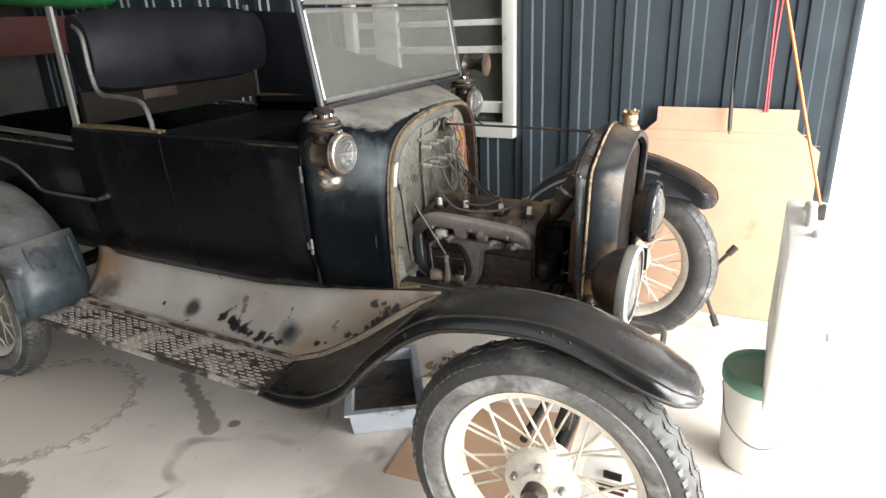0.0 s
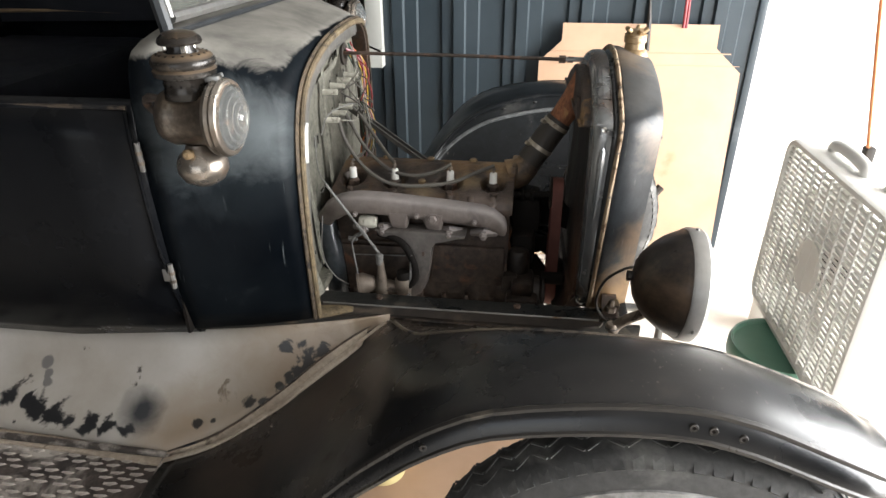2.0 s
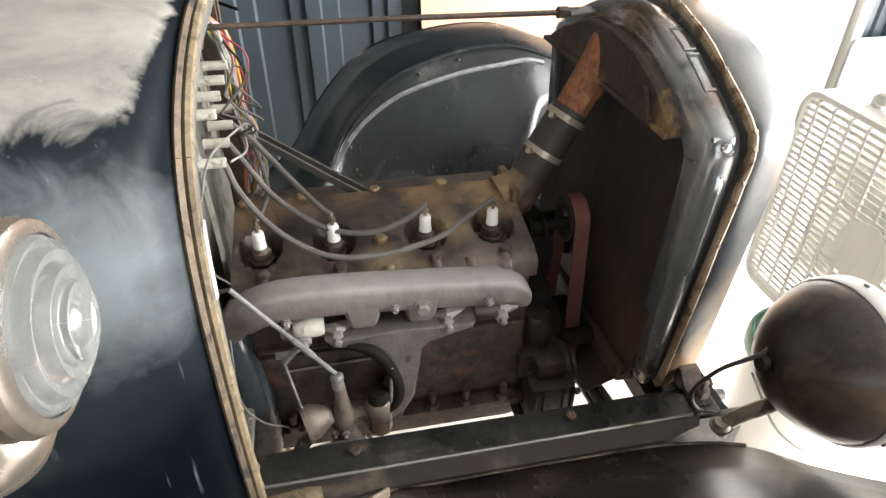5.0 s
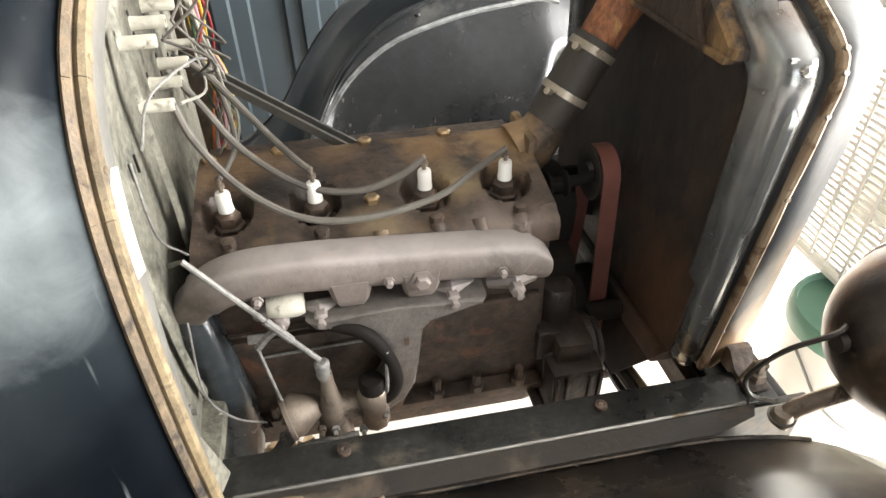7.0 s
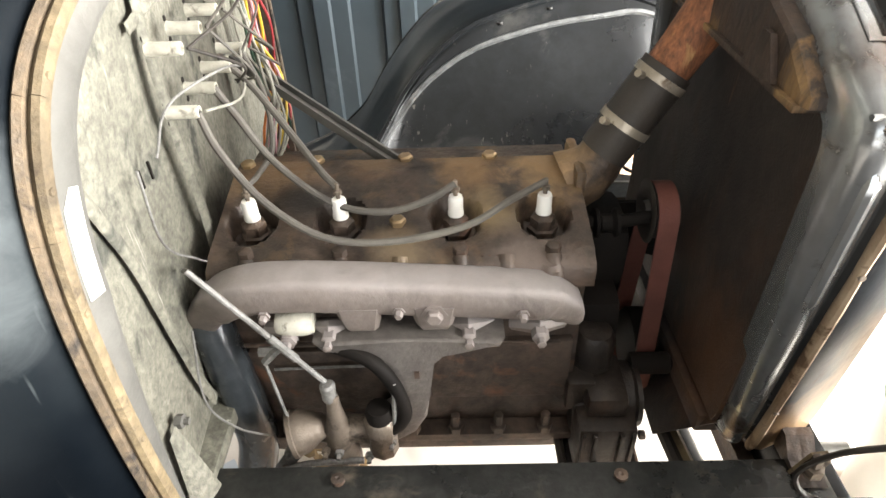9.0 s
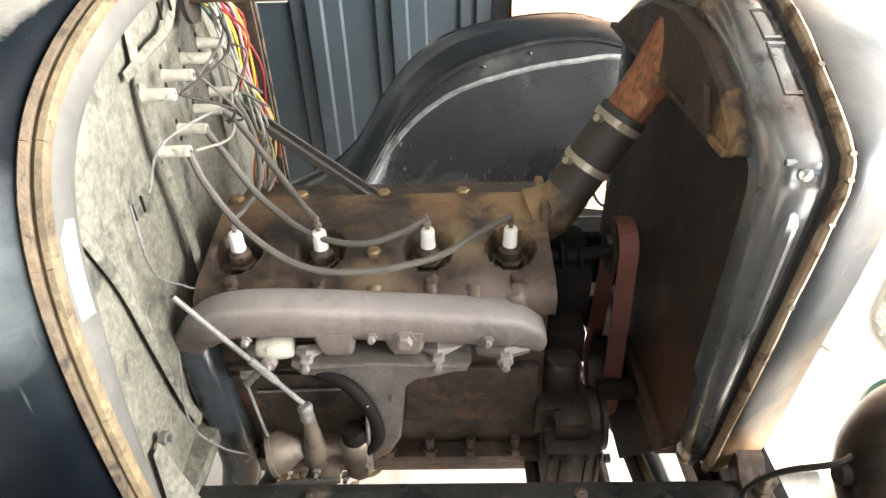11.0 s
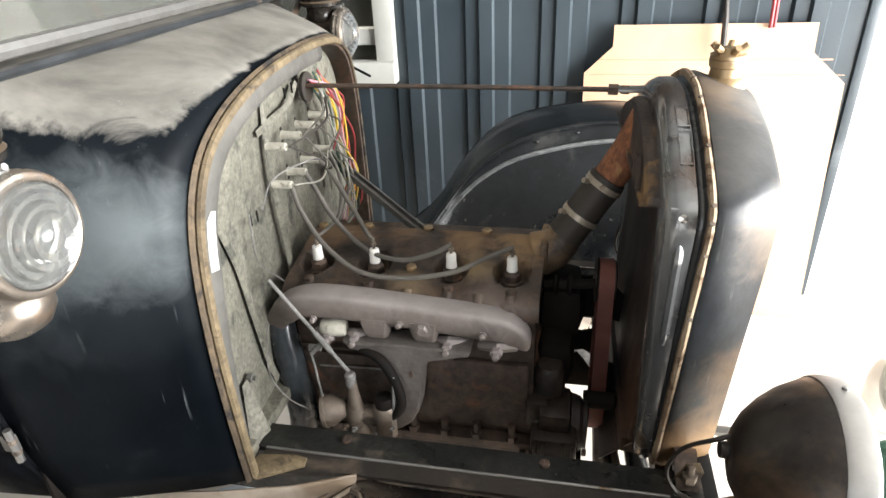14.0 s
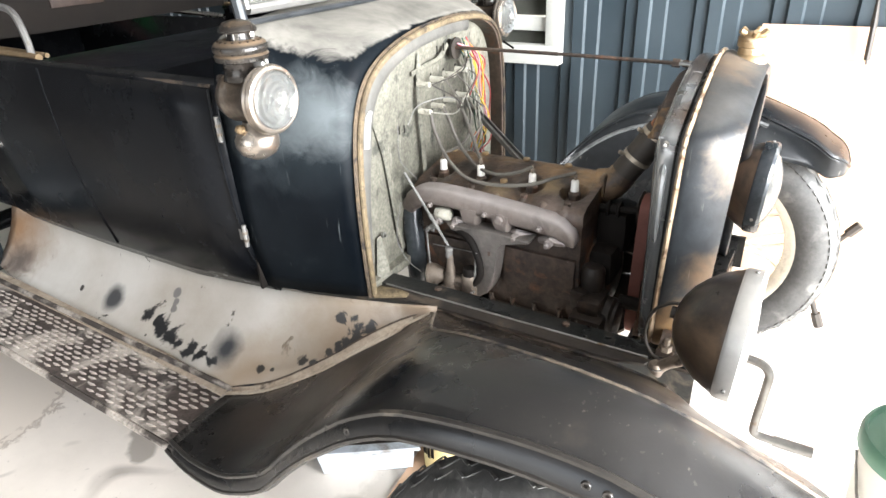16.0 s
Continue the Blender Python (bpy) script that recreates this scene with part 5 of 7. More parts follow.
bm = BM()
loft(bm, [rad_outline(*a) for a in ((LACE_X + 0.003, rad_strip, 0.992), (LACE_X + 0.005, rad_strip, 1.004), (LACE_X + 0.012, rad_strip, 1.008), (0.745, rad_mid, 1.0), (0.778, rad_front, 1.0), (0.783, rad_front, 0.985), (0.781, rad_front, 0.93), (0.766, rad_front, 0.915))], False)
rad = part("radiator", bm, M["shell"], car, "tall black radiator shell, scuffed along its edges", 0.003)
bm = BM()
loft(bm, [rad_wall(u, d) for u, d in ((0.27, 0.013), (0.33, 0.008), (0.50, 0.007), (0.72, 0.008), (0.86, 0.012), (0.95, 0.020), (1.0, 0.032), (1.0, 0.046), (0.7, 0.05))], False)
part("side_wall", bm, M["flange"], rad, "satin black pressed wall behind the shell, grey sheen in its colour", 0.003, 0.6)
bm = BM()
loft(bm, [rad_wall(u, d) for u, d in ((-0.06, 0.004), (0.06, 0.006), (0.12, 0.013), (0.27, 0.0135))], False)
part("lacing_channel", bm, M["channel"], rad, "worn satin channel beside the lacing", 0.003, 0.6)
rim = rad_wall(0.03, 0.0005)
cuts = (0, 4, 8, 11, 14, 17, 20, 23, 26, 30, 34, 39, 44, 49, len(rim) - 1)
for a, b in zip(cuts, cuts[1:]):
    bm = BM()
    tube(bm, rim[a:b + 1], [0.0058] + [0.0068] * (b - a - 1) + [0.0058], 8, 0.75)
    part("lacing", bm, M["palelace"], rad)
for i in cuts[1:-1]:
    bm = BM()
    out = (rim[i] - RADM @ Vector((LACE_X, CY, 0.80))).normalized()
    tube(bm, [rim[i] - out * 0.002, rim[i] + out * 0.0066], [0.0042, 0.003], 8)
    part("rivet", bm, M["carbmetal"], rad)


def wall_spot(k, u, d=0.0):
    """A place on the near half of the wall, k rows up the outline."""
    i = int(k)
    (h0, z0), (h1, z1) = rad_strip[i], rad_strip[min(i + 1, len(rad_strip) - 1)]
    x, h, z = wall_point(u, 0.007 + d, h0 + (h1 - h0) * (k - i), z0 + (z1 - z0) * (k - i))
    return RADM @ Vector((x, CY - h, z))


# pressed panels, rib, crease and rivet in the wall
for k0, k1 in ((6.42, 6.98), (7.04, 7.62)):
    bm = BM()
    edge = [wall_spot(k0, 0.66), wall_spot((k0 + k1) / 2, 0.66), wall_spot(k1, 0.66), wall_spot(k1, 0.34), wall_spot((k0 + k1) / 2, 0.34), wall_spot(k0, 0.34)]
    up = Vector((0, -0.45, 0.9))
    mid = sum(edge, Vector()) / 6
    loft(bm, [[v - up * 0.001 for v in edge], [v + up * 0.0035 for v in edge], [v.lerp(mid, 0.12) + up * 0.004 for v in edge], [v.lerp(mid, 0.2) + up * 0.0015 for v in edge]])
    part("pressed_panel", bm, M["flange"], rad, sharp=0.3)
bm = BM()
tube(bm, [wall_spot(k, 0.60, 0.003 if j in (0, 8) else -0.001) for j, k in enumerate([2.2 + 1.75 * i / 8 for i in range(9)])], [0.002] + [0.0065] * 7 + [0.002], 8)
part("rib", bm, M["flange"], rad)
bm = BM()
tube(bm, [wall_spot(5.3, u) for u in (0.32, 0.6, 0.8, 0.9)], 0.003, 6)
part("crease", bm, M["flange"], rad)
bm = BM()
lathe(bm, [(0.0065, -0.001), (0.0055, 0.004), (0.0001, 0.0055)], Matrix.Translation(wall_spot(4.95, 0.62)) @ Matrix.Rotation(radians(75), 4, "X"), 10)
part("rivet", bm, M["bright"], rad)
# core with its fins in front, flat tinned back, top tank
bm = BM()
prism(bm, rad_outline(0.667, rad_strip, 0.875, 0.96), RADM.to_3x3() @ Vector((0.092, 0, 0)))
core = part("core", bm, M["core"], rad, "dark brown radiator core")
bm = BM()
for k in range(60):
    y = CY - 0.17 + 0.34 * k / 59
    box(bm, (0.757, y, 0.775), (0.008, 0.002, 0.42), RADM)
part("fins", bm, M["core"], core)["kind"] = "stuff"
bm = BM()
tank = ((-0.182, 0.958), (-0.180, 0.968), (-0.13, 1.0), (-0.06, 1.024), (0.02, 1.034), (0.10, 1.024), (0.19, 0.99), (0.232, 0.965), (0.235, 0.958))
loft(bm, [[RADM @ Vector((x, 0.03 + (y - 0.03) * g, 0.958 + (z - 0.958) * g)) for y, z in tank] for x, g in ((0.634, 0.93), (0.638, 0.97), (0.70, 1.0))])
top_tank = part("top_tank", bm, M["tank"], rad, "rust-streaked top tank", sharp=0.4)
bm = BM()
box(bm, (0.650, 0.035, 0.9555), (0.042, 0.41, 0.007), RADM, 0.002)
part("tank_seam", bm, M["tank"], top_tank)
bm = BM()
prism(bm, [RADM @ Vector((0.6335, y, z)) for y, z in ((-0.13, 0.960), (-0.105, 0.994), (-0.09, 0.994), (-0.07, 0.960))], RADM.to_3x3() @ Vector((-0.006, 0, 0)))
part("gusset", bm, M["tank"], top_tank)
bm = BM()
box(bm, (0.71, CY, 0.55), (0.10, 0.38, 0.03), RADM, 0.005)
part("bottom_tank", bm, M["core"], rad)
bm = BM()
prism(bm, [(0.657, -0.20, 0.60), (0.657, 0.235, 0.60), (0.605, 0.20, 0.475), (0.605, -0.13, 0.475)], (0.004, 0, 0))
part("deflector", bm, M["core"], rad, "brown sheet below the core")
bm = BM()
lathe(bm, [(0.031, 1.056), (0.028, 1.068), (0.0215, 1.073), (0.0205, 1.084), (0.0235, 1.086), (0.024, 1.096), (0.018, 1.098)], Matrix.Translation((0.738, CY + 0.012, 0)), 20)
part("filler_neck", bm, M["brass"], rad, "dull brass filler neck")
bm = BM()
lathe(bm, [(0.023, 1.0965), (0.024, 1.102), (0.016, 1.105), (0.012, 1.111), (0.0001, 1.112)], Matrix.Translation((0.738, CY + 0.012, 0)), 20)
for k in range(5):
    a = 2 * math.pi * k / 5
    tube(bm, [(0.738 + 0.012 * math.cos(a), CY + 0.012 + 0.012 * math.sin(a), 1.104), (0.738 + 0.024 * math.cos(a), CY + 0.012 + 0.024 * math.sin(a), 1.114)], [0.006, 0.005], 8)
part("radiator_cap", bm, M["brass"], rad, "lobed brass radiator cap")
# stay rod to the firewall
bm = BM()
tube(bm, [(FW, 0.105, 1.037), (0.35, 0.115, 1.034), (0.62, 0.125, 1.028)], 0.0042, 8)
tube(bm, [(0.585, 0.124, 1.029), (0.60, 0.1245, 1.0285)], 0.009, 6)
tube(bm, [(0.605, 0.125, 1.0285), (0.618, 0.125, 1.028)], 0.007, 6)
part("stay_rod", bm, M["iron"], car, "thin iron radiator stay rod")
bm = BM()
box(bm, (0.625, 0.122, 1.03), (0.05, 0.03, 0.006), bevel=0.002)
part("stay_bracket", bm, M["steel"], rad)
# mounting feet
for s in (-1, 1):
    bm = BM()
    loft(bm, [[Vector((x, CY + s * h, z)) for h, z in ((0.235, 0.574), (0.29, 0.576), (0.294, 0.582), (0.262, 0.588), (0.245, 0.604), (0.235, 0.604))] for x in (0.70, 0.73)])
    foot = part("mount", bm, M["iron"], rad, "rusty radiator foot")
    bm = BM()
    lathe(bm, [(0.011, 0.0), (0.011, 0.012), (0.006, 0.013), (0.006, 0.026), (0.0001, 0.027)], Matrix.Translation((0.716, CY + s * 0.28, 0.588)), 6)
    part("nut", bm, M["carbmetal"], foot)


# ---- headlamps ----
def headlamp(x, y, z, rim, dome=1.0):
    m = turn_x(x, y, z) @ Matrix.Rotation(radians(3), 4, "Y") @ Matrix.Diagonal((0.94, 0.94, 0.80, 1))
    bm = BM()
    lathe(bm, [(0.0001, 0.0), (0.02, 0.001), (0.04, 0.008), (0.06, 0.022), (0.078, 0.042), (0.094, 0.066), (0.104, 0.09), (0.1105, 0.1065), (0.1095, 0.112)], m, 40, False)
    lamp = part("headlamp", bm, M["lampblack"], car, "black bullet headlamp with rusty blotches", 0.002)
    bm = BM()
    lathe(bm, [(0.104, 0.106), (0.111, 0.104), (0.1135, 0.110), (0.1140, 0.136), (0.109, 0.143), (0.102, 0.143)], m, 40, False)
    part("rim", bm, M[rim], lamp, "satin grey rim" if rim == "rimmetal" else "", 0.002)
    bm = BM()
    lathe(bm, [(r, 0.130 + (h - 0.130) * dome) for r, h in ((0.103, 0.130), (0.08, 0.141), (0.05, 0.148), (0.02, 0.151), (0.0001, 0.1515), (0.0001, 0.1485), (0.02, 0.148), (0.05, 0.145), (0.08, 0.138), (0.103, 0.127))], m, 40, False)
    part("lens", bm, M["lens"], lamp, "clear domed lens")
    bm = BM()
    lathe(bm, [(0.100, 0.118), (0.08, 0.08), (0.05, 0.05), (0.02, 0.03), (0.0001, 0.028)], m, 32, False)
    part("reflector", bm, M["bright"], lamp, "silvered reflector")
    for k in range(3):
        bm = BM()
        a = 0.9 + 2.1 * k
        lathe(bm, [(0.004, 0.0), (0.004, 0.004), (0.0001, 0.005)], m @ Matrix.Rotation(a, 4, "Z") @ Matrix.Translation((0.1135, 0, 0.124)) @ Matrix.Rotation(radians(90), 4, "Y"), 8)
        part("screw", bm, M["steel"], lamp)
    s = -1 if y < 0 else 1
    bm = BM()
    tube(bm, smooth_line([(0.713, CY + s * 0.338, 0.575), (0.728, CY + s * 0.337, 0.60), (x + 0.045, y, z - 0.068)], 4), 0.0105, 10)
    lathe(bm, [(0.014, 0.0), (0.013, 0.006), (0.010, 0.012)], Matrix.Translation((0.712, CY + s * 0.338, 0.586)), 12)
    part("stalk", bm, M["carbmetal"], lamp, "dusty brown lamp stalk")
    bm = BM()
    lathe(bm, [(0.011, 0.0), (0.0155, 0.0005), (0.0155, 0.002), (0.011, 0.0025)], Matrix.Translation((0.712, CY + s * 0.338, 0.589)), 20)
    part("washer", bm, M["palerim"], lamp, "pale washer round the stalk")
    bm = BM()
    tube(bm, smooth_line([(x + 0.007, y + 0.02, z + 0.014), (x - 0.015, y + 0.01, z + 0.014), (x - 0.045, y + 0.03, z - 0.026), (x - 0.055, y + 0.05, z - 0.086), (x - 0.04, y + 0.05, z - 0.122), (x - 0.012, y + 0.04, z - 0.13)], 5), 0.003, 6)
    lathe(bm, [(0.011, -0.012), (0.011, 0.004), (0.014, 0.008)], m @ Matrix.Translation((-0.016 * 0, 0.01, 0.0)), 10)
    part("cable", bm, M["hose"], lamp)


headlamp(0.735, CY - 0.353, 0.713, "rimmetal")
headlamp(0.690, CY + 0.252, 0.735, "pipegrey", 2.0)


# ---- kerosene side lamps on the cowl ----
def side_lamp(s):
    x, y, z = (0.016, CY - 0.522, 1.05) if s < 0 else (-0.052, CY + 0.53, 1.05)
    m = turn_x(x, y, z)
    bm = BM()
    lathe(bm, [(0.0001, -0.066), (0.024, -0.064), (0.038, -0.056), (0.0435, -0.042), (0.0445, -0.038), (0.0435, -0.034), (0.0435, 0.022), (0.046, 0.025), (0.048, 0.032)], m, 32)
    lamp = part("side_lamp", bm, M["lamp"], car, "weathered kerosene side lamp of brown and nickel metal")
    bm = BM()
    lathe(bm, [(0.047, 0.026), (0.056, 0.028), (0.059, 0.034), (0.057, 0.039), (0.059, 0.043), (0.057, 0.049), (0.05, 0.053)], m, 32, False)
    part("bezel", bm, M["fount"], lamp, "worn nickel bezel", 0.002)
    bm = BM()
    lathe(bm, [(0.051, 0.048), (0.047, 0.056), (0.043, 0.054), (0.040, 0.061), (0.034, 0.059), (0.031, 0.066), (0.025, 0.064), (0.022, 0.070), (0.015, 0.068), (0.011, 0.072), (0.0001, 0.073), (0.0001, 0.052), (0.051, 0.044)], m, 32, False)
    part("lens", bm, M["lens"], lamp, "ribbed glass lens")
    bm = BM()
    lathe(bm, [(0.045, 0.040), (0.03, 0.02), (0.0001, 0.012)], m, 24, False)
    part("reflector", bm, M["bright"], lamp)
    u = Matrix.Translation((x - 0.012, y, z))
    bm = BM()
    lathe(bm, [(0.037, 0.032), (0.033, 0.045), (0.033, 0.062), (0.036, 0.066)], u, 24, False)
    neck = part("neck", bm, M["cap"], lamp, "", 0.002)
    bm = BM()
    lathe(bm, [(0.031, 0.062), (0.044, 0.066), (0.0455, 0.073), (0.042, 0.077), (0.0455, 0.081), (0.046, 0.087), (0.041, 0.094), (0.029, 0.098), (0.022, 0.096)], u, 28, False)
    part("vent_ring", bm, M["ring"], lamp, "black vent ring with brown dust on top", 0.002)
    for r, h, n in ((0.0355, 0.0962, 18), (0.0333, 0.053, 14)):
        for k in range(n):
            bm = BM()
            a = 2 * math.pi * k / n
            if h > 0.09:
                lathe(bm, [(0.0022, 0), (0.0022, 0.0015)], u @ Matrix.Translation((r * math.cos(a), r * math.sin(a), h)), 6)
            else:
                lathe(bm, [(0.002, 0), (0.002, 0.0015)], u @ Matrix.Rotation(a, 4, "Z") @ Matrix.Translation((r, 0, h)) @ Matrix.Rotation(radians(90), 4, "Y"), 6)
            part("vent_hole", bm, M["dark"], lamp)
    bm = BM()
    lathe(bm, [(0.024, 0.092), (0.019, 0.104), (0.019, 0.112)], u, 20, False)
    lathe(bm, [(0.031, 0.110), (0.0325, 0.113), (0.030, 0.119), (0.022, 0.126), (0.01, 0.129), (0.0001, 0.1295)], u, 24)
    part("chimney_cap", bm, M["cap"], lamp, "sooty black chimney cap")
    for k in range(3):
        bm = BM()
        box(bm, (0.0225, 0, 0.104), (0.006, 0.009, 0.018), u @ Matrix.Rotation(2.1 * k - 0.9, 4, "Z"), 0.001)
        part("cap_post", bm, M["bright"], lamp)
    bm = BM()
    lathe(bm, [(0.0001, -0.111), (0.018, -0.1095), (0.032, -0.101), (0.0395, -0.087), (0.040, -0.075), (0.035, -0.062), (0.024, -0.053), (0.020, -0.042)], u, 28)
    part("oil_fount", bm, M["fount"], lamp, "dented nickel oil fount")
    bm = BM()
    lathe(bm, [(0.008, 0.0), (0.008, 0.009), (0.0035, 0.011), (0.0035, 0.014)], u @ Matrix.Translation((-0.004, s * 0.026, -0.052)) @ Matrix.Rotation(radians(-80 * s), 4, "X"), 12)
    part("wick_knob", bm, M["brass"], lamp)
    bm = BM()
    box(bm, (x + 0.030, y, z + 0.060), (0.024, 0.016, 0.010), None, 0.003)
    tube(bm, [(x + 0.018, y, z + 0.056), (x + 0.046, y, z + 0.066)], 0.0035, 8)
    part("latch", bm, M["steel"], lamp)
    bm = BM()
    tube(bm, smooth_line([(x - 0.05, y, z + 0.024), (x - 0.085, y - s * 0.005, z + 0.026), (x - 0.095, y - s * 0.02, z + 0.008), (x - 0.08, CY + s * 0.49, z - 0.015)], 4), 0.007, 8)
    part("bracket", bm, M["iron"], lamp)


side_lamp(-1)
side_lamp(1)

# horn beyond the far side lamp
bm = BM()
m = turn_x(-0.06, CY + 0.60, 1.20)
lathe(bm, [(0.036, -0.08), (0.04, -0.07), (0.04, -0.02), (0.03, -0.01), (0.022, 0.0), (0.021, 0.03), (0.03, 0.05), (0.046, 0.07), (0.048, 0.075)], m, 24)
tube(bm, [(-0.11, CY + 0.60, 1.17), (-0.12, CY + 0.47, 1.08)], 0.008, 8)
part("horn", bm, M["lampblack"], car, "black bulb-shaped horn")

# ---- engine ----
bm = BM()
prof = [(-0.118, 0.50), (-0.122, 0.53), (-0.116, 0.56), (-0.112, 0.66), (-0.112, 0.735), (0.12, 0.735), (0.125, 0.50)]
loft(bm, [[Vector((x, y, z)) for y, z in prof] for x in (0.088, 0.492)])
block = part("engine_block", bm, M["iron"], car, "oily brown cast-iron four-cylinder block")
bm = BM()
box(bm, (0.20, -0.118, 0.585), (0.20, 0.012, 0.11), bevel=0.004)
box(bm, (0.40, -0.118, 0.60), (0.17, 0.012, 0.10), bevel=0.004)
tube(bm, [(0.10, -0.124, 0.653), (0.47, -0.124, 0.648)], 0.003, 6)
part("valve_cover", bm, M["iron"], block)
# pan flange with its bolts
bm = BM()
box(bm, (0.29, 0.0, 0.492), (0.44, 0.285, 0.014), bevel=0.003)
box(bm, (0.29, 0.0, 0.45), (0.42, 0.22, 0.07), bevel=0.02)
part("oil_pan", bm, M["iron"], block, "black oily sump")
for x in (0.13, 0.205, 0.29, 0.345, 0.40, 0.46):
    bm = BM()
    lathe(bm, [(0.010, 0.0), (0.010, 0.010), (0.006, 0.011), (0.006, 0.03), (0.0001, 0.031)], Matrix.Translation((x, -0.134, 0.499)), 6)
    part("pan_bolt", bm, M["iron"], block)

# cylinder head with pockets round the plugs
bm = BM()
head_prof = [(-0.125, 0.735), (-0.126, 0.757), (-0.121, 0.765), (-0.112, 0.768)]
head_prof += [(-0.106 + 0.006 * k, 0.769 + 0.026 * (k / 24)) for k in range(25)] + [(0.054, 0.795), (0.058, 0.775), (0.13, 0.768), (0.13, 0.735)]
rings = []
PLUG_X = (0.12, 0.221, 0.351, 0.45)
for x in [0.083 + 0.415 * k / 104 for k in range(105)]:
    px = min(PLUG_X, key=lambda p: abs(x - p))
    rib = max(0, 1 - ((x - px) / 0.010) ** 2)
    ring = []
    for y, z in head_prof:
        d = math.hypot(x - px, (y + 0.052) * 0.9)
        sink = 0.026 * min(1, max(0, (0.030 - d) / 0.005)) if z > 0.766 else 0
        bulge = 0.004 * max(0, 1 - ((abs(x - px) - 0.05) / 0.03) ** 2) if -0.11 < y < 0.03 else 0
        ring.append(Vector((x, y - 0.006 * rib * (z < 0.768) * (y < 0), z - sink + bulge)))
    rings.append(ring)
loft(bm, rings)
head = part("cylinder_head", bm, M["headiron"], block, "rust-stained cylinder head")
for k, px in enumerate(PLUG_X):
    bm = BM()
    lathe(bm, [(0.018, 0.757), (0.018, 0.762), (0.0145, 0.764), (0.0145, 0.776), (0.010, 0.779), (0.0085, 0.783)], Matrix.Translation((px, -0.05, 0.0)), 6)
    plug = part("spark_plug", bm, M["iron"], head, "spark plug with a white porcelain insulator")
    bm = BM()
    lathe(bm, [(0.0092, 0.782), (0.0092, 0.786), (0.0085, 0.788), (0.0085, 0.803), (0.0075, 0.806), (0.003, 0.807)], Matrix.Translation((px, -0.05, 0.0)), 14)
    part("insulator", bm, M["porcelain"], head, "white porcelain insulator")
    bm = BM()
    lathe(bm, [(0.0026, 0.805), (0.0026, 0.812), (0.005, 0.8125), (0.005, 0.817), (0.0026, 0.8175), (0.0024, 0.826), (0.0001, 0.827)], Matrix.Translation((px, -0.05, 0.0)), 8)
    part("plug_terminal", bm, M["carbmetal"], head)
    bm = BM()
    lathe(bm, [(0.0085, 0), (0.0085, 0.014), (0.004, 0.016), (0.0001, 0.016)], Matrix.Translation((px + 0.004, -0.105, 0.764)), 6)
    part("head_bolt", bm, M["iron"], head)
for x in (0.12, 0.17, 0.221, 0.286, 0.351, 0.40, 0.45):
    bm = BM()
    tube(bm, [(x + 0.004, -0.120, 0.737), (x + 0.004, -0.119, 0.756), (x + 0.004, -0.108, 0.7675)], [0.0125, 0.012, 0.009], 12)
    part("boss", bm, M["headiron"], head)
for x, y in ((0.095, 0.046), (0.18, 0.052), (0.29, 0.054), (0.395, 0.055), (0.286, -0.062), (0.286, -0.01)):
    bm = BM()
    z = 0.79 if y > 0.03 else 0.776
    lathe(bm, [(0.013, 0.0), (0.013, 0.003), (0.0095, 0.003), (0.0095, 0.013), (0.007, 0.015), (0.0001, 0.015)], Matrix.Translation((x, y, z - 0.004)), 6)
    part("head_bolt", bm, M["brass"], head)
# raised casting marks, worn past reading
for x0 in (0.158, 0.378):
    for k in range(5):
        bm = BM()
        box(bm, (x0 + 0.008 * k, -0.104, 0.7665), (0.003, 0.014, 0.006))
        part("casting_mark", bm, M["iron"], head)
# outlet, hose, radiator pipe
bm = BM()
tube(bm, [(0.487, 0.028, 0.772), (0.510, 0.03, 0.782), (0.525, 0.033, 0.797), (0.535, 0.036, 0.815)], [0.040, 0.036, 0.031, 0.028], 16)
box(bm, (0.497, 0.03, 0.785), (0.014, 0.09, 0.05), bevel=0.008)
part("water_outlet", bm, M["headiron"], head, "rusty water outlet")
ax0, ax1, ax2 = Vector((0.530, 0.035, 0.808)), Vector((0.606, 0.052, 0.925)), Vector((0.655, 0.058, 1.005))
bm = BM()
tube(bm, [ax0, ax0.lerp(ax1, 0.45), ax0.lerp(ax1, 0.84)], 0.0305, 20)
hose = part("radiator_hose", bm, M["hose"], car, "brown-black rubber top hose")
for t in (0.30, 0.74):
    bm = BM()
    d = (ax1 - ax0).normalized()
    p = ax0.lerp(ax1, t)
    tube(bm, [p - d * 0.0048, p + d * 0.0048], 0.0322, 24)
    q = p + Vector((-0.027, -0.016, 0.012))
    tube(bm, [q - Vector((0.006, 0.006, -0.004)), q + Vector((0.006, 0.004, -0.004))], 0.0045, 8)
    part("hose_clamp", bm, M["clamp"], hose, "tan-stained metal hose clamp")
bm = BM()
tube(bm, [ax0.lerp(ax1, 0.78), ax1, ax1.lerp(ax2, 0.4), ax2], [0.0265, 0.027, 0.029, 0.037], 18)
part("inlet_pipe", bm, M["rust"], rad, "orange rusted inlet pipe")

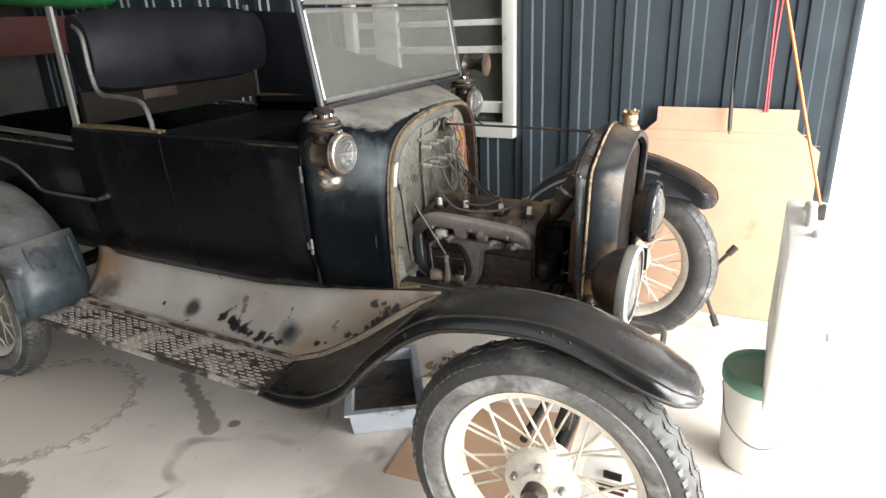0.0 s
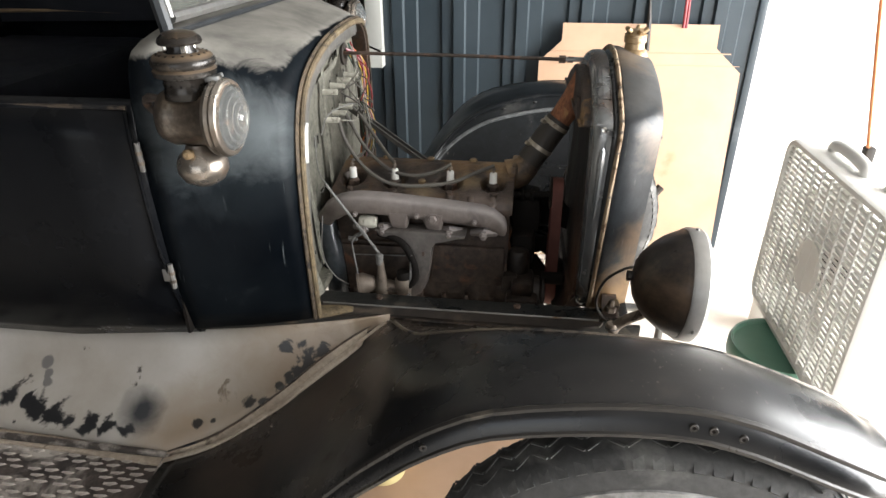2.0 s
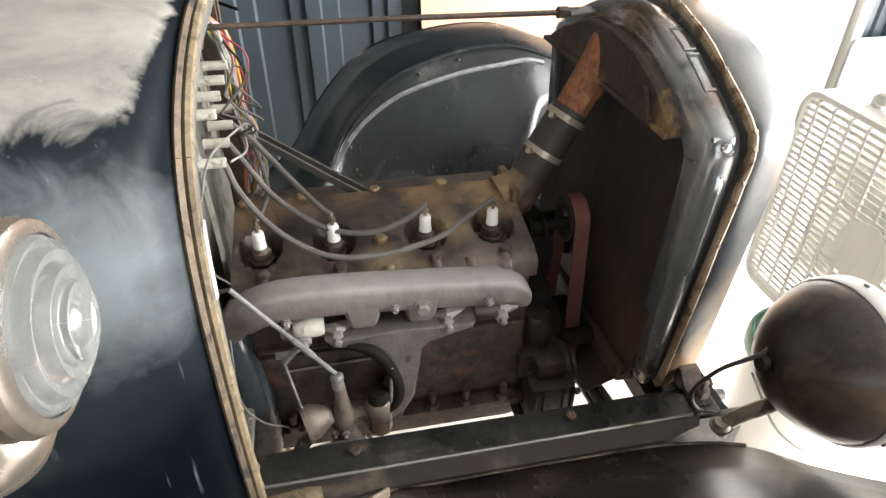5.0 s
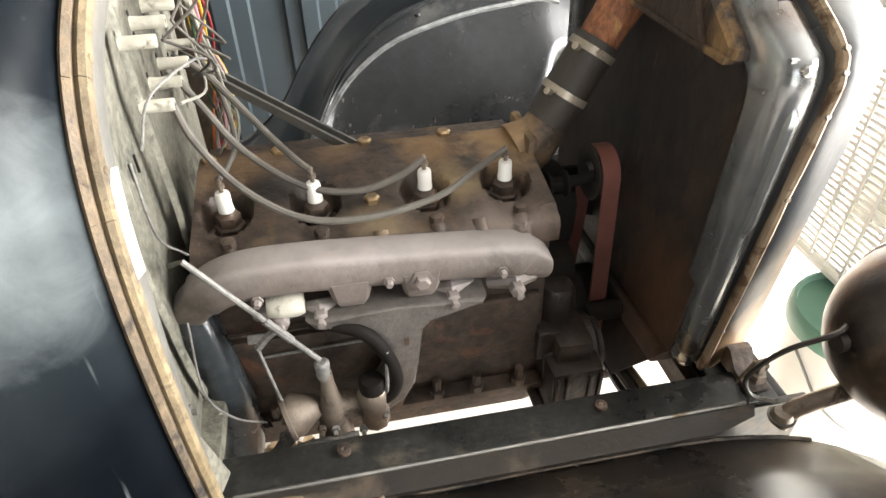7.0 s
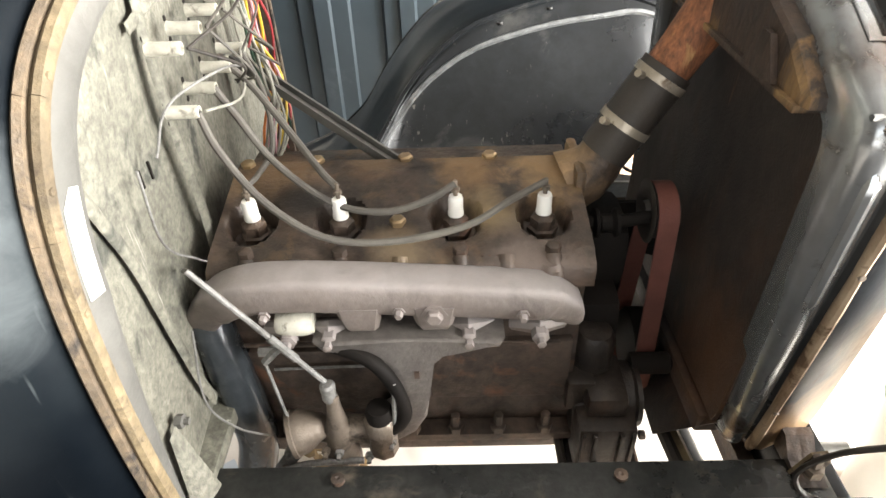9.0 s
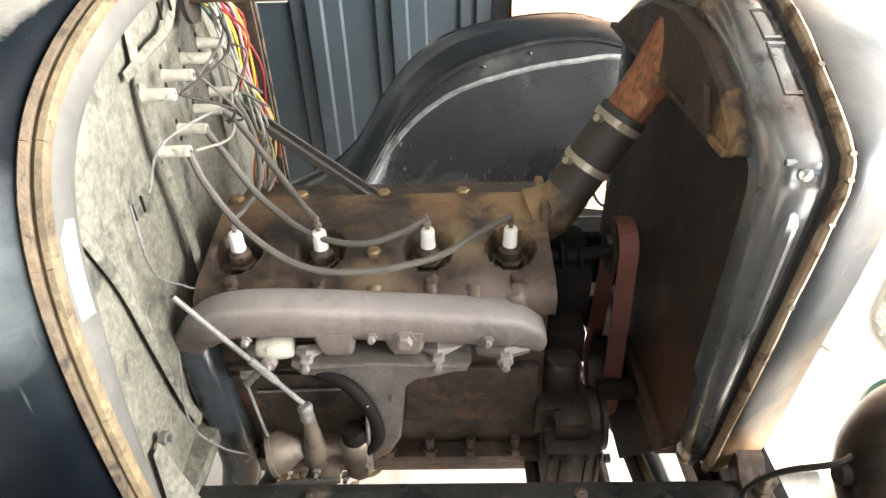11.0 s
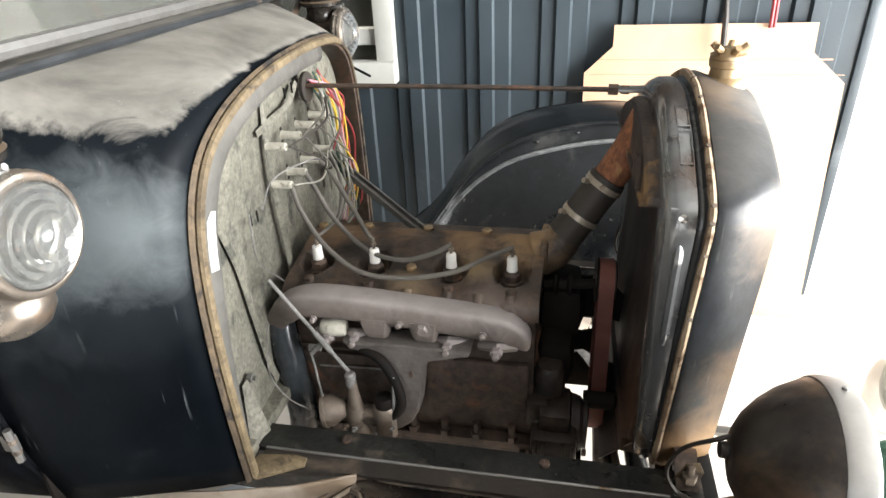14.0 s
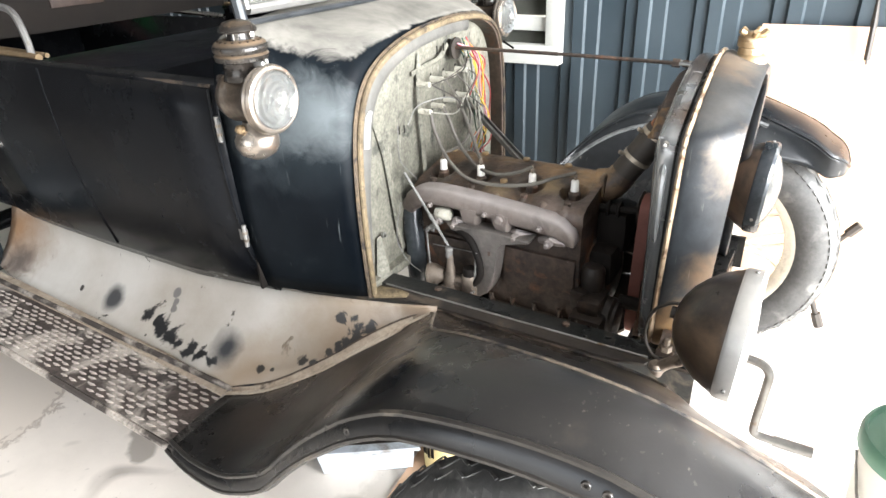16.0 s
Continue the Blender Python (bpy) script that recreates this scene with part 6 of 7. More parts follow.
# exhaust manifold: log with turned-down ends and two ports
bm = BM()
log = smooth_line([(0.060, -0.118, 0.690), (0.076, -0.128, 0.716), (0.108, -0.138, 0.745), (0.15, -0.142, 0.758), (0.22, -0.143, 0.758), (0.32, -0.142, 0.750), (0.41, -0.140, 0.741), (0.446, -0.138, 0.735), (0.464, -0.134, 0.722), (0.469, -0.128, 0.706), (0.466, -0.118, 0.694)], 6)
rings = []
for i, p in enumerate(log):
    t = (log[min(i + 1, len(log) - 1)] - log[max(i - 1, 0)]).normalized()
    out = Vector((0, -1, 0))
    upv = out.cross(t).normalized() * -1
    hz, hy = (0.0225, 0.023) if 8 < i < 44 else (0.0195, 0.021)
    rings.append([p + upv * hz * math.copysign(abs(math.sin(a)) ** 0.5, math.sin(a)) + out * hy * math.copysign(abs(math.cos(a)) ** 0.42, math.cos(a)) for a in [2 * math.pi * k / 20 for k in range(20)]])
loft(bm, rings)
man = part("exhaust_manifold", bm, M["manifold"], block, "grey cast exhaust manifold")
for x in (0.248, 0.326):
    bm = BM()
    rings = []
    for w, y0, z in ((0.026, -0.166, 0.745), (0.022, -0.1655, 0.728), (0.019, -0.163, 0.715), (0.017, -0.155, 0.704), (0.015, -0.142, 0.697)):
        rings.append([Vector((x + w * a, y0 + (0.006 if abs(a) == 1 else 0), z)) for a in (-1, -0.75, 0.75, 1)] + [Vector((x + w, -0.118, z)), Vector((x - w, -0.118, z))])
    loft(bm, rings)
    part("port", bm, M["manifold"], man)
for x, z in ((0.15, 0.738), (0.29, 0.741), (0.326, 0.736), (0.418, 0.733)):
    bm = BM()
    r = 0.0095 if x == 0.326 else 0.0045
    lathe(bm, [(r * 1.5, 0.0), (r * 1.5, 0.003), (r, 0.003), (r, 0.008), (r * 0.75, 0.010), (0.0001, 0.010)], turn_y(x, -0.164, z), 6)
    part("boss", bm, M["manifold"], man)
# exhaust pipe dropping behind the carburettor
bm = BM()
tube(bm, smooth_line([(0.066, -0.118, 0.695), (0.074, -0.13, 0.66), (0.086, -0.14, 0.58), (0.088, -0.14, 0.50), (0.07, -0.14, 0.42)], 5), 0.026, 14)
part("exhaust_pipe", bm, M["pipegrey"], car, "hazy blue-grey exhaust downpipe")
# clamps and nuts holding the manifolds
for x, tilt in ((0.168, 0), (0.212, 1), (0.362, 1), (0.438, 0)):
    bm = BM()
    tube(bm, [(x - 0.028, -0.136, 0.694), (x, -0.15, 0.704), (x + 0.028, -0.136, 0.696)], [0.008, 0.011, 0.008], 8)
    lathe(bm, [(0.0095, 0.0), (0.0095, 0.012), (0.005, 0.014), (0.005, 0.022), (0.0001, 0.023)], turn_y(x, -0.155, 0.70), 6)
    part("clamp", bm, M["manifold"], man)
bm = BM()
lathe(bm, [(0.012, -0.02), (0.015, -0.012), (0.015, 0.012), (0.012, 0.02)], turn_x(0.176, -0.15, 0.715), 12)
part("sleeve", bm, M["ceramic"], man, "pale wrapped sleeve")
# intake manifold
bm = BM()
web = [(0.195, 0.703), (0.30, 0.705), (0.40, 0.703), (0.395, 0.692), (0.355, 0.690), (0.331, 0.684), (0.319, 0.670), (0.3165, 0.61), (0.312, 0.575), (0.298, 0.547), (0.276, 0.530), (0.25, 0.522), (0.25, 0.55), (0.268, 0.556), (0.279, 0.575), (0.282, 0.61), (0.281, 0.656), (0.272, 0.673), (0.245, 0.682), (0.205, 0.689)]
loft(bm, [[Vector((x, y, z)) for x, z in web] for y in (-0.128, -0.172)])
bmesh.ops.bevel(bm, geom=[e for e in bm.edges if abs(e.verts[0].co.y - e.verts[1].co.y) < 1e-5], offset=0.0045, segments=2, affect="EDGES", profile=0.5)
intake = part("intake_manifold", bm, M["darkcast"], block, "grey cast intake manifold")
bm = BM()
box(bm, (0.304, -0.1725, 0.652), (0.006, 0.002, 0.011))
part("casting_mark", bm, M["iron"], intake)
# carburettor
bm = BM()
tube(bm, smooth_line([(0.178, -0.172, 0.562), (0.20, -0.173, 0.555), (0.225, -0.174, 0.560), (0.25, -0.172, 0.552), (0.265, -0.168, 0.548)], 4), [0.016] * 4 + [0.019] * 4 + [0.017] * 4 + [0.016] * 5, 14)
carb = part("carburettor", bm, M["carbmetal"], car, "grimy tan-brown carburettor")
bm = BM()
lathe(bm, [(0.014, -0.004), (0.017, 0.004), (0.026, 0.020), (0.0265, 0.030), (0.0285, 0.031), (0.0285, 0.035), (0.024, 0.035), (0.020, 0.022), (0.012, 0.008)], Matrix.Translation((0.186, -0.178, 0.572)) @ Matrix.Rotation(radians(-98), 4, "Y") @ Matrix.Rotation(radians(14), 4, "X"), 22, False)
part("air_horn", bm, M["carbmetal"], carb, "tan metal air horn", 0.0015)
bm = BM()
lathe(bm, [(0.007, 0.102), (0.0075, 0.092), (0.0085, 0.080), (0.012, 0.058), (0.0165, 0.040), (0.0185, 0.030), (0.0165, 0.012), (0.021, 0.0), (0.023, -0.016), (0.018, -0.030), (0.008, -0.034), (0.0001, -0.034)], Matrix.Translation((0.207, -0.180, 0.528)), 18)
part("mixing_chamber", bm, M["carbmetal"], carb)
bm = BM()
lathe(bm, [(0.0075, 0.0), (0.0085, 0.004), (0.0085, 0.010), (0.0075, 0.014), (0.009, 0.017), (0.009, 0.024), (0.006, 0.027), (0.0001, 0.027)], Matrix.Translation((0.2045, -0.180, 0.622)), 12)
part("universal_joint", bm, M["rod"], carb, "greasy steel joint below the rod")
bm = BM()
lathe(bm, [(0.0001, -0.046), (0.016, -0.046), (0.018, -0.042), (0.018, -0.010), (0.0195, -0.006), (0.0195, 0.016), (0.016, 0.020), (0.0001, 0.020)], Matrix.Translation((0.258, -0.182, 0.572)) @ Matrix.Diagonal((1, 0.9, 1, 1)), 8)
part("float_bowl", bm, M["carbmetal"], carb)
bm = BM()
lathe(bm, [(0.0155, 0.0), (0.0165, 0.010), (0.0135, 0.018), (0.0001, 0.019)], Matrix.Translation((0.258, -0.182, 0.591)), 16)
part("bowl_cap", bm, M["dark"], carb, "black oily cap")
bm = BM()
tube(bm, [(0.274, -0.188, 0.565), (0.276, -0.188, 0.60), (0.279, -0.186, 0.655)], 0.0026, 6)
part("needle_rod", bm, M["rod"], carb)
bm = BM()
tube(bm, smooth_line([(0.10, -0.205, 0.505), (0.135, -0.205, 0.520), (0.17, -0.20, 0.528), (0.235, -0.198, 0.530)], 4), 0.004, 8)
part("linkage", bm, M["rod"], carb, "greasy throttle linkage")
bm = BM()
prism(bm, [(0.118, -0.196, 0.500), (0.132, -0.198, 0.498), (0.165, -0.194, 0.540), (0.158, -0.192, 0.552), (0.146, -0.193, 0.545)], (0, 0.006, 0))
part("lever", bm, M["rod"], carb)
bm = BM()
box(bm, (0.152, -0.205, 0.512), (0.034, 0.016, 0.024), Matrix.Identity(4), 0.004)
part("bracket", bm, M["carbmetal"], carb)
random.seed(21)
for k in range(8):
    bm = BM()
    a = Vector((random.uniform(0.12, 0.27), random.uniform(-0.205, -0.19), random.uniform(0.50, 0.56)))
    lathe(bm, [(0.0055, 0.0), (0.0055, 0.006), (0.003, 0.007), (0.003, 0.013), (0.0001, 0.0135)], turn_y(a.x, a.y + 0.008, a.z), 6)
    part("screw", bm, M["carbmetal" if k % 2 else "rod"], carb)
bm = BM()
tube(bm, smooth_line([(0.268, -0.184, 0.57), (0.282, -0.186, 0.585), (0.288, -0.184, 0.605), (0.281, -0.182, 0.64), (0.264, -0.178, 0.672), (0.24, -0.17, 0.686), (0.20, -0.156, 0.690)], 5), 0.0085, 10)
part("choke_pipe", bm, M["dark"], carb)
# thin wire and cross arms below the block
bm = BM()
tube(bm, smooth_line([(0.235, -0.205, 0.520), (0.33, -0.212, 0.512), (0.42, -0.208, 0.508), (0.53, -0.20, 0.512)], 5), 0.0014, 6)
part("wire", bm, M["hose"], car, "thin dark wire strung below the engine")
for x in (0.479, 0.517):
    bm = BM()
    tube(bm, [(x, -0.10, 0.478), (x, -0.30, 0.486)], 0.006, 8)
    part("pan_arm", bm, M["hose"], car)
bm = BM()
tube(bm, [(0.612, -0.05, 0.474), (0.632, -0.28, 0.484)], 0.009, 8)
part("pan_arm", bm, M["hose"], car)
bm = BM()
tube(bm, [(0.626, -0.07, 0.480), (0.643, -0.26, 0.490)], 0.0065, 4)
part("brace", bm, M["tan"], car, "tan worn brace below the radiator")
# tan dusty pan between the scuttle and the chassis rail
bm = BM()
wedge = ((0.092, -0.345), (0.097, -0.308), (0.150, -0.300), (0.172, -0.303), (0.174, -0.317), (0.150, -0.331), (0.112, -0.352))
loft(bm, [[Vector((0.125 + (x - 0.125) * g, -0.325 + (y + 0.325) * g, z + 0.02 * max(0.0, 0.13 - x))) for x, y in wedge] for g, z in ((1.0, 0.5805), (0.98, 0.585), (0.85, 0.587))])
part("dusty_pan", bm, M["tan"], car, "tan dusty corner pan")
bm = BM()
plate = [(0.145 + 0.029 * math.cos(a), -0.244 + 0.019 * math.sin(a)) for a in (2 * math.pi * k / 18 for k in range(18))]
loft(bm, [[Vector((0.145 + (x - 0.145) * g, -0.244 + (y + 0.244) * g, z)) for x, y in plate] for g, z in ((1.0, 0.552), (1.0, 0.558), (0.92, 0.560), (0.62, 0.557), (0.58, 0.545))])
mount = part("mount_cup", bm, M["tan"], car, "tan stained engine mount cup")
bm = BM()
lathe(bm, [(0.011, 0.0), (0.010, 0.006), (0.0001, 0.007)], Matrix.Translation((0.149, -0.243, 0.549)), 8)
part("nut", bm, M["rust"], mount, "rusty nut")
# control rods
bm = BM()
tube(bm, [(0.068, -0.135, 0.777), (0.094, -0.178, 0.812), (0.203, -0.18, 0.652)], 0.0032, 8)
tube(bm, [(0.155, -0.179, 0.722), (0.178, -0.1795, 0.689)], 0.0046, 8)
part("throttle_rod", bm, M["rod"], car, "dull steel control rod")
bm = BM()
tube(bm, [(0.138, -0.168, 0.672), (0.150, -0.180, 0.60), (0.166, -0.190, 0.535)], 0.002, 6)
tube(bm, [(0.138, -0.168, 0.672), (0.150, -0.166, 0.685), (0.175, -0.155, 0.697)], 0.005, 6)
tube(bm, [(0.126, -0.148, 0.668), (0.146, -0.148, 0.668)], 0.006, 6)
tube(bm, [(0.13, -0.13, 0.617), (0.255, -0.131, 0.622)], 0.0018, 6)
part("choke_rod", bm, M["rod"], car)
# front end: timing cover, fan, belt, generator
bm = BM()
lathe(bm, [(0.085, -0.01), (0.085, 0.03), (0.06, 0.045), (0.03, 0.05)], turn_x(0.497, 0.0, 0.575), 24)
part("timing_cover", bm, M["iron"], block)
bm = BM()
lathe(bm, [(0.0001, -0.05), (0.042, -0.048), (0.046, -0.04), (0.046, 0.03), (0.040, 0.036), (0.040, 0.042), (0.02, 0.044)], turn_x(0.540, -0.10, 0.520), 24)
gen = part("generator", bm, M["geniron"], car, "oily brown-black generator")
bm = BM()
box(bm, (0.50, -0.10, 0.56), (0.035, 0.07, 0.05), bevel=0.006)
part("bracket", bm, M["geniron"], gen)
bm = BM()
box(bm, (0.530, -0.124, 0.505), (0.074, 0.104, 0.084), bevel=0.010)
casing = part("casing", bm, M["geniron"], gen)
for dx in (-0.030, -0.016, 0.016, 0.030):
    bm = BM()
    box(bm, (0.530 + dx, -0.1775, 0.505), (0.005, 0.006, 0.072), bevel=0.0015)
    part("rib", bm, M["geniron"], casing)
bm = BM()
box(bm, (0.530, -0.118, 0.563), (0.052, 0.080, 0.036), bevel=0.012)
part("shoulder", bm, M["geniron"], gen)
bm = BM()
box(bm, (0.532, -0.128, 0.462), (0.090, 0.104, 0.010), bevel=0.003)
part("base_lip", bm, M["geniron"], gen)
bm = BM()
lathe(bm, [(0.024, -0.02), (0.026, 0.0), (0.026, 0.05), (0.020, 0.06), (0.0001, 0.062)], Matrix.Translation((0.518, -0.092, 0.575)), 16)
part("cutout_box", bm, M["geniron"], gen)
for k in range(3):
    a = 2.1 * k + 0.4
    bm = BM()
    lathe(bm, [(0.006, 0.04), (0.006, 0.047), (0.0001, 0.048)], turn_x(0.535, -0.12 + 0.036 * math.sin(a), 0.515 + 0.036 * math.cos(a)), 6)
    part("nut", bm, M["iron"], gen)
bm = BM()
lathe(bm, [(0.015, 0.0), (0.015, 0.05), (0.008, 0.055)], turn_x(0.575, -0.075, 0.553), 10)
part("shaft_end", bm, M["dark"], gen)
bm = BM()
# the two boxes are dark bulk added to close the gap by the belt
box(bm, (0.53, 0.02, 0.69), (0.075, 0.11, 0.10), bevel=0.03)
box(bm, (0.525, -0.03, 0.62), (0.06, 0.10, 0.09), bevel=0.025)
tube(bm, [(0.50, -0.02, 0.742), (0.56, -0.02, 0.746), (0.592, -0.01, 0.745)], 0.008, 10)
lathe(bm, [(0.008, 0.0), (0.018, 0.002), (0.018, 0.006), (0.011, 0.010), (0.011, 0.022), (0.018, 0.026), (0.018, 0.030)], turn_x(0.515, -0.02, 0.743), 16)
part("fan_bracket", bm, M["dark"], block, "black greasy fan bracket, bulked out with added dark blocks")
bm = BM()
prism(bm, [(0.49, -0.12, 0.47), (0.56, -0.10, 0.464), (0.585, -0.04, 0.46), (0.57, 0.04, 0.462), (0.49, 0.06, 0.47)], (0, 0, -0.006))
part("front_pan", bm, M["iron"], block, "oily pressed pan")
# added dark sheets hide the bright floor beyond, with small chinks left open
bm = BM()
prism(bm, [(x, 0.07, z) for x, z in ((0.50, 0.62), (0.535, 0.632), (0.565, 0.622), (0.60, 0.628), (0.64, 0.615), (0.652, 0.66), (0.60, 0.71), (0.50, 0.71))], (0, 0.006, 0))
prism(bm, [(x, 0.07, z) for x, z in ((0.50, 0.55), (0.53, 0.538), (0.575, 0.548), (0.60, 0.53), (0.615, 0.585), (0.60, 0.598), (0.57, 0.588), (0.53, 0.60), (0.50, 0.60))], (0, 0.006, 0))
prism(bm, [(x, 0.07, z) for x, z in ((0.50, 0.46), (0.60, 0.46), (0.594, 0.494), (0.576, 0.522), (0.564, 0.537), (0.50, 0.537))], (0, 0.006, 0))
part("cover_plate", bm, M["dark"], block, "added black sheets closing the gap between engine and radiator")
bm = BM()
lathe(bm, [(0.0001, -0.020), (0.012, -0.020), (0.014, -0.014), (0.036, -0.018), (0.040, -0.016), (0.034, -0.012), (0.034, 0.014), (0.03, 0.016)], turn_x(0.600, 0.0, 0.745), 24)
pulley = part("fan_pulley", bm, M["hose"], car)
bm = BM()
lathe(bm, [(0.055, -0.016), (0.058, -0.012), (0.058, 0.012), (0.055, 0.016)], turn_x(0.610, 0.0, 0.505), 24)
lathe(bm, [(0.058, -0.022), (0.065, -0.018), (0.066, 0.018), (0.060, 0.026), (0.030, 0.028)], turn_x(0.643, 0.0, 0.463), 28)
part("crank_pulley", bm, M["dark"], car, "black greasy crank pulley")
bm = BM()
ring_in = []
for k in range(40):
    t = k / 40 * 2 * math.pi
    top = math.cos(t) > 0
    r, zc = (0.036, 0.745) if top else (0.060, 0.505)
    ring_in.append((r * math.sin(t), zc + r * math.cos(t)))
rows = [[Vector((x, y * g, z)) for y, z in ring_in] for x, g in ((0.588, 1.0), (0.612, 1.0), (0.612, 1.09), (0.588, 1.09), (0.588, 1.0))]
loft(bm, rows, True, False)
part("fan_belt", bm, M["belt"], car, "red-brown flat fan belt")
# steering column bar across the bay
bm = BM()
a0, a1 = Vector((FW - 0.012, 0.19, 0.880)), Vector((0.285, 0.066, 0.776))
d = (a1 - a0).normalized()
side = d.cross(Vector((0, 0, 1))).normalized()
up = side.cross(d)
sect = ((-0.0095, 0.006), (-0.006, 0.006), (-0.006, -0.002), (0.006, -0.002), (0.006, 0.006), (0.0095, 0.006), (0.0095, -0.006), (-0.0095, -0.006))
loft(bm, [[p + side * b + up * h for b, h in sect] for p in (a0, a1)])
part("steering_strut", bm, M["strut"], car, "dark grey channel strut running down to the engine")

# ---- wiring ----
harness = BM()
tube(harness, smooth_line([(FW + 0.03, -0.01, 0.922), (0.115, -0.012, 0.895), (0.15, -0.025, 0.842), (0.21, -0.05, 0.803), (0.27, -0.065, 0.797), (0.32, -0.06, 0.808), (0.351, -0.05, 0.822)], 6), 0.0042, 8)
lead = part("plug_lead", harness, M["wire"], car, "grey cloth-covered plug lead")
bm = BM()
tube(bm, smooth_line([(FW + 0.03, -0.066, 0.921), (0.112, -0.07, 0.88), (0.15, -0.085, 0.828), (0.21, -0.105, 0.795), (0.28, -0.11, 0.79), (0.36, -0.095, 0.797), (0.41, -0.07, 0.812), (0.45, -0.05, 0.823)], 6), 0.0042, 8)
part("plug_lead", bm, M["wire"], car, "grey cloth-covered plug lead")
bm = BM()
tube(bm, smooth_line([(FW + 0.03, 0.05, 0.922), (0.125, 0.04, 0.90), (0.175, 0.0, 0.85), (0.205, -0.035, 0.83), (0.221, -0.05, 0.822)], 6), 0.0042, 8)
part("plug_lead", bm, M["wire"], car, "grey cloth-covered plug lead")
bm = BM()
tube(bm, smooth_line([(FW + 0.03, 0.10, 0.922), (0.12, 0.09, 0.87), (0.135, 0.03, 0.83), (0.128, -0.02, 0.822), (0.12, -0.05, 0.823)], 6), 0.0035, 8)
part("plug_lead", bm, M["wire"], car, "grey cloth-covered plug lead")
random.seed(4)
for name, mat, y0, n in (("yellow", "yellow", 0.155, 3), ("orange", "orange", 0.175, 2), ("red", "red", 0.185, 3), ("green", "green", 0.135, 2), ("pale", "palewire", 0.12, 5), ("pink", "pink", 0.165, 2)):
    for k in range(n):
        bm = BM()
        j = lambda a: random.uniform(-a, a)
        tube(bm, smooth_line([(FW + 0.01, 0.13 + j(0.03), 1.045 + j(0.012)), (FW + 0.03, y0 + j(0.02), 1.0 + j(0.02)), (FW + 0.03 + j(0.01), y0 + 0.02 + j(0.015), 0.92), (FW + 0.035 + j(0.015), y0 + 0.025 + j(0.015), 0.85), (FW + 0.04 + j(0.02), y0 + j(0.03), 0.79 + j(0.02)), (FW + 0.02 + j(0.02), y0 - 0.02 + j(0.03), 0.74)], 5), 0.0019, 6)
        part("wire", bm, M[mat], firewall, name + " loose wire")
# thin leads linking the terminals
for k in range(9):
    bm = BM()
    a = Vector((FW + 0.038, random.choice((-0.066, -0.009, 0.048, 0.107)), random.choice((0.922, 0.985))))
    b = Vector((FW + 0.03, random.uniform(0.05, 0.17), random.uniform(0.88, 1.03)))
    c = (a + b) / 2 + Vector((random.uniform(0.01, 0.035), 0, random.uniform(-0.03, 0.02)))
    tube(bm, smooth_line([a, c, b], 5), 0.0016, 6)
    part("wire", bm, M[random.choice(("palewire", "wire", "wire", "red", "hose"))], firewall, "thin loose wire")
bm = BM()
tube(bm, smooth_line([(FW + 0.006, -0.125, 0.905), (FW + 0.02, -0.10, 0.945), (FW + 0.05, -0.03, 0.95), (FW + 0.055, 0.03, 0.93)], 6), 0.0014, 6)
tube(bm, smooth_line([(FW + 0.006, -0.165, 0.915), (FW + 0.008, -0.17, 0.84), (FW + 0.012, -0.13, 0.79), (FW + 0.012, -0.105, 0.765)], 6), 0.0013, 6)
tube(bm, smooth_line([(FW + 0.012, -0.185, 0.74), (FW + 0.012, -0.21, 0.66), (FW + 0.03, -0.20, 0.60), (FW + 0.06, -0.19, 0.57)], 6), 0.0013, 6)
part("wire", bm, M["rod"], firewall, "thin grey wires strung over the firewall")

# ---- loose things ----
# box fan on a green-lidded bucket
fan = base("box_fan", 1.25, 0.0, 0.345, "white plastic box fan standing on a green-lidded bucket", "fan")
FXA, FXB, FY0, FY1, FZ0, FZ1 = 1.195, 1.305, -0.27, 0.275, 0.345, 0.825


def rounded(x, y0, y1, z0, z1, r, n=6):
    out = []
    for cy, cz, a0 in ((y1 - r, z1 - r, 0), (y0 + r, z1 - r, 90), (y0 + r, z0 + r, 180), (y1 - r, z0 + r, 270)):
        for k in range(n + 1):
            a = radians(a0 + 90 * k / n)
            out.append(Vector((x, cy + r * math.cos(a), cz + r * math.sin(a))))
    return out


bm = BM()
loft(bm, [rounded(x, FY0 + i, FY1 - i, FZ0 + i, FZ1 - i, max(0.05 - i, 0.012)) for x, i in ((FXA + 0.012, 0.022), (FXA, 0.014), (FXA, 0.004), (FXA + 0.01, 0), (FXB - 0.01, 0), (FXB, 0.004), (FXB, 0.014), (FXB - 0.012, 0.022), (FXA + 0.012, 0.022))], True, False)
part("housing", bm, M["plastic"], fan)
for x in (FXA + 0.006, FXB - 0.006):
    bm = BM()
    for k in range(31):
        z = FZ0 + 0.03 + (FZ1 - FZ0 - 0.06) * k / 30
        box(bm, (x, (FY0 + FY1) / 2, z), (0.004, FY1 - FY0 - 0.04, 0.0065))
    for k in range(11):
        y = FY0 + 0.05 + (FY1 - FY0 - 0.1) * k / 10
        box(bm, (x - 0.001, y, (FZ0 + FZ1) / 2), (0.007, 0.006, FZ1 - FZ0 - 0.04))
    part("grille", bm, M["plastic"], fan, "slatted white grille")
    bm = BM()
    lathe(bm, [(0.065, 0.0), (0.065, 0.006), (0.05, 0.009), (0.0001, 0.009)], turn_x(x - 0.004, 0.0, 0.585), 28)
    part("badge", bm, M["plastic"], fan)
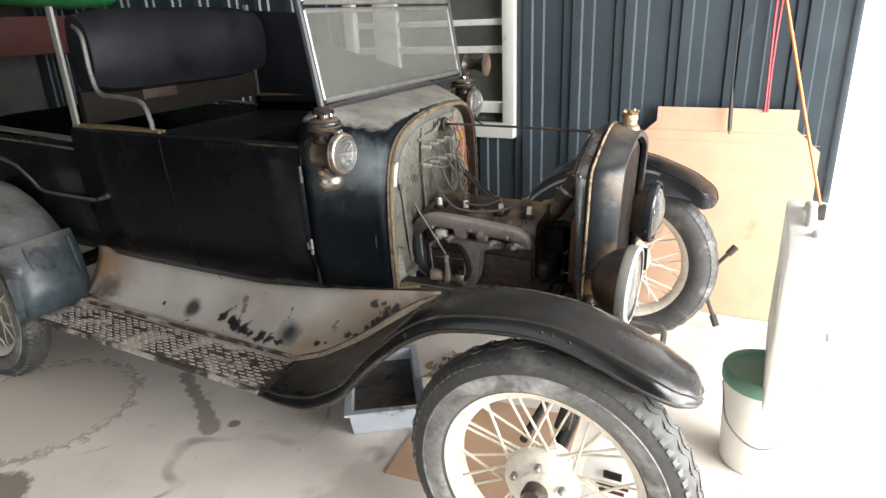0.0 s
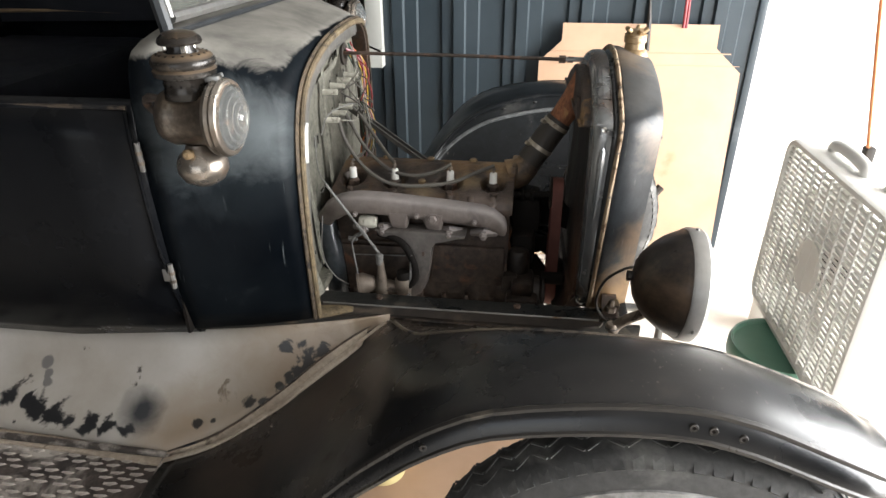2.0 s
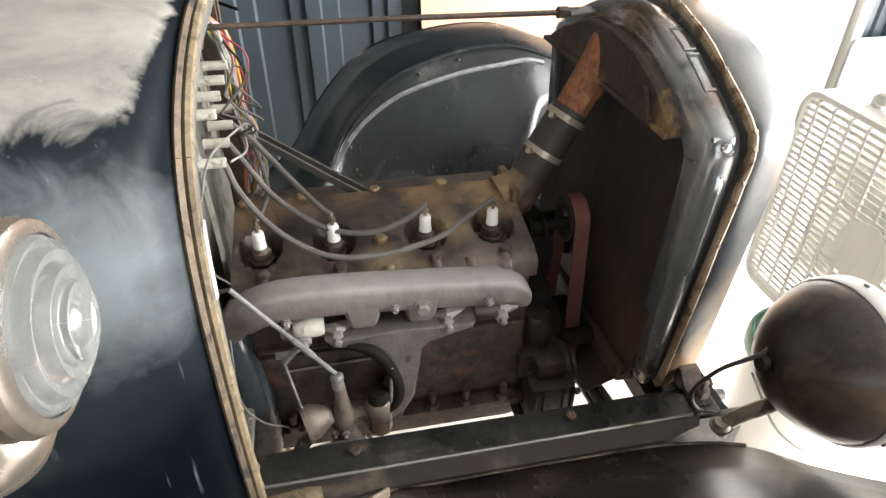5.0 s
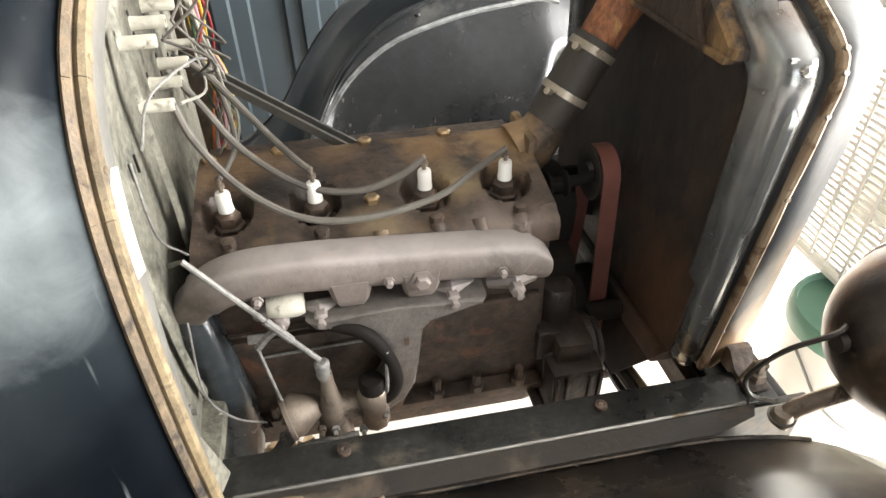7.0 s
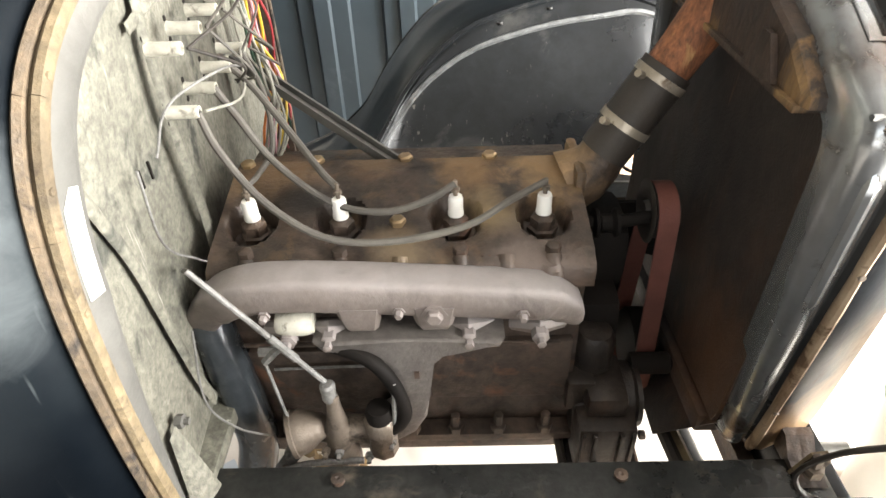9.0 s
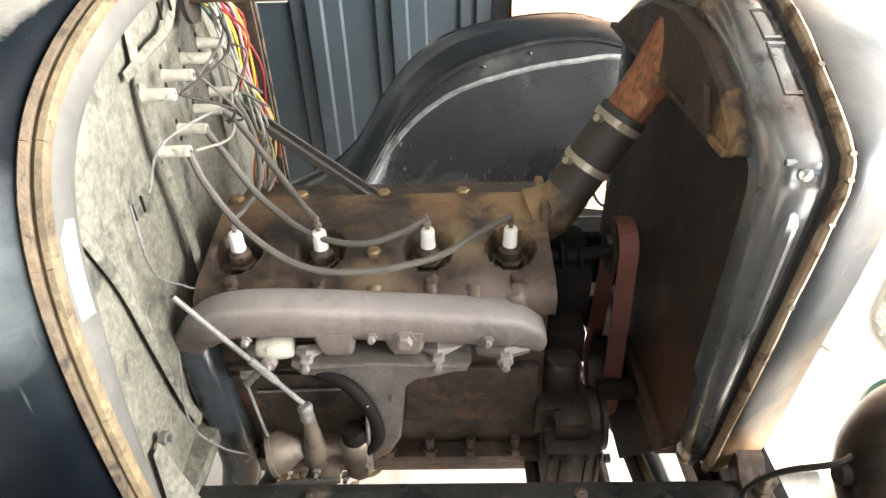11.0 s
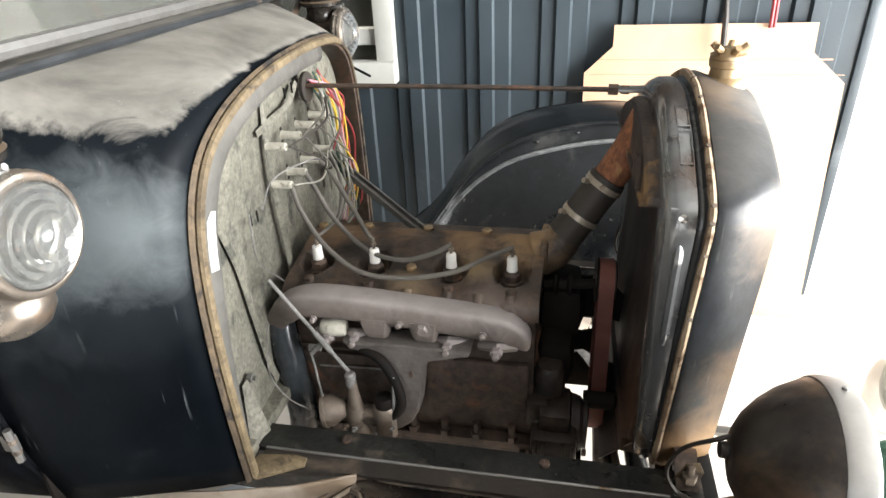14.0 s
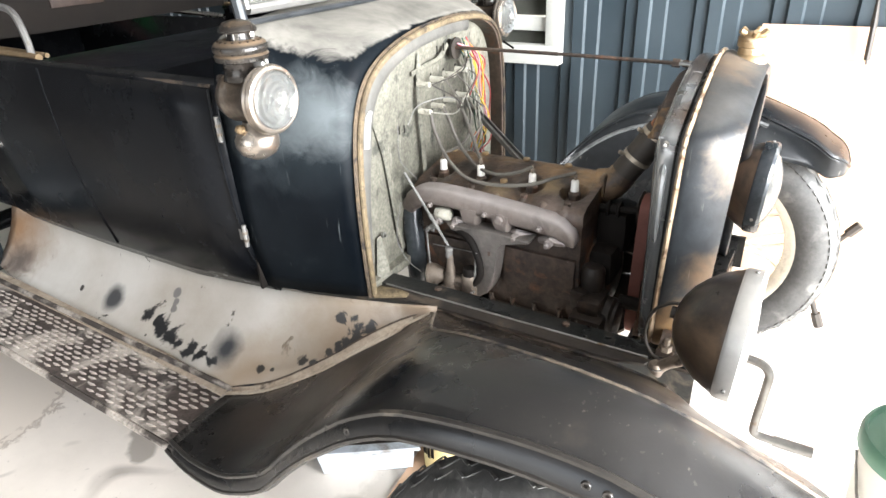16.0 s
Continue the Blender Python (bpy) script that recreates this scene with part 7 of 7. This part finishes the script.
for k in range(5):
    bm = BM()
    mm = turn_x(1.25, 0.0, 0.585) @ Matrix.Rotation(k * 2 * math.pi / 5, 4, "Z")
    loft(bm, [[mm @ Vector((r, w * a, 0.022 * a)) for a in (-1, 0, 1)] for r, w in ((0.03, 0.02), (0.12, 0.07), (0.20, 0.08))], False)
    part("blade", bm, M["plastic"], fan, "", 0.003)
bm = BM()
lathe(bm, [(0.04, -0.03), (0.045, 0.03)], turn_x(1.25, 0.0, 0.585), 20)
part("motor", bm, M["galv"], fan)
bm = BM()
tube(bm, smooth_line([(1.25, -0.02, 0.822), (1.25, -0.02, 0.838), (1.25, 0.03, 0.846), (1.25, 0.10, 0.846), (1.25, 0.14, 0.838), (1.25, 0.14, 0.822)], 5), 0.014, 10)
part("carry_handle", bm, M["plastic"], fan, "moulded white carry handle")
bm = BM()
lathe(bm, [(0.022, 0.0), (0.02, 0.014), (0.012, 0.018), (0.0001, 0.018)], Matrix.Translation((1.27, -0.11, 0.825)), 14)
part("switch_knob", bm, M["plastic"], fan)

bucket = base("bucket", 1.205, 0.02, 0.0, "white paint-splashed bucket with a green lid under the fan", "bucket")
bm = BM()
lathe(bm, [(0.0001, 0.002), (0.125, 0.002), (0.13, 0.01), (0.148, 0.29), (0.152, 0.292), (0.152, 0.31)], Matrix.Translation((1.205, 0.02, 0)) @ Matrix.Diagonal((0.8, 0.8, 1, 1)), 36)
part("body", bm, M["plastic"], bucket)
bm = BM()
lathe(bm, [(0.155, 0.296), (0.158, 0.30), (0.158, 0.33), (0.152, 0.342), (0.145, 0.342), (0.14, 0.33), (0.0001, 0.328)], Matrix.Translation((1.205, 0.02, 0)) @ Matrix.Diagonal((0.8, 0.8, 1, 1)), 36)
part("lid", bm, M["greenp"], bucket, "faded green lid")
bm = BM()
tube(bm, smooth_line([(1.085, 0.02, 0.27), (1.115, -0.075, 0.18), (1.205, -0.122, 0.14), (1.295, -0.075, 0.18), (1.325, 0.02, 0.27)], 5), 0.003, 6)
part("bail", bm, M["steel"], bucket)

# cardboard leaning on the wall
bm = BM()
outline = [(0.56, 0.0), (1.325, 0.0), (1.325, 0.79), (1.225, 0.88), (1.225, 0.965), (0.64, 0.965), (0.64, 0.90), (0.555, 0.82)]
lean = Matrix.Translation((0, 1.08, 0.004)) @ Matrix.Rotation(radians(-7.2), 4, "X")
prism(bm, [lean @ Vector((x, 0, z)) for x, z in outline], lean.to_3x3() @ Vector((0, 0.006, 0)))
card = thing("cardboard_sheet", bm, M["card"], "large sheet of brown cardboard leaning on the steel wall", "cardboard")
bm = BM()
tube(bm, [lean @ Vector((x, -0.001, 0.86)) for x in (0.60, 0.9, 1.28)], 0.0022, 6)
tube(bm, [lean @ Vector((x, -0.001, 0.815)) for x in (0.57, 0.9, 1.32)], 0.0012, 6)
part("crease", bm, M["card"], card)
# black stick in front of the cardboard
bm = BM()
tube(bm, [(0.95, 1.175, 1.06), (0.955, 1.16, 0.985), (0.96, 1.15, 0.87)], [0.004, 0.009, 0.009], 8)
tube(bm, [(0.96, 1.15, 0.87), (0.961, 1.149, 0.855)], [0.004, 0.003], 6)
tube(bm, [(0.95, 1.175, 1.06), (0.945, 1.215, 1.40)], 0.002, 6)
thing("grease_pen", bm, M["hose"], "black stick hanging by a string before the cardboard", "tool")
# cords
bm = BM()
tube(bm, smooth_line([(0.93, -0.19, 2.05), (1.04, -0.11, 1.65), (1.12, -0.055, 1.38), (1.20, -0.005, 1.10), (1.268, 0.038, 0.87)], 8), 0.004, 8)
cord = thing("extension_cord", bm, M["cord"], "orange extension cord hanging down to the fan", "cord")
bm = BM()
box(bm, (1.275, 0.043, 0.848), (0.02, 0.026, 0.044), bevel=0.005)
part("plug", bm, M["hose"], cord, "black plug")
bm = BM()
tube(bm, smooth_line([(1.09, 1.205, 1.75), (1.08, 1.20, 1.40), (1.085, 1.195, 1.15), (1.09, 1.19, 0.95)], 6), 0.006, 8)
tube(bm, smooth_line([(1.115, 1.205, 1.75), (1.10, 1.20, 1.40), (1.095, 1.195, 1.15), (1.10, 1.19, 0.95)], 6), 0.005, 8)
thing("red_hose", bm, M["red"], "thin red hose hanging down the steel wall", "hose")
# four-way lug wrench by the far wheel
bm = BM()
c = Vector((0.925, 0.93, 0.23))
for d in (Vector((0.10, 0.02, 0.13)), Vector((0.07, -0.02, -0.16))):
    tube(bm, [c - d * 1.1, c + d * 1.1], 0.009, 8)
    for e in (-1, 1):
        tube(bm, [c + d * e, c + d * e * 1.28], 0.016, 8)
thing("lug_wrench", bm, M["hose"], "black four-way wheel wrench leaning by the wheel", "tool")
# starting crank under the radiator
bm = BM()
tube(bm, smooth_line([(0.74, CY, 0.425), (0.855, CY, 0.425), (0.89, CY - 0.005, 0.41), (0.893, CY - 0.01, 0.37), (0.888, CY - 0.02, 0.275), (0.893, CY - 0.02, 0.245), (0.93, CY - 0.02, 0.24)], 5), 0.010, 10)
tube(bm, [(0.93, CY - 0.02, 0.24), (1.01, CY - 0.02, 0.24)], 0.013, 12)
part("starting_crank", bm, M["steel"], car, "grey bent starting crank")

# tray, can and cardboard under the engine
tray = base("drip_tray", 0.0, -0.22, 0.0, "pale blue-grey plastic tray with oily sludge", "tray")
bm = BM()
m2 = Matrix.Translation((-0.09, -0.18, 0)) @ Matrix.Rotation(radians(34), 4, "Z")


def rect(w, d, z):
    return [m2 @ Vector((a * w, b * d, z)) for a, b in ((-1, -1), (1, -1), (1, 1), (-1, 1))]


loft(bm, [rect(0.12, 0.20, 0.002), rect(0.13, 0.215, 0.09), rect(0.145, 0.23, 0.093), rect(0.145, 0.23, 0.103), rect(0.12, 0.205, 0.103), rect(0.11, 0.19, 0.012)])
part("basin", bm, M["bluegrey"], tray)
bm = BM()
loft(bm, [rect(0.108, 0.188, 0.014), rect(0.114, 0.196, 0.058)])
part("sludge", bm, M["darkcast"], tray, "grey-brown oily sludge")
can = base("tin_can", 0.19, -0.215, 0.0, "open yellow tin can on the floor", "can")
bm = BM()
lathe(bm, [(0.0001, 0.002), (0.06, 0.002), (0.06, 0.15), (0.062, 0.153), (0.062, 0.158), (0.058, 0.158), (0.057, 0.02), (0.0001, 0.016)], Matrix.Translation((0.19, -0.215, 0.008)), 28)
part("body", bm, M["can"], can)
for k in range(4):
    bm = BM()
    a = radians(230 + 12 * k)
    box(bm, (0, 0, 0), (0.009, 0.002, 0.05 - 0.012 * (k % 2)), Matrix.Translation((0.19 + 0.0605 * math.cos(a), -0.215 + 0.0605 * math.sin(a), 0.085)) @ Matrix.Rotation(a + radians(90), 4, "Z"))
    part("label_mark", bm, M["dark"], can)
bm = BM()
box(bm, (0.36, -0.30, 0.003), (0.55, 0.50, 0.005), Matrix.Rotation(radians(5), 4, "Z"))
thing("floor_cardboard", bm, M["card"], "oil-stained cardboard laid flat under the engine", "cardboard")
# dead leaves and scraps swept under the engine
bm = BM()
random.seed(8)
for k in range(80):
    x, y = random.gauss(0.09, 0.05), random.gauss(0.10, 0.06)
    w, h, z = random.uniform(0.012, 0.034), random.uniform(0.006, 0.016), 0.012 + 0.03 * random.random() ** 2
    mm = Matrix.Translation((x, y, z)) @ Matrix.Rotation(random.uniform(0, 6.3), 4, "Z") @ Matrix.Rotation(random.uniform(-0.6, 0.6), 4, "X")
    loft(bm, [[mm @ Vector((a * w, b * h, c * h * 0.5 + d)) for a, b, c in ((-1, 0, 1), (-0.3, -1, 0), (0.5, -0.8, 0.2), (1, 0, 1), (0.4, 0.9, 0), (-0.4, 0.8, 0.3))] for d in (0, 0.001)])
thing("debris", bm, M["scrap"], "dry leaves and scraps lying under the engine", "debris", kind="stuff")
# white jug by the doorway
jug = base("plastic_jug", 1.43, 0.60, 0.0, "white plastic jug with a round cap on the floor", "jug")
bm = BM()
lathe(bm, [(0.0001, 0.002), (0.068, 0.002), (0.075, 0.012), (0.075, 0.13), (0.066, 0.165), (0.035, 0.19), (0.028, 0.20)], Matrix.Translation((1.43, 0.60, 0)), 28)
part("body", bm, M["plastic"], jug)
bm = BM()
lathe(bm, [(0.031, 0.196), (0.032, 0.22), (0.026, 0.226), (0.0001, 0.227)], Matrix.Translation((1.43, 0.60, 0)), 20)
part("cap", bm, M["bluegrey"], jug)
# things past the white door
bin_ = base("storage_bin", 2.40, 1.27, 0.0, "grey plastic bin with a pale label, past the white door", "bin")
bm = BM()
box(bm, (2.40, 1.27, 0.275), (0.20, 0.16, 0.545), bevel=0.03)
part("body", bm, M["bluegrey"], bin_)
bm = BM()
box(bm, (2.37, 1.187, 0.485), (0.05, 0.004, 0.026))
part("label_plate", bm, M["plastic"], bin_, "pale blank label")
bm = BM()
box(bm, (2.61, 1.26, 0.48), (0.20, 0.05, 0.96), bevel=0.006)
thing("wooden_board", bm, M["palewood"], "tall brown plank standing against the steel wall", "plank")
# white bag behind the front wheel
bag = base("paper_bag", 0.86, -0.42, 0.0, "crumpled white printed bag behind the wheel", "bag")
bm = BM()
loft(bm, [[Vector((0.86 + 0.10 * a * g, -0.42 + 0.05 * b * g, z)) for a, b in ((-1, -0.8), (0, -1.1), (1, -0.7), (1.05, 0.6), (0.1, 1.0), (-0.9, 0.8))] for z, g in ((0.003, 0.9), (0.05, 1.05), (0.12, 1.0), (0.20, 0.92), (0.24, 0.75))])
part("sack", bm, M["whitepaint"], bag)
for k, (w, z) in enumerate(((0.05, 0.19), (0.09, 0.155), (0.07, 0.135))):
    bm = BM()
    box(bm, (0.85, -0.475, z), (w, 0.003, 0.010 if k else 0.025))
    part("print_bar", bm, M["redpaint"] if k else M["dark"], bag)

# things behind the car
bm = BM()
rings = []
for k in range(9):
    t = k / 8
    w = 0.02 + 0.30 * math.sin(math.pi * t) ** 0.6
    rings.append([Vector((-3.2 + 0.02 * a, -0.2 + 1.9 * t, 1.72 + 0.55 * w * b)) + Vector((w * a, 0, 0.05 * math.cos(3 * t))) for a, b in ((-1, 0.2), (-0.6, -0.7), (0, -1), (0.6, -0.7), (1, 0.2), (0.6, 0.5), (0, 0.6), (-0.6, 0.5))])
loft(bm, rings)
thing("kayak", bm, M["tarp"], "bright green plastic boat hull stored behind the car", "boat")
bm = BM()
box(bm, (-3.3, 0.6, 1.38), (0.10, 2.2, 0.24), bevel=0.01)
thing("storage_beam", bm, M["redpaint"], "dull red beam below the green boat", "beam")
